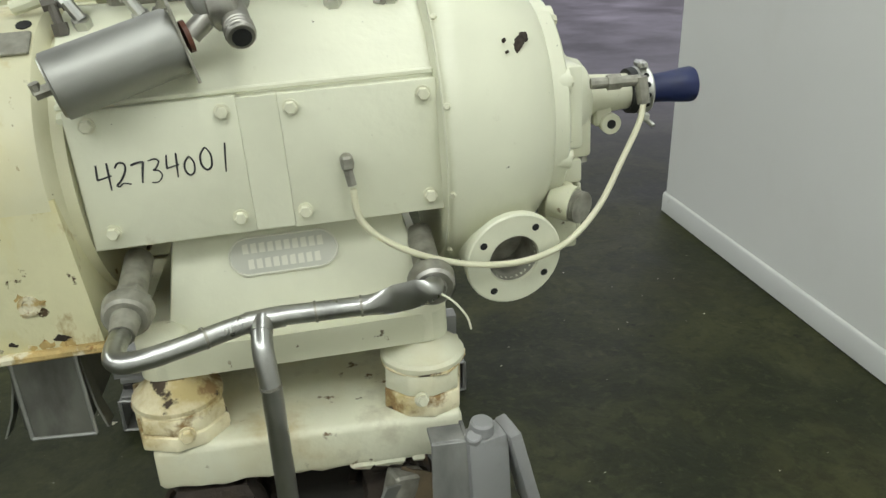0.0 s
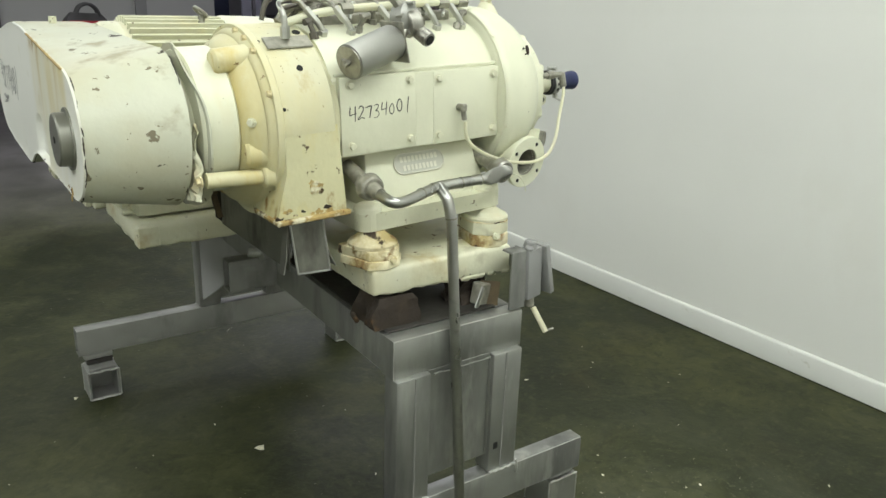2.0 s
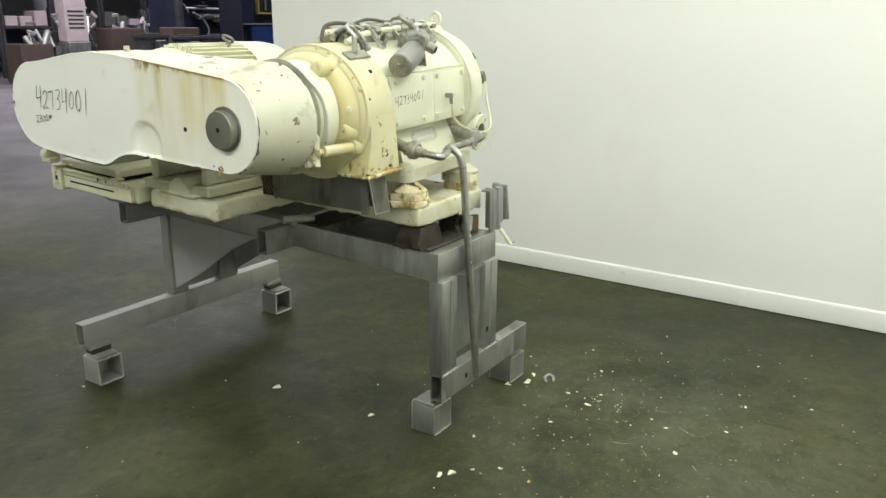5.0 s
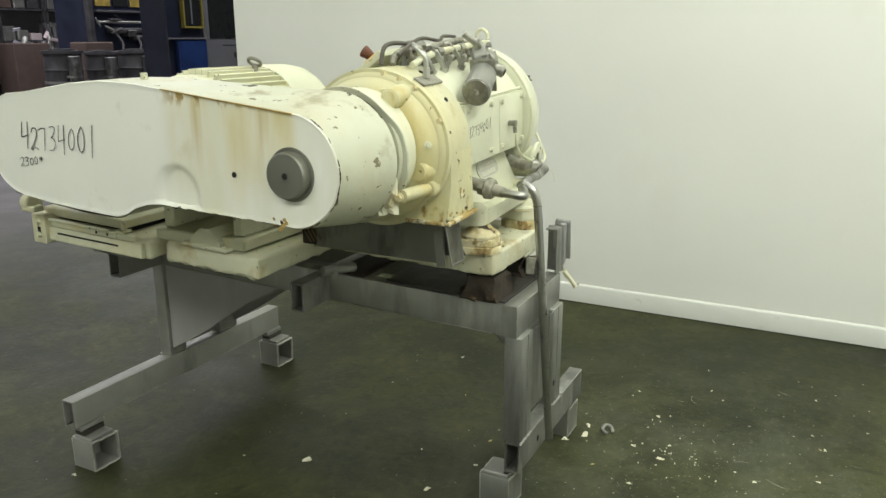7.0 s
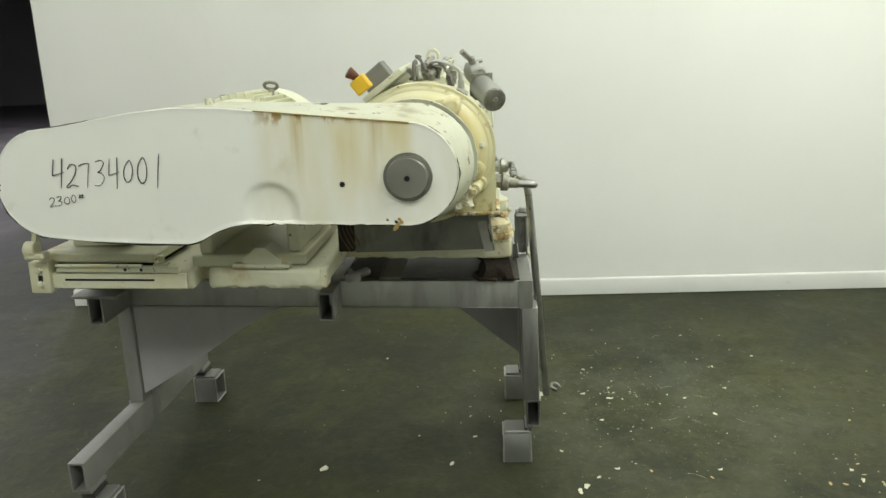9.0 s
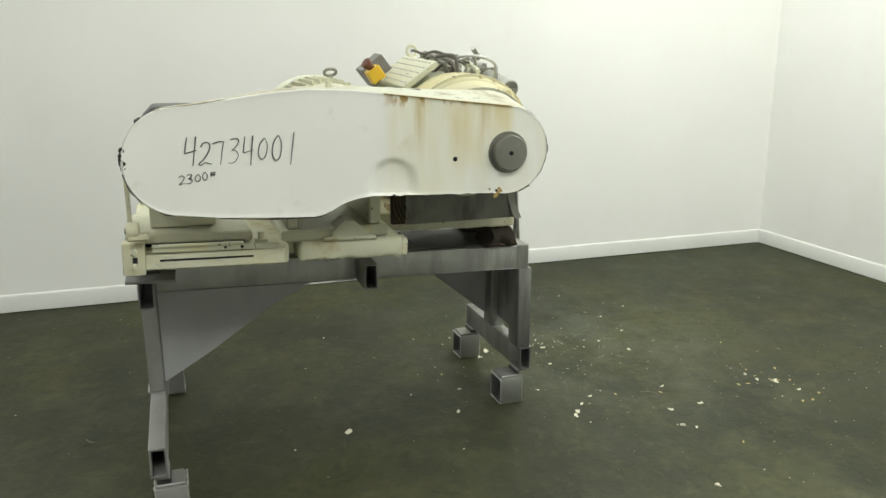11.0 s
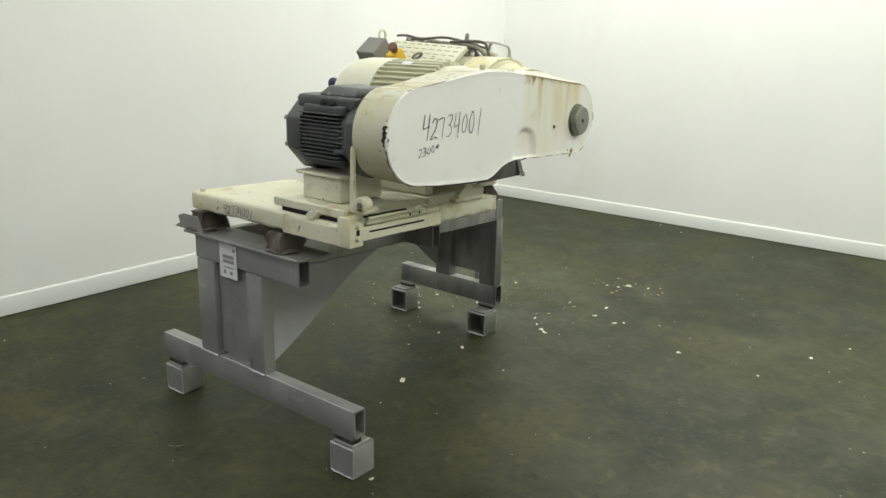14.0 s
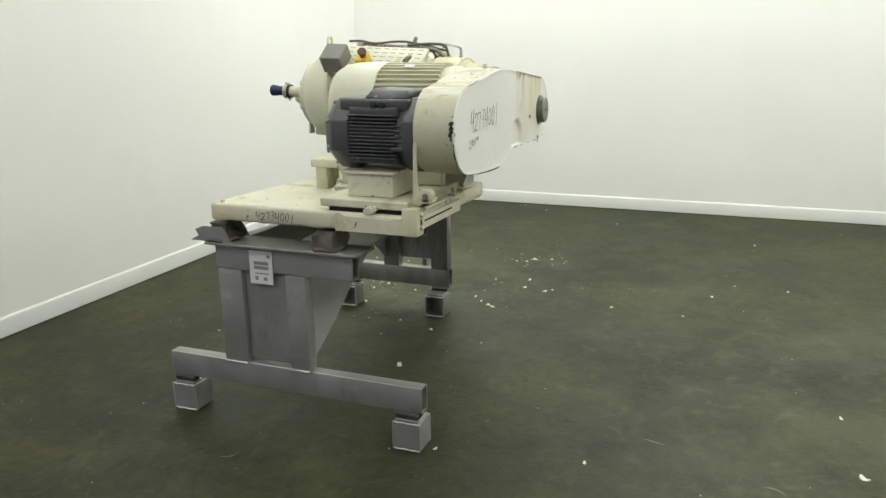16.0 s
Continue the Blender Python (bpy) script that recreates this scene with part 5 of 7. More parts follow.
# terminal box, alarm block and plug on the far side
jb = part("junction_box", moved(box(-0.055, 0.055, -0.055, 0.055, -0.045, 0.045, 0.004), Matrix.Translation((0.180, 0.205, 0.190)) @ Euler((radians(-38), 0, 0)).to_matrix().to_4x4()), GREYBOX, dec, "grey painted junction box")
part("box_arm", cyl((0.185, 0.16, 0.12), (0.185, 0.225, 0.18), 0.03, seg=14), CREAM, dec)
part("yellow_block", moved(box(-0.03, 0.03, -0.03, 0.03, -0.028, 0.028, 0.004), Matrix.Translation((0.012, 0.246, 0.184)) @ Euler((radians(-36), 0, 0)).to_matrix().to_4x4()), YELLOW, dec, "yellow plastic connector block")
part("plug", join(cyl((0.008, 0.258, 0.208), (-0.002, 0.290, 0.232), 0.014, 0.022, 14, 0.003), cyl((0.014, 0.24, 0.19), (0.008, 0.258, 0.208), 0.012, seg=10)), REDBROWN, dec, "brown plastic plug")
FRAME[0] = I4

# clear hose from the cover plate to the nose
single("drip_hose", tube([(0.092, 0.957, 1.205), (0.098, 0.955, 1.165), (0.125, 0.950, 1.135), (0.18, 0.940, 1.108), (0.25, 0.935, 1.090), (0.32, 0.940, 1.086), (0.388, 0.962, 1.098), (0.45, 1.003, 1.132), (0.503, 1.05, 1.188), (0.538, 1.078, 1.235), (0.548, 1.090, 1.266)], 0.0047, 12, 6), HOSE, "milky plastic hose sagging from plate to nose", "hose")

# sheet metal chute under the pedestal
ch = thing("discharge_chute", "dull grey sheet metal chute with flared lips", "chute", (-0.345, 1.18, 0.88))
part("side_sheet", box(-0.386, -0.383, 0.978, 1.42, 0.885, 1.012, 0), CHUTE, ch)
part("side_sheet", box(-0.300, -0.297, 0.978, 1.42, 0.885, 1.012, 0), CHUTE, ch)
FS = [(-0.383, 0.978, 1.010), (-0.300, 0.978, 1.012), (-0.289, 0.962, 0.876), (-0.372, 0.960, 0.880)]
part("front_sheet", rings([FS, [(x, y + 0.003, z) for x, y, z in FS]]), CHUTE, ch)
for p, q in ((0, 3), (3, 2), (2, 1)):
    part("folded_edge", tube([FS[p], [(a + b) / 2 for a, b in zip(FS[p], FS[q])], FS[q]], 0.0028, 6, 4), STEEL, ch)
for x0, x1, x2 in ((-0.384, -0.389, -0.408), (-0.299, -0.295, -0.274)):
    lip = [(x0, 0.984, 1.0), (x1, 0.982, 0.955), (0.6 * x1 + 0.4 * x2, 0.972, 0.915), (x2, 0.962, 0.884)]
    part("flared_lip", rings([[(x, y, z), (x, y + 0.028, z - 0.002), (x + 0.003, y + 0.028, z - 0.002), (x + 0.003, y, z)] for x, y, z in lip]), CHUTE, ch)
part("back_sheet", box(-0.383, -0.300, 1.417, 1.42, 0.885, 1.012, 0), CHUTE, ch)
part("hanger", box(-0.37, -0.33, 1.1, 1.25, 1.0122, 1.024, 0), CHUTE, ch)

part("end_bracket", box(-0.386, -0.372, 1.4215, 1.476, 0.888, 1.010, 0.003), RUST, ch, "greasy rust-brown bracket")
part("end_flange", box(-0.372, -0.318, 1.4215, 1.434, 0.888, 1.010, 0.003), RUST, ch)
for k in range(4):
    y = 1.426 + 0.012 * k
    part("hanging_wire", tube([(-0.389, y, 1.006), (-0.395, y + 0.006, 0.975), (-0.394, y - 0.010 + 0.004 * k, 0.94), (-0.389, y - 0.022, 0.908 - 0.004 * k)], 0.0022, 6, 4), TANRUST, ch)

# drain pipe with its tee
dp = thing("drain_pipe", "stainless drain pipe with a tee, one end crushed flat", "pipe", (-0.04, 0.78, 0.2))
part("cross_pipe", tube([(-0.205, 0.880, 1.071), (-0.208, 0.842, 1.068), (-0.204, 0.821, 1.065), (-0.184, 0.817, 1.063), (-0.14, 0.834, 1.064), (-0.07, 0.868, 1.068), (-0.03, 0.880, 1.070), (0.03, 0.882, 1.071), (0.095, 0.880, 1.0735)], 0.0130, 18, 6), PIPE_STEEL, dp)
fl_ = tube([(0.088, 0.880, 1.0733), (0.105, 0.879, 1.0745), (0.125, 0.878, 1.0765), (0.150, 0.876, 1.079), (0.172, 0.878, 1.082), (0.184, 0.892, 1.083), (0.186, 0.910, 1.080)], 0.0134, 18, 6)
for v in fl_.verts:
    k = max(0.0, 1 - abs(v.co.x - 0.142) / 0.045)
    k = min(1.0, 1.5 * k)
    v.co.y += (0.884 - v.co.y) * 0.86 * k * (1 if v.co.y < 0.880 else 0.3)
    v.co.z += (v.co.z - 1.078) * 0.55 * k
part("crushed_end", fl_, PIPE_STEEL, dp, "crushed flat pipe end")
part("down_pipe", tube([(-0.038, 0.878, 1.070), (-0.039, 0.856, 1.058), (-0.038, 0.839, 1.042), (-0.034, 0.829, 1.003), (-0.0318, 0.8254, 0.96), (-0.0229, 0.8002, 0.62), (-0.0115, 0.7695, 0.196)], 0.0136, 18, 6), PIPE_STEEL, dp)
part("tee_boss", join(cyl((-0.058, 0.877, 1.0672), (-0.010, 0.882, 1.0696), 0.0140, seg=18), cyl((-0.038, 0.874, 1.068), (-0.039, 0.859, 1.060), 0.0143, seg=18)), PIPE_STEEL, dp)
for p, q in (((-0.108, 0.8505, 1.0660), (-0.105, 0.8520, 1.0662)), ((0.028, 0.882, 1.0709), (0.031, 0.882, 1.0711)), ((0.086, 0.8803, 1.0732), (0.089, 0.8802, 1.0733)), ((-0.0340, 0.8292, 1.004), (-0.0338, 0.8289, 1.000))):
    part("weld_ring", cyl(p, q, 0.0143, seg=18), OLD_FITTING, dp)
for x, m in ((-0.205, OLD_FITTING), (0.186, FITTING)):
    un = part("pipe_union", join(cyl((x, 0.903, 1.076), (x, 0.930, 1.080), 0.030, 0.033, 24, 0.004), cyl((x, 0.930, 1.080), (x, 0.950, 1.083), 0.025, seg=6), cyl((x, 0.872 if x < 0 else 0.897, 1.070 if x < 0 else 1.0755), (x, 0.905, 1.076), 0.0155, 0.019, 18)), m, dp, "worn pipe union")
    part("pipe_stub", cyl((x, 0.945, 1.083), (x, 1.03, 1.105), 0.019, seg=16), OLD_FITTING, un)
single("wire_tie", tube([(0.186, 0.89, 1.078), (0.205, 0.87, 1.072), (0.222, 0.865, 1.05), (0.228, 0.866, 1.03)], 0.0015, 6, 5), CREAM_CLEAN, "thin white wire tie twisted round the pipe", "wire tie")

# rubber-metal mounts under the pan flange


def isolator(x, y, label):
    z = top_z(0.9) + 0.156 + 0.0305 * (y - 0.9)
    h = 0.9685 + 0.0437 * x - z                    # up to the underside of the pan flange
    ob = thing("vibration_mount", label, "machine mount", (x, y, z), "mounts under the centrifuge")
    tilt = pose(x, y, z, 0, 0, 17 if x < 0 else -12)
    b1, b2 = (0.25 * h, 0.53 * h) if x < 0 else (0.32 * h, 0.66 * h)
    nose = lambda r, k: [(r * 1.02, -r * 0.72), (r * 0.35, -r * 1.18), (-r * 0.35, -r * 1.18), (-r * 1.02, -r * 0.72), (-r * 1.02, r * k), (r * 1.02, r * k)]
    for za, zb, r, k, mm_ in ((0, b1, 0.058 if x < 0 else 0.053, 0.95, RUSTED), (b1 + 0.0005, b2, 0.054 if x < 0 else 0.051, 1.25, RUSTED if x < 0 else GRIMY)):
        bm = rings([[(px, py, za) for px, py in nose(r, k)], [(px, py, zb) for px, py in nose(r * 0.985, k)]])
        bmesh.ops.bevel(bm, geom=bm.edges[:], offset=0.003, segments=2, affect="EDGES", profile=0.5)
        part("bracket", moved(bm, tilt), mm_, ob)
    part("washer", lathe((x, y, z + b2 + 0.0005), (0, 0, 1), [(0, 0.03), (0, 0.0600), (0.003, 0.0615), (0.009, 0.0612), (0.014, 0.0570), (0.45 * (h - b2), 0.049), (0.68 * (h - b2), 0.039), (0.85 * (h - b2), 0.031), (h - b2 - 0.001, 0.027), (h - b2 - 0.0006, 0.006)], 32), RUSTED if x < 0 else GRIMY, ob)
    part("rust_ring", tube([(x + (0.0598 + 0.0015 * math.sin(5 * a + 9 * x)) * math.cos(a), y + (0.0598 + 0.0015 * math.sin(4 * a)) * math.sin(a), z + b2 + 0.001 + 0.0012 * math.sin(7 * a)) for a in [2 * math.pi * i / 28 for i in range(29)]], 0.0026, 6, 0), RUSTED, ob, "broken rust line under the disc")
    put("bolt", BOLT_RUSTY if x < 0 else BOLT, aim((x + 0.016, y - 0.065, z + 0.5 * b2) if x < 0 else (x - 0.012, y - 0.065, z + 0.5 * b2), (0.15, -1, 0.1)), ob)


isolator(-0.172, 0.962, "cream disc mount crusted with orange rust")
isolator(0.175, 0.962, "cream disc mount with cracked paint and rust")
isolator(-0.172, 1.36, "cream disc mount crusted with rust")
isolator(0.175, 1.36, "cream disc mount under the pan")

# ---------------------------------------------------------------- belt guard


def arc_pts(cy, cz, r, a0, a1, n):
    return [(cy + r * math.cos(radians(a0 + (a1 - a0) * i / n)), cz + r * math.sin(radians(a0 + (a1 - a0) * i / n))) for i in range(n + 1)]


front = arc_pts(1.192, 1.197, 0.143, 268, 92, 22) + [(1.40, 1.362), (1.587, 1.383), (1.70, 1.396), (1.83, 1.401), (1.95, 1.391), (2.06, 1.375), (2.15, 1.363)] + arc_pts(2.197, 1.203, 0.156, 75, -80, 22) + [(2.10, 1.034), (1.95, 1.024), (1.815, 1.018), (1.775, 1.030), (1.735, 1.052), (1.69, 1.066)] + [(1.64 - 0.0175 * i, 1.072 - 0.0006 * i + (0.0045 * noise.noise(Vector((3.1 * i, 0.7, 0))) if 2 < i < 22 else 0)) for i in range(24)]
back = arc_pts(1.191, 1.201, 0.178, 262, 96, 22) + [(1.40, 1.386), (1.587, 1.397), (1.70, 1.402), (1.83, 1.401), (1.95, 1.388), (2.06, 1.370), (2.15, 1.357)] + arc_pts(2.195, 1.203, 0.150, 75, -80, 22) + [(2.10, 1.034), (1.95, 1.024), (1.815, 1.018), (1.775, 1.028), (1.735, 1.040), (1.69, 1.045)] + [(1.64 - 0.0175 * i, 1.046 - 0.0009 * i) for i in range(24)]
gd = thing("belt_guard", "cream sheet steel belt guard with rust streaks and writing", "belt guard", (-0.7, 1.7, 1.02))
XF = -0.788
mid = lambda k: [(a[0] + (b[0] - a[0]) * k, a[1] + (b[1] - a[1]) * k) for a, b in zip(front, back)]
back_x = lambda y: -0.580 - 0.056 * (y - 1.0) / 1.35      # the back edge stands askew
lp = [[(XF + 0.004, y, z) for y, z in front]] + [[(XF + (back_x(y) - XF) * k, y, z) for y, z in mid(k)] for k in (0.12, 0.4, 0.7, 1.0)]
inner = [[(back_x(y), 1.7 + (y - 1.7) * 0.99, 1.2 + (z - 1.2) * 0.98) for y, z in back], [(XF + 0.012, 1.7 + (y - 1.7) * 0.99, 1.2 + (z - 1.2) * 0.98) for y, z in front]]
part("shell", rings(lp + inner, True, False), GUARD_SIDE, gd, "scuffed cream guard shell, colour darkened against strong top light", angle=28)
ins = [(1.7 + (y - 1.7) * 0.993, 1.21 + (z - 1.21) * 0.985) for y, z in front]
part("sheet_rim", rings([[(XF, y, z) for y, z in ins], [(XF + 0.006, y, z) for y, z in front]], True, False), GUARD_FRONT, gd)


def span(outline, y):
    """Lowest and highest z of an outline at y."""
    zs = []
    for (ya, za), (yb, zb) in zip(outline, outline[1:] + outline[:1]):
        if (ya - y) * (yb - y) <= 0 and ya != yb:
            zs.append(za + (zb - za) * (y - ya) / (yb - ya))
    return min(zs), max(zs)


def sheet_x(y, z):
    """A flat sheet that waves a little, with a half-round hollow at its lower edge."""
    r = math.hypot((y - 1.575) / 0.080, (z - 1.098) / 0.092) if z > 1.098 else abs(y - 1.575) / 0.080
    k = min(1.0, max(0.0, (1.0 - r) / 0.22))
    return XF + 0.013 * k * k * (3 - 2 * k) + 0.0016 * noise.noise(Vector((1, y * 3.1, z * 4.3))) + 0.0016


y_lo, y_hi = min(y for y, z in ins) + 0.0006, max(y for y, z in ins) - 0.0006
cols = []
for i in range(151):
    y = 0.5 * (y_lo + y_hi) - 0.5 * (y_hi - y_lo) * math.cos(math.pi * i / 150)
    za, zb = span(ins, y)
    cols.append([(sheet_x(y, za + (zb - za) * j / 44) if 0 < j < 44 else XF, y, za + (zb - za) * j / 44) for j in range(45)])
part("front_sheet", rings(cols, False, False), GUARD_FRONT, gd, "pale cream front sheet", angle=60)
plate = lathe((-0.550, 1.190, 1.203), (1, 0.0, 0.05), [(0, 0.145), (0, 0.168), (0, 0.186), (0.0035, 0.187), (0.0035, 0.168), (0.0035, 0.145)], 72, caps=False)
for v in plate.verts:                             # bent out of true, with a nibbled rim
    a = math.atan2(v.co.z - 1.203, v.co.y - 1.190)
    rim = max(0.0, math.hypot(v.co.y - 1.190, v.co.z - 1.203) - 0.15) / 0.036
    v.co.x += rim * (0.010 * math.sin(2 * a + 0.6) + 0.005 * math.sin(5 * a))
    wob = rim * 0.005 * noise.noise(Vector((6 * math.cos(a), 6 * math.sin(a), 1.5)))
    v.co += Vector((0, math.cos(a), math.sin(a))) * wob
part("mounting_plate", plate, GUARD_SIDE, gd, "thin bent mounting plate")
torn = moved(prism_x([(-0.030, -0.052), (0.020, -0.066), (0.034, -0.02), (0.026, 0.03), (0.030, 0.085), (0.012, 0.11), (0.002, 0.05), (-0.022, 0.0)], -0.002, 0.002), pose(-0.568, 1.040, 1.122, 10, 0, 4))
bmesh.ops.triangulate(torn, faces=torn.faces[:])
bmesh.ops.subdivide_edges(torn, edges=torn.edges[:], cuts=4, use_grid_fill=True)
for v in torn.verts:
    v.co += Vector((noise.noise(v.co * 40) * 0.020, noise.noise(v.co * 30 + Vector((9, 0, 0))) * 0.013, noise.noise(v.co * 30 + Vector((0, 9, 0))) * 0.013))
part("torn_flap", torn, GRIMY, gd, "bent torn flap of guard metal")
hb = part("shaft_hub", lathe((-0.783, 1.190, 1.190), (-1, 0, 0), [(0, 0.068), (0.0075, 0.067), (0.0075, 0.058), (0.029, 0.057), (0.032, 0.054), (0.032, 0.008), (0.026, 0.007), (0.026, 0.0)], 40), SHEET, gd, "bare grey steel hub with a centre hole")
part("centre_hole", lathe((-0.8155, 1.190, 1.190), (-1, 0, 0), [(0, 0.0075), (0.0008, 0.0075), (0.001, 0.0005)], 16), DARK, hb)
part("pin_hole", lathe((-0.7875, 1.371, 1.176), (-1, 0, 0), [(0, 0.0075), (0.0012, 0.0075), (0.0014, 0.0005)], 14), DARK, gd)
part("fold_lip", rings([[(XF - 0.0025, 1.18, 1.338), (XF - 0.0025, 1.60, 1.384), (XF - 0.0025, 1.60, 1.3815), (XF - 0.0025, 1.18, 1.3345)], [(XF + 0.002, 1.18, 1.338), (XF + 0.002, 1.60, 1.384), (XF + 0.002, 1.60, 1.3815), (XF + 0.002, 1.18, 1.3345)]]), RUST_STREAK, gd)
for k in range(9):                               # rust that has eaten through at the lower edge
    a, r = 2.4 * k, 0.003 + 0.004 * ((k * 7) % 5) / 4
    patch = lathe((XF + 0.0004, 1.228 + 0.013 * math.cos(a) * (k % 3), 1.068 + 0.009 * math.sin(a) * (k % 3)), (-1, 0, 0), [(0, r), (0.001, r * 0.9), (0.0012, 0.0)], 9)
    for v in patch.verts:
        v.co += Vector((0, noise.noise(v.co * 140), noise.noise(v.co * 140 + Vector((3, 3, 3))))) * r * 0.7
    part("rust_patch", patch, RUST_STREAK if k % 3 else RUST, gd)
writing("42734001", 0.080, 0.0405, facing((XF - 0.0016, 2.190, 1.230), (0, -1, 0.012), (0, 0, 1)), gd, FADED_INK, 0.0016, 5)
writing("2300#", 0.026, 0.0215, facing((XF - 0.0016, 2.206, 1.152), (0, -1, 0.10), (0, 0, 1)), gd, FADED_INK, 0.0013, 6)
for y, z, r in ((2.333, 1.262, 0.008), (2.345, 1.24, 0.011), (2.349, 1.225, 0.009), (2.347, 1.205, 0.013), (2.345, 1.19, 0.010), (2.343, 1.172, 0.006), (2.351, 1.215, 0.007)):
    part("paint_chip", lathe((-0.778, y, z), (-0.75, 0.66, 0), [(-0.004, r), (0.0052, r * 0.9), (0.0056, 0.0)], 6), RUST, gd)
rndw = random.Random(4)


def edge_wear_and_highlight(outline, i0, i1, x, share, parent):
    """Short dark runs where the paint has gone from a folded edge."""
    i = i0
    while i < i1:
        run = rndw.choice((1, 1, 2, 3))
        if rndw.random() < share:
            pts = []
            for k in range(i, min(i + run, len(outline) - 1) + 1):
                y, z = outline[k]
                pts.append((x + rndw.uniform(-0.001, 0.003), y + rndw.uniform(-0.0015, 0.0015), z + rndw.uniform(-0.0015, 0.0015)))
            if len(pts) > 1:
                top = rndw.uniform(0.0012, 0.0028)
                part("chipped_edge", tube(pts, 0.002, 6, 4, lambda t, top=top: 0.0006 + top * math.sin(math.pi * min(1, max(0, t))) * (0.7 + 0.3 * math.sin(23 * t))), RUST, parent)
        i += run


edge_wear_and_highlight(front, 2, 20, XF + 0.003, 0.75, gd)
edge_wear_and_highlight(front, 28, 50, XF + 0.003, 0.55, gd)
edge_wear_and_highlight(front, 50, len(front) - 1, XF + 0.003, 0.6, gd)
edge_wear_and_highlight(back, 4, 20, -0.586, 0.5, gd)
part("edge_stud", cyl((-0.70, 1.75, 1.400), (-0.70, 1.75, 1.418), 0.010, seg=12), CREAM, gd)

# ---------------------------------------------------------------- motors


def finned(cy, cz, x0, x1, r, fins, depth, arc0, arc1, thick=0.006):
    out = []
    for i in range(fins):
        a = radians(arc0 + (arc1 - arc0) * i / (fins - 1))
        b = box(x0, x1, -thick / 2, thick / 2, 0, depth, 0.001)
        out.append(moved(b, Matrix.Translation((0, cy + (r - 0.004) * math.cos(a), cz + (r - 0.004) * math.sin(a))) @ Euler((a - math.pi / 2, 0, 0)).to_matrix().to_4x4()))
    return out


mm = thing("main_motor", "large cream ribbed electric motor with an eyebolt", "electric motor", (-0.25, 1.72, 0.92))
part("body", lathe((0, 1.72, 1.248), (1, 0, 0), [(-0.60, 0.10), (-0.60, 0.155), (-0.52, 0.16), (-0.26, 0.16), (-0.255, 0.10)], 48), GRIMY, mm)
for b in finned(1.72, 1.248, -0.535, -0.262, 0.160, 19, 0.020, 15, 165):
    part("cooling_fin", b, CREAM, mm)
part("fan_cowl", lathe((0, 1.72, 1.248), (1, 0, 0), [(-0.262, 0.12), (-0.262, 0.174), (-0.25, 0.178), (-0.13, 0.176), (-0.08, 0.168), (-0.045, 0.148), (-0.025, 0.11), (-0.02, 0.05), (-0.02, 0.0)], 48), CREAM_CLEAN, mm, "smooth cream fan cowl")
part("front_shield", lathe((0, 1.72, 1.248), (1, 0, 0), [(-0.602, 0.10), (-0.602, 0.150), (-0.585, 0.160), (-0.55, 0.160), (-0.54, 0.155), (-0.54, 0.1)], 48), CREAM, mm)
part("foot", box(-0.56, -0.10, 1.56, 1.60, 0.9355, 1.16, 0.006), CREAM, mm)
part("foot", box(-0.56, -0.10, 1.84, 1.88, 0.9355, 1.16, 0.006), CREAM, mm)
part("foot_plate", box(-0.58, -0.08, 1.54, 1.90, 0.898, 0.935, 0.005), CREAM, mm)
part("side_ledge", slab(-0.36, 0.02, 1.78, 1.93, 0.998, 1.034, 0.006, 6), GRIMY, mm, "cream ledge plate beside the motor")
part("ledge_post", box(-0.045, 0.010, 1.80, 1.91, 0.899, 0.9975, 0.004), GRIMY, mm)
ring_pts = [(-0.327 - 0.015 * math.sin(a), 1.672 + 0.021 * math.cos(a), 1.437 + 0.012 * math.sin(a)) for a in [2 * math.pi * i / 16 for i in range(17)]]
part("eyebolt", join(tube(ring_pts, 0.0055, 8, 0), cyl((-0.327, 1.672, 1.405), (-0.325, 1.672, 1.426), 0.010, seg=12)), OLD_FITTING, mm, "dull steel eyebolt")
part("rating_plate", moved(box(-0.022, 0.022, -0.012, 0.012, 0, 0.002, 0), Matrix.Translation((-0.40, 1.815, 1.412)) @ Euler((radians(-30), 0, 0)).to_matrix().to_4x4()), PAPER, mm)

dm = thing("drive_motor", "dark grey ribbed electric motor with a terminal box", "electric motor", (-0.45, 2.2, 1.06))
CY, CZ = 2.205, 1.190
octo = lambda r: [(CY + r * math.cos(a), CZ + r * math.sin(a)) for a in [math.pi / 8 + math.pi / 4 * i for i in range(8)]]


def shell_of(loops):
    bm = rings(loops)
    bmesh.ops.bevel(bm, geom=[e for e in bm.edges if e.calc_face_angle(0) > 0.3], offset=0.006, segments=2, affect="EDGES", profile=0.5)
    return bm


part("body", lathe((0, CY, CZ), (1, 0, 0), [(-0.60, 0.06), (-0.60, 0.116), (-0.34, 0.116), (-0.34, 0.06)], 40), DARKMOTOR, dm)
part("fan_cowl", shell_of([[(-0.378, y, z) for y, z in octo(0.137)], [(-0.312, y, z) for y, z in octo(0.137)], [(-0.272, y, z) for y, z in octo(0.104)], [(-0.266, y, z) for y, z in octo(0.05)]]), DARKMOTOR, dm)
part("flange_shield", shell_of([[(-0.640, y, z) for y, z in octo(0.140)], [(-0.598, y, z) for y, z in octo(0.141)], [(-0.562, y, z) for y, z in octo(0.128)]]), DARKMOTOR, dm)
for s in (1, -1):
    for y0, z0 in ((0.092, 0.066), (0.092, -0.100)):
        part("side_rail", box(-0.564, -0.377, CY + s * y0 - 0.012, CY + s * y0 + 0.018, CZ + z0, CZ + z0 + 0.032, 0.006, 2), DARKMOTOR, dm)
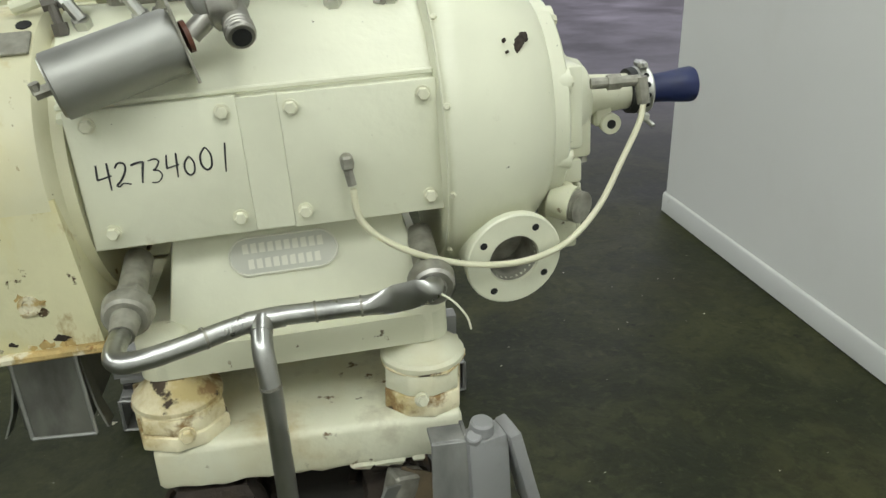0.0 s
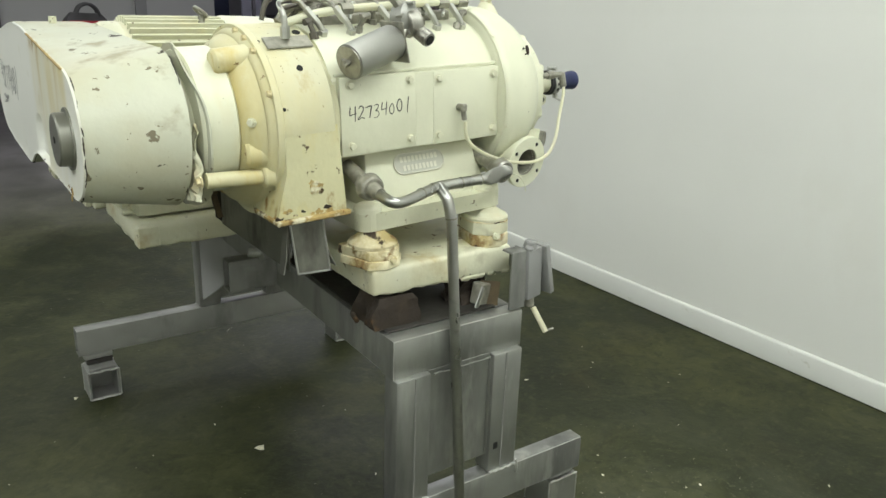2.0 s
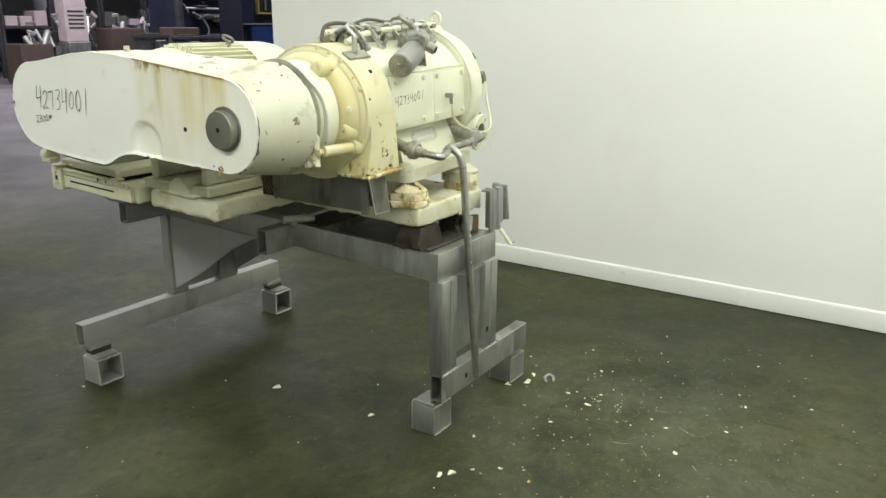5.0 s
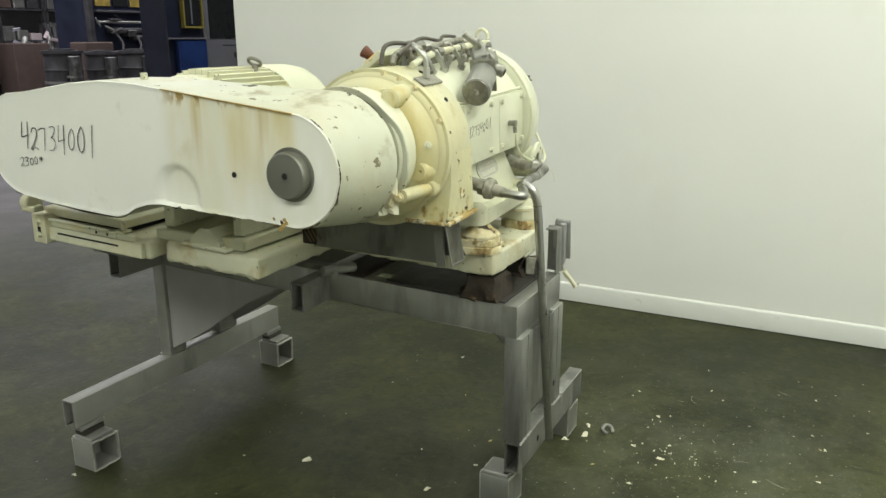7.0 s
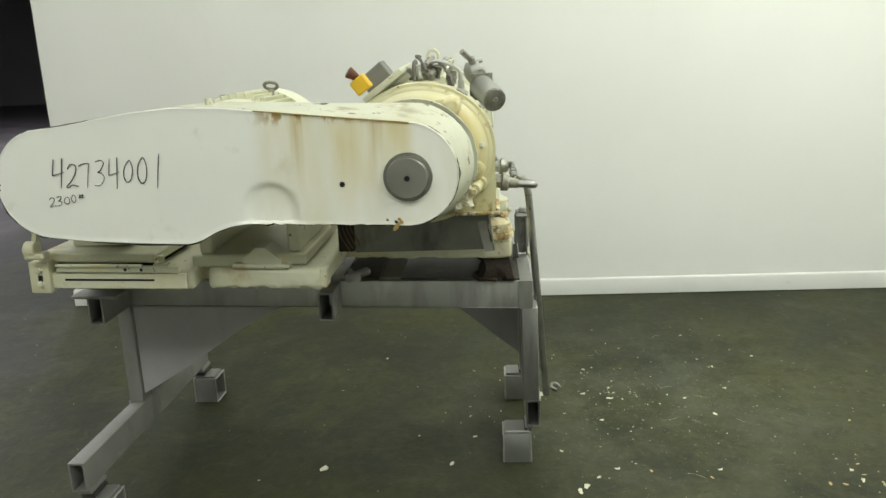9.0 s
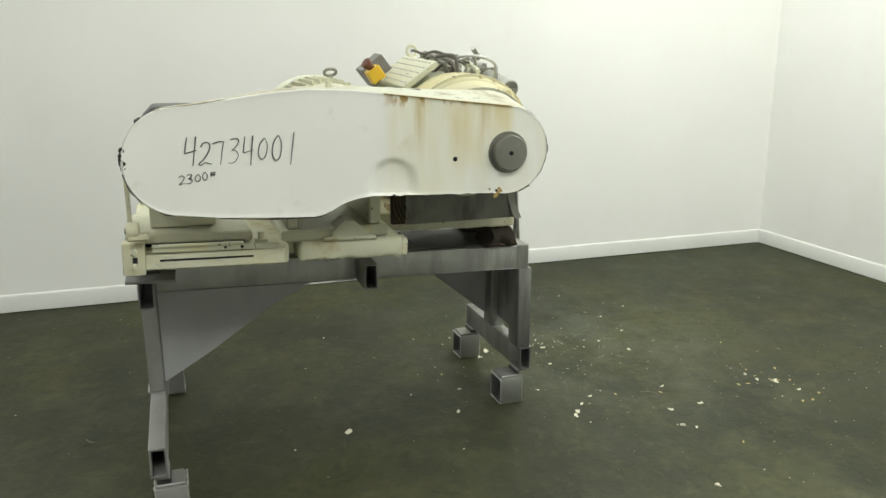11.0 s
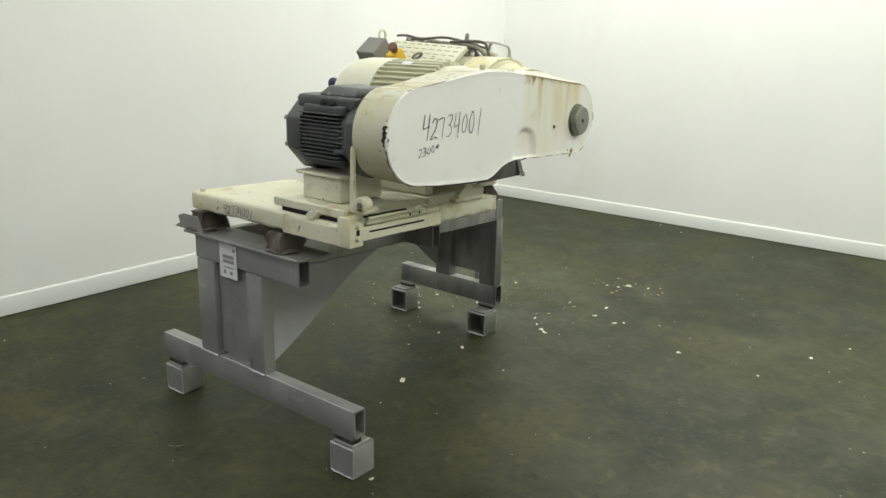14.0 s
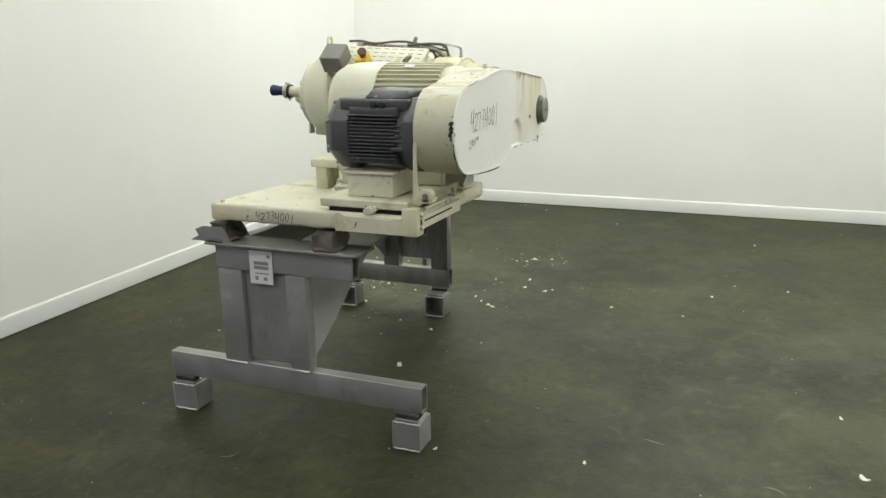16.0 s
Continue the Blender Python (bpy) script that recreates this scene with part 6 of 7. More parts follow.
for k in range(13):                              # level fins on both faces
    z = CZ - 0.078 + 0.0125 * k
    yb = CY + math.sqrt(max(0.0, 0.116 ** 2 - (z - CZ) ** 2)) - 0.006
    for ya, yc in ((yb, CY + 0.128), (CY - 0.128, 2 * CY - yb)):
        part("cooling_fin", box(-0.562, -0.379, ya, yc, z - 0.0021, z + 0.0021, 0.0009), DARKMOTOR, dm)
for k in range(4):                               # short lugs between the fins and the flange
    part("shield_lug", box(-0.585, -0.560, CY + 0.098, CY + 0.129, CZ - 0.02 + 0.018 * k, CZ - 0.013 + 0.018 * k, 0.002), DARKMOTOR, dm)
part("shield_lug", box(-0.592, -0.545, CY + 0.10, CY + 0.136, CZ - 0.050, CZ - 0.036, 0.004, 2), DARKMOTOR, dm)
tb = part("terminal_box", box(-0.600, -0.330, CY - 0.085, CY + 0.094, CZ + 0.082, CZ + 0.128, 0.012, 3), DARKMOTOR, dm)
lid = rings([[(-0.596, CY - 0.08, CZ + 0.1285), (-0.425, CY - 0.08, CZ + 0.1285), (-0.425, CY + 0.088, CZ + 0.1285), (-0.596, CY + 0.088, CZ + 0.1285)],
             [(-0.588, CY - 0.07, CZ + 0.156), (-0.452, CY - 0.07, CZ + 0.160), (-0.452, CY + 0.06, CZ + 0.160), (-0.588, CY + 0.06, CZ + 0.156)]])
bmesh.ops.bevel(lid, geom=lid.edges[:], offset=0.008, segments=2, affect="EDGES", profile=0.5)
part("box_lid", lid, DARKMOTOR, tb, "grey dusty terminal box lid")
for x in (-0.505, -0.472):
    part("cable_gland", join(cyl((x, CY + 0.090, CZ + 0.106), (x, CY + 0.106, CZ + 0.105), 0.013, seg=8), cyl((x, CY + 0.104, CZ + 0.105), (x, CY + 0.115, CZ + 0.105), 0.008, seg=10)), RUBBER, tb)
for y, z in octo(0.118):
    put("bolt", BOLT_STEEL, aim((-0.292, y * 0.985 + CY * 0.015, z * 0.985 + CZ * 0.015), (0.7, 0.7 * (y - CY) / 0.118, 0.7 * (z - CZ) / 0.118)), dm)
part("lifting_loop", tube([(-0.262, CY + 0.060 + 0.010 * math.cos(a), CZ - 0.055 + 0.016 * math.sin(a)) for a in [0.45 * i for i in range(15)]], 0.0035, 6, 2), OLD_FITTING, dm)

ms = thing("motor_pedestal", "cream motor block standing on its slide plate", "motor support", (-0.46, 2.2, 0.945))
part("block", box(-0.535, -0.350, 2.10, 2.300, 0.9655, 1.0495, 0.006, 2), GRIMY, ms)
part("top_flange", box(-0.545, -0.330, 2.08, 2.315, 1.050, 1.0605, 0.003), GRIMY, ms)
part("guard_bracket", prism_y([(-0.664, 0.9655), (-0.636, 0.9655), (-0.640, 1.165), (-0.644, 1.175), (-0.650, 1.165), (-0.651, 1.03), (-0.664, 1.00)], 2.345, 2.358), GRIMY, ms)
part("pivot_ear", join(cyl((-0.684, 2.325, 0.994), (-0.684, 2.362, 0.994), 0.025, seg=22, bev=0.004), box(-0.705, -0.664, 2.30, 2.362, 0.9655, 0.985, 0.004)), GRIMY, ms)
part("pivot_pin", cyl((-0.684, 2.362, 0.994), (-0.684, 2.367, 0.994), 0.010, seg=12), OLD_FITTING, ms)

# ---------------------------------------------------------------- chips of paint on the floor
random.seed(11)


def flake_mesh(r, seed):
    rnd = random.Random(seed)
    n = 8
    wide = rnd.uniform(0.4, 0.95)
    far_ = [rnd.uniform(0.35, 1.0) for _ in range(n)]
    pts = [(r * far_[i] * math.cos(2 * math.pi * i / n), r * wide * far_[i] * math.sin(2 * math.pi * i / n)) for i in range(n)]
    lo = [(x, y, 0.0) for x, y in pts]
    hi = [(x * 0.93, y * 0.93, 0.0015 + r * 0.38 * max(0, math.sin(3 * x / r + seed))) for x, y in pts]
    return finish(rings([lo, hi]), "paint_flake", FLAKE)


FLAKES = [flake_mesh(1.0, k) for k in range(12)]
SPOTS = [(-0.228, 1.631, 0.024), (-0.197, 1.142, 0.020), (-0.363, 0.652, 0.020), (-0.304, 0.603, 0.014), (-0.245, 0.529, 0.016), (-0.106, 0.720, 0.010), (0.417, 0.769, 0.024), (0.495, 0.775, 0.020),
         (0.351, 0.827, 0.020), (0.704, 0.542, 0.016), (0.423, 0.578, 0.015), (0.372, 0.463, 0.020), (0.156, 0.529, 0.011), (0.482, 0.452, 0.011), (0.360, 0.136, 0.010), (0.710, -0.078, 0.012),
         (0.841, -0.303, 0.012), (0.461, -0.065, 0.009), (0.197, 0.049, 0.014), (0.306, 0.258, 0.010), (1.150, -0.031, 0.009), (0.021, 1.059, 0.014), (-0.402, 0.679, 0.018), (0.892, 1.527, 0.012)]
SPOTS += [(-0.266, -0.304, 0.014), (-0.336, -0.313, 0.020), (-0.378, -0.381, 0.026), (-0.492, -0.415, 0.016), (-0.257, 0.159, 0.014), (-0.478, 0.263, 0.015), (-0.465, 0.103, 0.017), (-0.618, 0.304, 0.024),
          (-0.655, 0.260, 0.014), (-1.056, 0.464, 0.018), (-1.450, 0.485, 0.012), (-0.059, -2.024, 0.014), (0.175, -2.154, 0.010), (-0.758, -1.641, 0.010), (-1.586, 0.086, 0.014), (-1.240, 2.223, 0.015),
          (-2.156, 1.532, 0.016), (-2.185, 1.996, 0.022), (-2.018, -0.161, 0.014), (-1.831, -1.257, 0.016), (-1.711, -0.176, 0.012), (-0.684, 2.313, 0.016)]
for i in range(46):
    a, d = random.uniform(0, 6.28), abs(random.gauss(0, 0.34))
    SPOTS.append((0.42 + 1.3 * d * math.cos(a), 0.44 + d * math.sin(a), random.uniform(0.003, 0.008)))
for i in range(34):
    SPOTS.append((random.uniform(-2.6, 1.6), random.uniform(-1.9, 3.2), random.uniform(0.002, 0.006)))
SCUFF = mat("scraped_concrete", (0.30, 0.295, 0.23), 0.8, vary=0.3, scale=30)
CRUMB = mat("dusty_crumbs", (0.36, 0.35, 0.27), 0.8, vary=0.3, scale=9)
OCHRE = mat("ochre_paint_flakes", (0.46, 0.35, 0.15), 0.7, vary=0.3, scale=20)
OCHRE_FLAKE = finish(join(lathe((0, 0, 0), (0, 0, 1), [(0, 1.0), (0.10, 0.92), (0.12, 0.0)], 7)), "rust_flake", OCHRE)
for i in range(26):
    near = i < 17
    ob = new("rust_flake", OCHRE_FLAKE)
    x, y = (random.gauss(-0.42, 0.13), random.gauss(-0.38, 0.09)) if near else (random.uniform(-1.6, 0.9), random.uniform(-0.6, 1.4))
    r = random.uniform(0.004, 0.013)
    ob.matrix_basis = pose(x, y, 0.0004, 0, 0, random.uniform(0, 360)) @ Matrix.Diagonal((r, r * random.uniform(0.2, 0.6), r * 0.8, 1))
    tagged(ob, "small ochre flake of rusty paint on the floor", "rust flake", "rust flakes on the floor")
for i, (x, y, r) in enumerate(SPOTS):
    ob = new("paint_flake", FLAKES[i % 12])
    ob.matrix_basis = pose(x, y, 0.0005, 0, 0, random.uniform(0, 360)) @ Matrix.Diagonal((r, r, r * 1.2, 1))
    tagged(ob, "small chip of cream paint lying on the floor", "paint chip", "paint chips on the floor")
bm = bmesh.new()
for i in range(1750):
    if i < 470:
        a, d = random.uniform(0, 6.28), abs(random.gauss(0, 0.55))
        x, y = 0.4 + d * math.cos(a), 0.35 + d * math.sin(a)
    elif i < 1070:
        x, y = random.gauss(-0.1, 0.7), random.gauss(-0.25, 0.6)
    else:
        x, y = random.uniform(-4.5, 1.8), random.uniform(-2.1, 4.0)
    if x > EAST - 0.05 or y < SOUTH + 0.05:
        continue
    r = 0.0008 + 0.0040 * random.random() ** 5
    a = random.uniform(0, 6.28)
    vs = [bm.verts.new((x + r * random.uniform(0.4, 1.8) * math.cos(k * 1.57 + a), y + r * random.uniform(0.4, 1.8) * math.sin(k * 1.57 + a), 0.001)) for k in range(4)]
    tip = bm.verts.new((x, y, 0.001 + r * 0.5))
    for k in range(4):
        bm.faces.new((vs[k], vs[(k + 1) % 4], tip))
single("metal_curl", tube([(0.455, 0.690, 0.006), (0.475, 0.712, 0.012), (0.500, 0.706, 0.020), (0.500, 0.684, 0.016), (0.478, 0.672, 0.006)], 0.006, 8, 4), STEEL, "curled grey strip of metal lying on the floor", "scrap metal")
scrapes = bmesh.new()
for i in range(16):
    x, y, a = (random.gauss(0.55, 0.35), random.gauss(0.25, 0.3), random.uniform(0, 6.28)) if i < 10 else (random.uniform(-2.4, 0.2), random.uniform(-0.8, 2.6), random.uniform(0, 6.28))
    bend, size, last = random.uniform(-22, 22), random.uniform(0.02, 0.06), None
    for k in range(9):
        w = 0.0015 * math.sin(math.pi * (k + 0.4) / 9)
        nx, ny = -math.sin(a), math.cos(a)
        pair = (scrapes.verts.new((x + nx * w, y + ny * w, 0.0006)), scrapes.verts.new((x - nx * w, y - ny * w, 0.0006)))
        if last:
            scrapes.faces.new((last[0], last[1], pair[1], pair[0]))
        last = pair
        x, y, a = x + size / 5 * math.cos(a), y + size / 5 * math.sin(a), a + bend * size / 5
single("scuff_marks", scrapes, SCUFF, "thin pale curved scrapes in the floor", "scratch", kind="stuff")
single("paint_crumbs", bm, CRUMB, "scatter of tiny pale paint crumbs on the floor", "debris", kind="stuff")

# ---------------------------------------------------------------- the warehouse beyond
BLUE = mat("blue_machine_paint", (0.013, 0.040, 0.155), 0.45, vary=0.3, scale=3)
NAVY = mat("dark_navy_panel", (0.015, 0.019, 0.038), 0.4, vary=0.2, scale=4)
MACHGREY = mat("grey_machine_paint", (0.17, 0.175, 0.185), 0.5, vary=0.08, scale=3)
BLACKM = mat("sooty_black_metal", (0.045, 0.043, 0.046), 0.5, vary=0.4, scale=6, bump=0.3)
BROWN = mat("brown_cardboard", (0.085, 0.058, 0.048), 0.8, vary=0.15, scale=5)
GLASSY = mat("dark_window", (0.02, 0.022, 0.022), 0.12, vary=0.2)
RED = mat("red_canvas", (0.28, 0.02, 0.03), 0.75, vary=0.2, scale=20, bump=0.3)
LILAC = mat("pale_lilac_tank", (0.62, 0.62, 0.70), 0.35, metal=0.5, vary=0.1, scale=2)
PINK = mat("faded_pink_panel", (0.50, 0.42, 0.42), 0.6, vary=0.12, scale=4)
YFRAME = mat("yellow_trim_paint", (0.34, 0.28, 0.06), 0.5, vary=0.1)

OX, OY = 0.24, 0.26
FRAME[0] = Matrix.Translation((OX, OY, 0.17))
press = thing("blue_press", "blue machine housing with a yellow framed window", "machine", (7.0, 9.6, 0))
part("body", box(6.64, 7.4, 9.2, 9.75, -0.17, 2.6, 0.02), NAVY, press)
part("side_panel", box(6.78, 7.40, 9.12, 9.2, -0.12, 1.28, 0.01), BLUE, press)
part("ledge", box(6.66, 7.40, 9.10, 9.2, 1.285, 1.31, 0.004), MACHGREY, press)
win = part("window", box(6.98, 7.34, 9.15, 9.2, 1.50, 2.3, 0), GLASSY, press)
frame_bars = ((6.945, 7.37, 1.455, 1.485), (6.945, 6.972, 1.485, 2.35), (7.348, 7.372, 1.485, 2.35))
for x0, x1, z0, z1 in frame_bars:
    part("window_frame", box(x0, x1, 9.12, 9.2, z0, z1, 0.004), YFRAME, win)
part("wiper", box(7.12, 7.15, 9.14, 9.15, 1.52, 2.2, 0), MACHGREY, win)
cnc = thing("grey_cabinet", "tall grey machine cabinet with a dark window", "machine", (8.4, 9.6, 0))
part("body", box(7.5, 9.9, 9.25, 10.6, -0.17, 2.5, 0.03), MACHGREY, cnc)
part("window", box(7.62, 8.75, 9.235, 9.25, 1.30, 2.3, 0), GLASSY, cnc)
part("control_panel", box(8.85, 9.2, 9.22, 9.25, 1.35, 2.2, 0.006), MACHGREY, cnc)
for k in range(3):
    part("button", cyl((8.92 + 0.08 * k, 9.22, 1.46), (8.92 + 0.08 * k, 9.205, 1.46), 0.022, seg=12), BLACKM, cnc)
part("door_seam", box(7.9, 9.6, 9.243, 9.25, 1.18, 1.19, 0), BLACKM, cnc)
part("latch", box(8.18, 8.24, 9.235, 9.25, 0.98, 1.06, 0), BLACKM, cnc)
part("corner_post", box(7.44, 7.5, 9.2, 9.3, -0.17, 2.5, 0.01), STEEL, cnc)

FRAME[0] = I4
random.seed(21)


def clutter(name, label, category, x, y, w, h, material, parts):
    ob = thing(name, label, category, (x, y, 0))
    part("body", box(x - w / 2, x + w / 2, y - w / 2, y + w / 2, 0, h, 0.02), material, ob)
    for k in range(parts):
        px, pz = x + random.uniform(-0.45, 0.45) * w, h * random.uniform(0.3, 1.0)
        if k % 5 == 4:
            # small pale pieces that paint in white glints over the machine
            part("glint_bit", moved(box(-0.10, 0.10, -0.02, 0.02, -0.04, 0.04, 0.006), pose(px, y - w / 2 - 0.16, h + random.uniform(0, 0.7), random.uniform(-40, 40), random.uniform(-60, 60), 0)), random.choice((LILAC, STAINLESS, PINK)), ob)
        elif k % 2:
            part("fitting", cyl((px, y - w / 2 - 0.12, pz), (px + random.uniform(-0.3, 0.3), y - w / 2 + 0.05, h + random.uniform(0.1, 0.5)), random.uniform(0.03, 0.09), seg=12), random.choice((STEEL, BLACKM, STAINLESS)), ob)
        else:
            part("fitting", box(px - 0.1, px + 0.15, y - w / 2 - 0.1, y - w / 2 + 0.02, pz - 0.15, pz + 0.1, 0.01), random.choice((STEEL, BLACKM, MACHGREY)), ob)
    return ob


for i in range(7):
    x = 9.0 + 1.15 * i
    clutter("process_machine", "dark steel machine crowded with pipes and fittings", "machine", x, 19.4 + 0.5 * (i % 2), 1.1, (0.95, 1.25, 1.0, 1.4, 1.1, 1.3, 1.0)[i], BLACKM, 26)
for i in range(6):
    x = 8.4 + 1.5 * i
    rack = thing("storage_rack", "dark steel rack stacked with equipment", "rack", (x, 21.5, 0))
    for s in (-0.7, 0.7):
        part("upright", box(x + s - 0.04, x + s + 0.04, 21.2, 21.3, 0, 3.2, 0), BLACKM, rack)
    for z in (1.3, 2.2, 3.0):
        part("shelf", box(x - 0.7, x + 0.7, 21.2, 22.0, z, z + 0.06, 0), BLACKM, rack)
        for k in range(3):
            part("stored_item", box(x - 0.6 + 0.42 * k, x - 0.25 + 0.42 * k, 21.25, 21.8, z + 0.061, z + 0.06 + random.uniform(0.2, 0.6), 0.02), random.choice((BLACKM, BROWN, MACHGREY, STEEL, PINK)), rack)
for i, (x, y, h) in enumerate(((12.2, 17.6, 0.85), (13.0, 17.8, 0.9), (8.55, 18.9, 0.95))):
    single("carton", box(x - 0.42, x + 0.42, y - 0.35, y + 0.35, 0, h, 0.01), BROWN, "plain brown cardboard carton standing on the floor", "box", "cartons")
SMEARED_STEEL = mat("smeared_steel", (0.16, 0.16, 0.155), 0.35, metal=0.8, vary=0.5, scale=9, bump=0.2)
AMBER = mat("amber_window", (0.34, 0.25, 0.06), 0.4, vary=0.3, scale=6)
big = thing("dark_press", "wide dark navy press with steel bars and amber windows", "machine", (11.2, 15.2, 0))
part("body", box(9.8, 13.4, 14.85, 15.8, 0, 3.0, 0.02), NAVY, big)
part("column", box(9.80, 9.94, 14.7, 14.84, 0, 3.0, 0.02), BLACKM, big)
part("steel_bar", cyl((10.0, 14.70, 1.80), (12.2, 14.70, 1.80), 0.028, seg=12), STAINLESS, big)
part("rail", box(10.0, 12.4, 14.68, 14.84, 2.0, 2.05, 0.01), BLACKM, big)
part("ram", box(10.3, 12.2, 14.66, 14.84, 1.55, 1.68, 0.03), BLACKM, big)
part("ram", box(10.9, 11.6, 14.62, 14.84, 1.40, 1.52, 0.04), BLACKM, big)
rw = random.Random(8)
for k in range(26):                               # valves, blocks and lines along the press
    x, z = rw.uniform(10.0, 12.6), rw.uniform(0.7, 1.9)
    if k % 3:
        part("valve_block", box(x, x + rw.uniform(0.06, 0.28), 14.6, 14.84, z, z + rw.uniform(0.05, 0.16), 0.012), rw.choice((BLACKM, BLACKM, STEEL_DARK, NAVY, SMEARED_STEEL)), big)
    else:
        part("line", cyl((x, 14.62, z), (x + rw.uniform(-0.3, 0.6), 14.62, z + rw.uniform(-0.25, 0.25)), rw.uniform(0.012, 0.03), seg=8), rw.choice((SMEARED_STEEL, BLACKM, STEEL_DARK)), big)
for k in range(5):
    part("window", box(10.1 + 0.48 * k, 10.5 + 0.48 * k, 14.82, 14.85, 2.14, 2.6, 0), (AMBER, GLASSY)[k % 2], big)
for k in range(4):
    part("hose", tube([(10.4 + 0.5 * k, 14.7, 1.62), (10.5 + 0.5 * k, 14.55, 1.35), (10.4 + 0.5 * k, 14.5, 1.1), (10.6 + 0.5 * k, 14.7, 0.9)], 0.03, 8, 4), BLACKM, big)
for i, (x, y, r, h) in enumerate(((8.10, 13.5, 0.34, 1.24), (8.98, 13.5, 0.30, 1.20), (9.87, 13.5, 0.36, 1.21), (10.58, 13.6, 0.24, 1.22))):
    dr = thing("steel_drum", "dark steel vessel with bands and an upright painted-in highlight", "drum", (x, y, 0), "vessels by the press")
    part("body", lathe((x, y, 0), (0, 0, 1), [(0, r), (0.34 * h, r), (0.35 * h, r + 0.015), (0.37 * h, r), (0.70 * h, r), (0.71 * h, r + 0.02), (0.74 * h, r), (0.95 * h, r), (0.955 * h, r + 0.04), (h, r + 0.04), (h, r * 0.8)], 24), BLACKM, dr)
    part("lid", lathe((x, y, h), (0, 0, 1), [(0, r * 0.7), (0.03, r * 0.7), (0.035, 0.0)], 20), BLACKM, dr)
    # upright paler cylinder in place of the highlight on the vessel
    part("highlight_bar", cyl((x - 0.10, y - r - 0.10, 0.3), (x - 0.10, y - r - 0.10, h - 0.10), 0.11, seg=14, bev=0.01), SMEARED_STEEL, dr)
    part("flange", cyl((x - 0.10, y - r - 0.07, h - 0.5), (x - 0.10, y - r - 0.07, h - 0.46), 0.14, seg=14), STEEL, dr)
    part("hoop", lathe((x, y, 0.5 * h), (0, 0, 1), [(0, r - 0.01), (0, r + 0.02), (0.05, r + 0.02), (0.05, r - 0.01)], 24, caps=False), STEEL, dr)
single("carton", box(10.30, 11.30, 18.05, 18.75, 0, 1.33, 0.02), BROWN, "large brown carton standing among the machines", "box", "cartons")
single("carton", box(9.15, 9.85, 14.1, 14.6, 0, 1.38, 0.02), BROWN, "brown carton standing behind the dark vessels", "box", "cartons")
FRAME[0] = Matrix.Translation((-1.42, 0, 0))
pmp = thing("control_stand", "faded pink and grey control stand with a label", "machine", (11.0, 18.6, 0))
part("leg", box(10.72, 10.82, 18.4, 18.8, 0, 0.55, 0.01), MACHGREY, pmp)
part("leg", box(11.18, 11.28, 18.4, 18.8, 0, 0.55, 0.01), MACHGREY, pmp)
part("lower_body", box(10.70, 11.30, 18.35, 18.85, 0.55, 1.0, 0.02), STEEL, pmp)
part("panel", box(10.70, 11.30, 18.4, 18.8, 1.0, 2.1, 0.02), PINK, pmp)
for k in range(5):
    part("print_bar", box(10.78, 11.2, 18.39, 18.4, 1.32 + 0.1 * k, 1.36 + 0.1 * k, 0), BLACKM, pmp)
FRAME[0] = I4
cart = thing("hamper_cart", "navy fabric hamper cart on castors", "cart", (10.75, 24.3, 0))
part("bag", box(10.35, 11.25, 24.0, 24.6, 0.28, 1.35, 0.05), NAVY, cart)
part("frame", join(box(10.33, 11.27, 23.97, 24.63, 0.16, 0.20, 0.01), box(10.33, 11.27, 23.97, 24.0, 0.24, 0.28, 0.01)), STEEL, cart)
for x in (10.4, 11.2):
    for y in (24.02, 24.58):
        part("castor", cyl((x - 0.02, y, 0.08), (x + 0.02, y, 0.08), 0.08, seg=14), RUBBER, cart)
        part("castor_stem", cyl((x, y, 0.1), (x, y, 0.18), 0.02, seg=8), STEEL, cart)
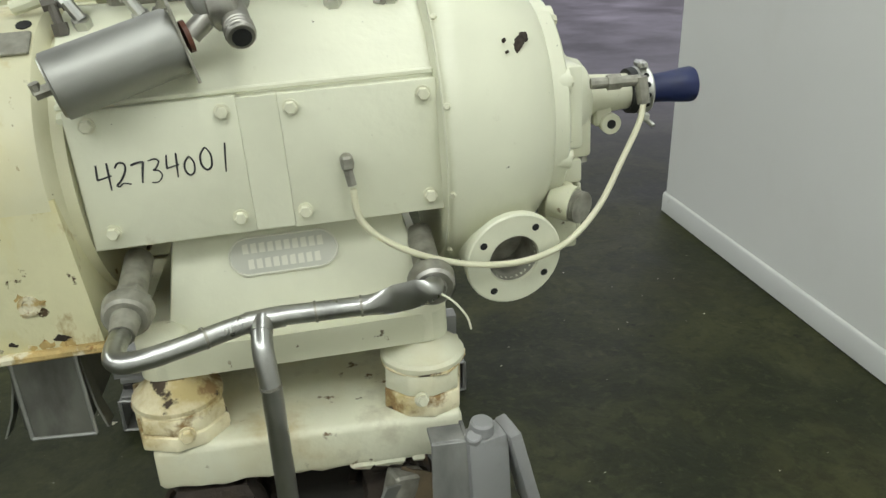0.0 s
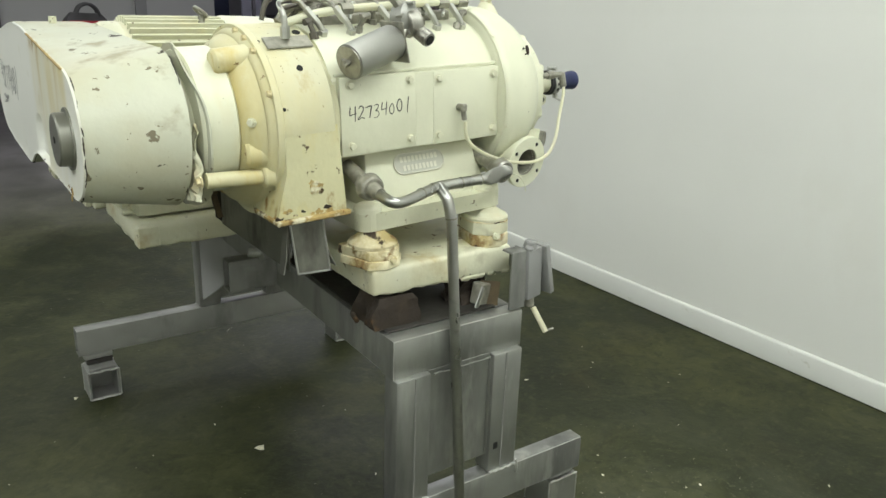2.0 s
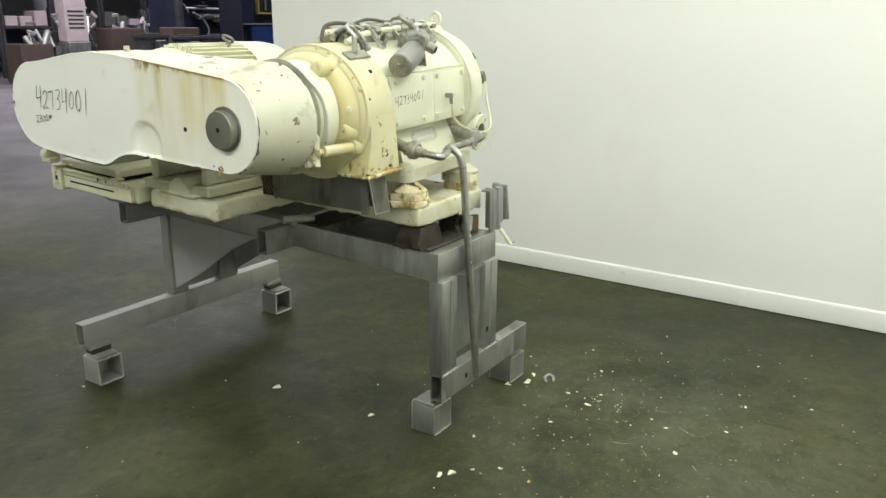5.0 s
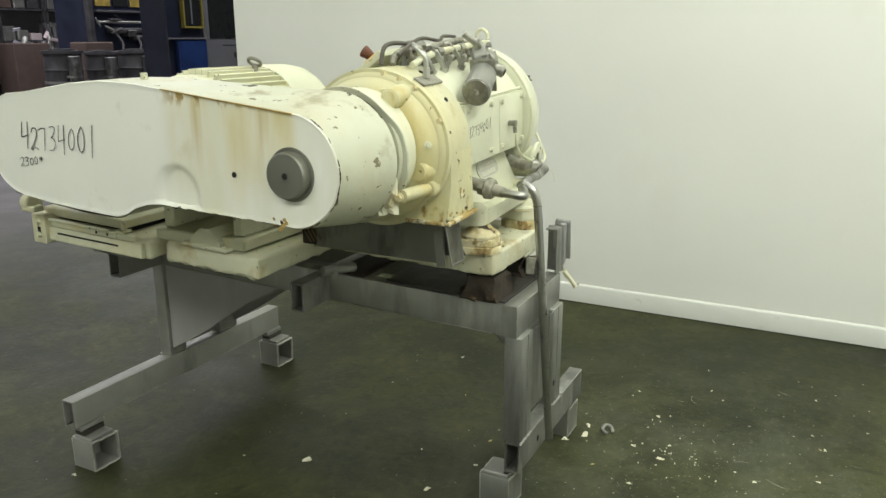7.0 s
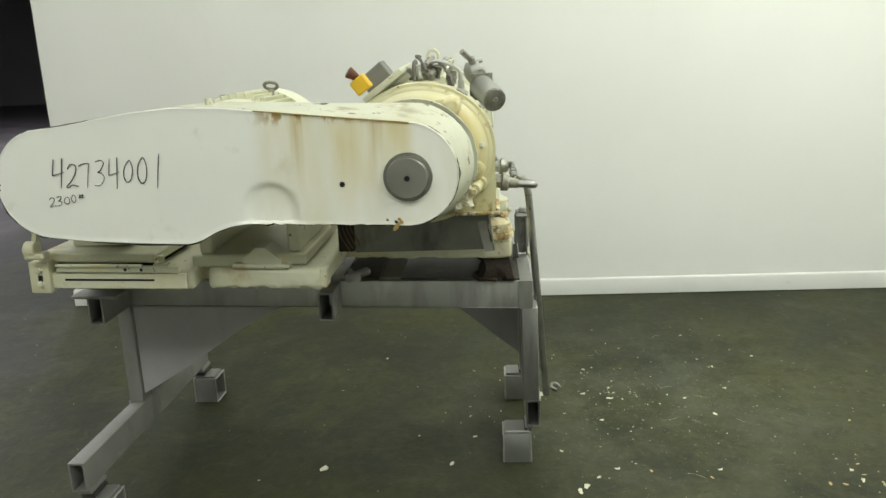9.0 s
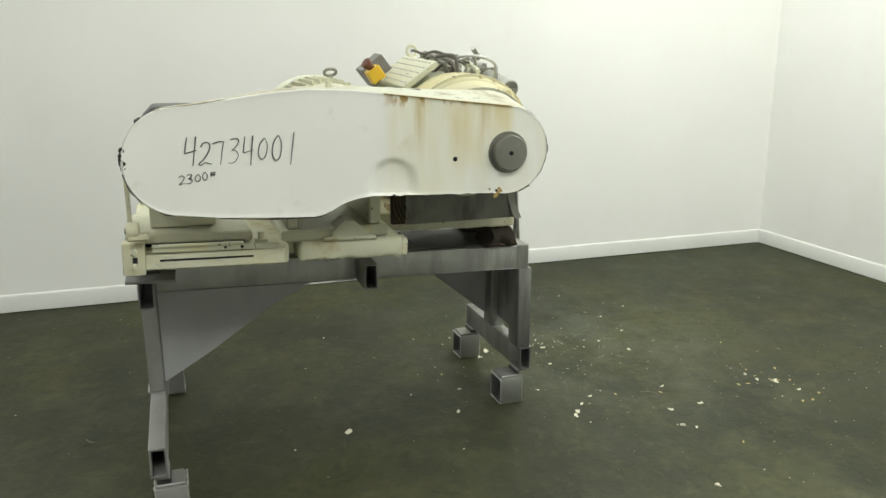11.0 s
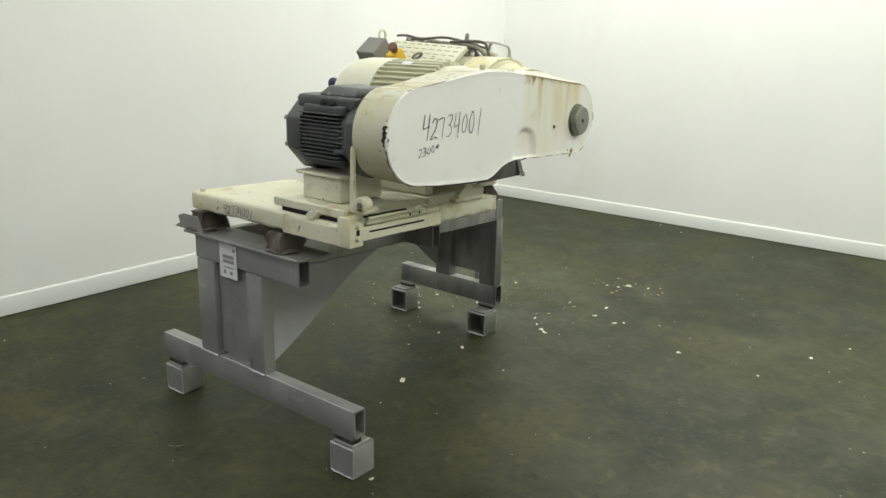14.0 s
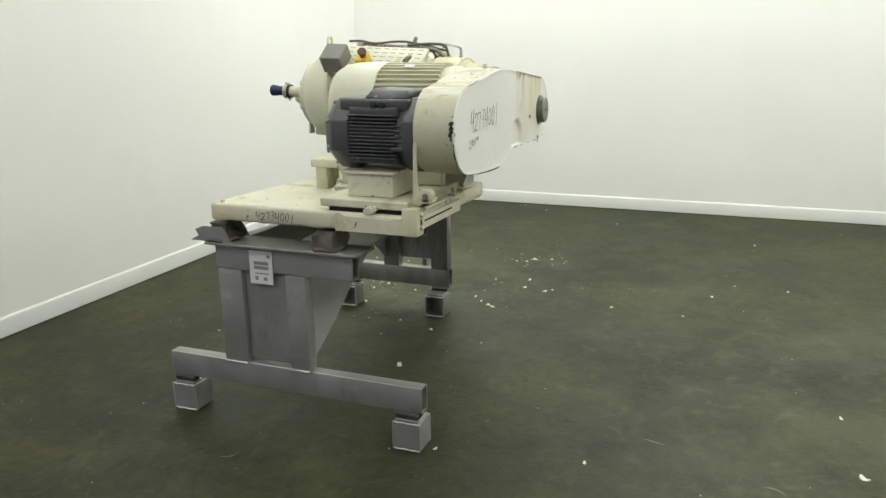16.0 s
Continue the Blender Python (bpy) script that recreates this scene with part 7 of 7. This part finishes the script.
tk = thing("steel_tank", "pale shiny upright steel tank", "tank", (12.7, 24.6, 0))
part("shell", lathe((12.7, 24.6, 0.05), (0, 0, 1), [(0, 0.55), (2.6, 0.55), (2.8, 0.4)], 32), LILAC, tk)
part("skid", box(12.1, 13.3, 24.0, 25.2, 0, 0.05, 0), BLACKM, tk)
single("carton", box(11.5, 11.95, 24.2, 24.9, 0, 1.5, 0.01), BROWN, "tall brown carton beside the tank", "box", "cartons")
single("white_panel", box(9.2, 9.9, 26.0, 26.1, 0, 2.2, 0.01), LILAC, "pale sheet panel leaning upright in the distance", "panel")
for i in range(6):
    single("crate", box(2.9 + 1.0 * i, 3.6 + 1.0 * i, 25.0 + 0.3 * (i % 3), 25.9, 0, 1.2 + 0.35 * (i % 3), 0.02), (LILAC, NAVY, PINK, BROWN, LILAC, NAVY)[i], "large distant crate in the warehouse", "crate", "distant crates")

# bench with a tool bag against the grey partition
bench = thing("bench", "low dark work bench against the partition", "bench", (0.5, 8.0, 0))
part("top", box(-0.6, 1.5, 7.6, 8.25, 0.87, 0.93, 0.005), BLACKM, bench)
for x in (-0.5, 1.4):
    for y in (7.68, 8.17):
        part("leg", box(x - 0.03, x + 0.03, y - 0.03, y + 0.03, 0, 0.87, 0.003), BLACKM, bench)
bag = thing("tool_bag", "red canvas tool bag with black handles on the bench", "bag", (0.59, 7.85, 0.93))
FRAME[0] = Matrix.Translation((-0.24, 0, 0.071))
bm = slab(0.63, 1.03, 7.72, 7.98, 0.861, 1.06, 0.04, 4)
part("body", bm, RED, bag)
part("top_flap", rings([[(0.64, 7.74, 1.05), (1.02, 7.74, 1.05), (1.02, 7.96, 1.05), (0.64, 7.96, 1.05)], [(0.70, 7.82, 1.13), (0.97, 7.82, 1.12), (0.97, 7.88, 1.12), (0.70, 7.88, 1.13)]]), BLACKM, bag)
for y in (7.80, 7.90):
    part("handle", tube([(0.74, y, 1.10), (0.78, y, 1.18), (0.86, y, 1.21), (0.93, y, 1.17), (0.96, y, 1.09)], 0.014, 8), BLACKM, bag)
FRAME[0] = I4
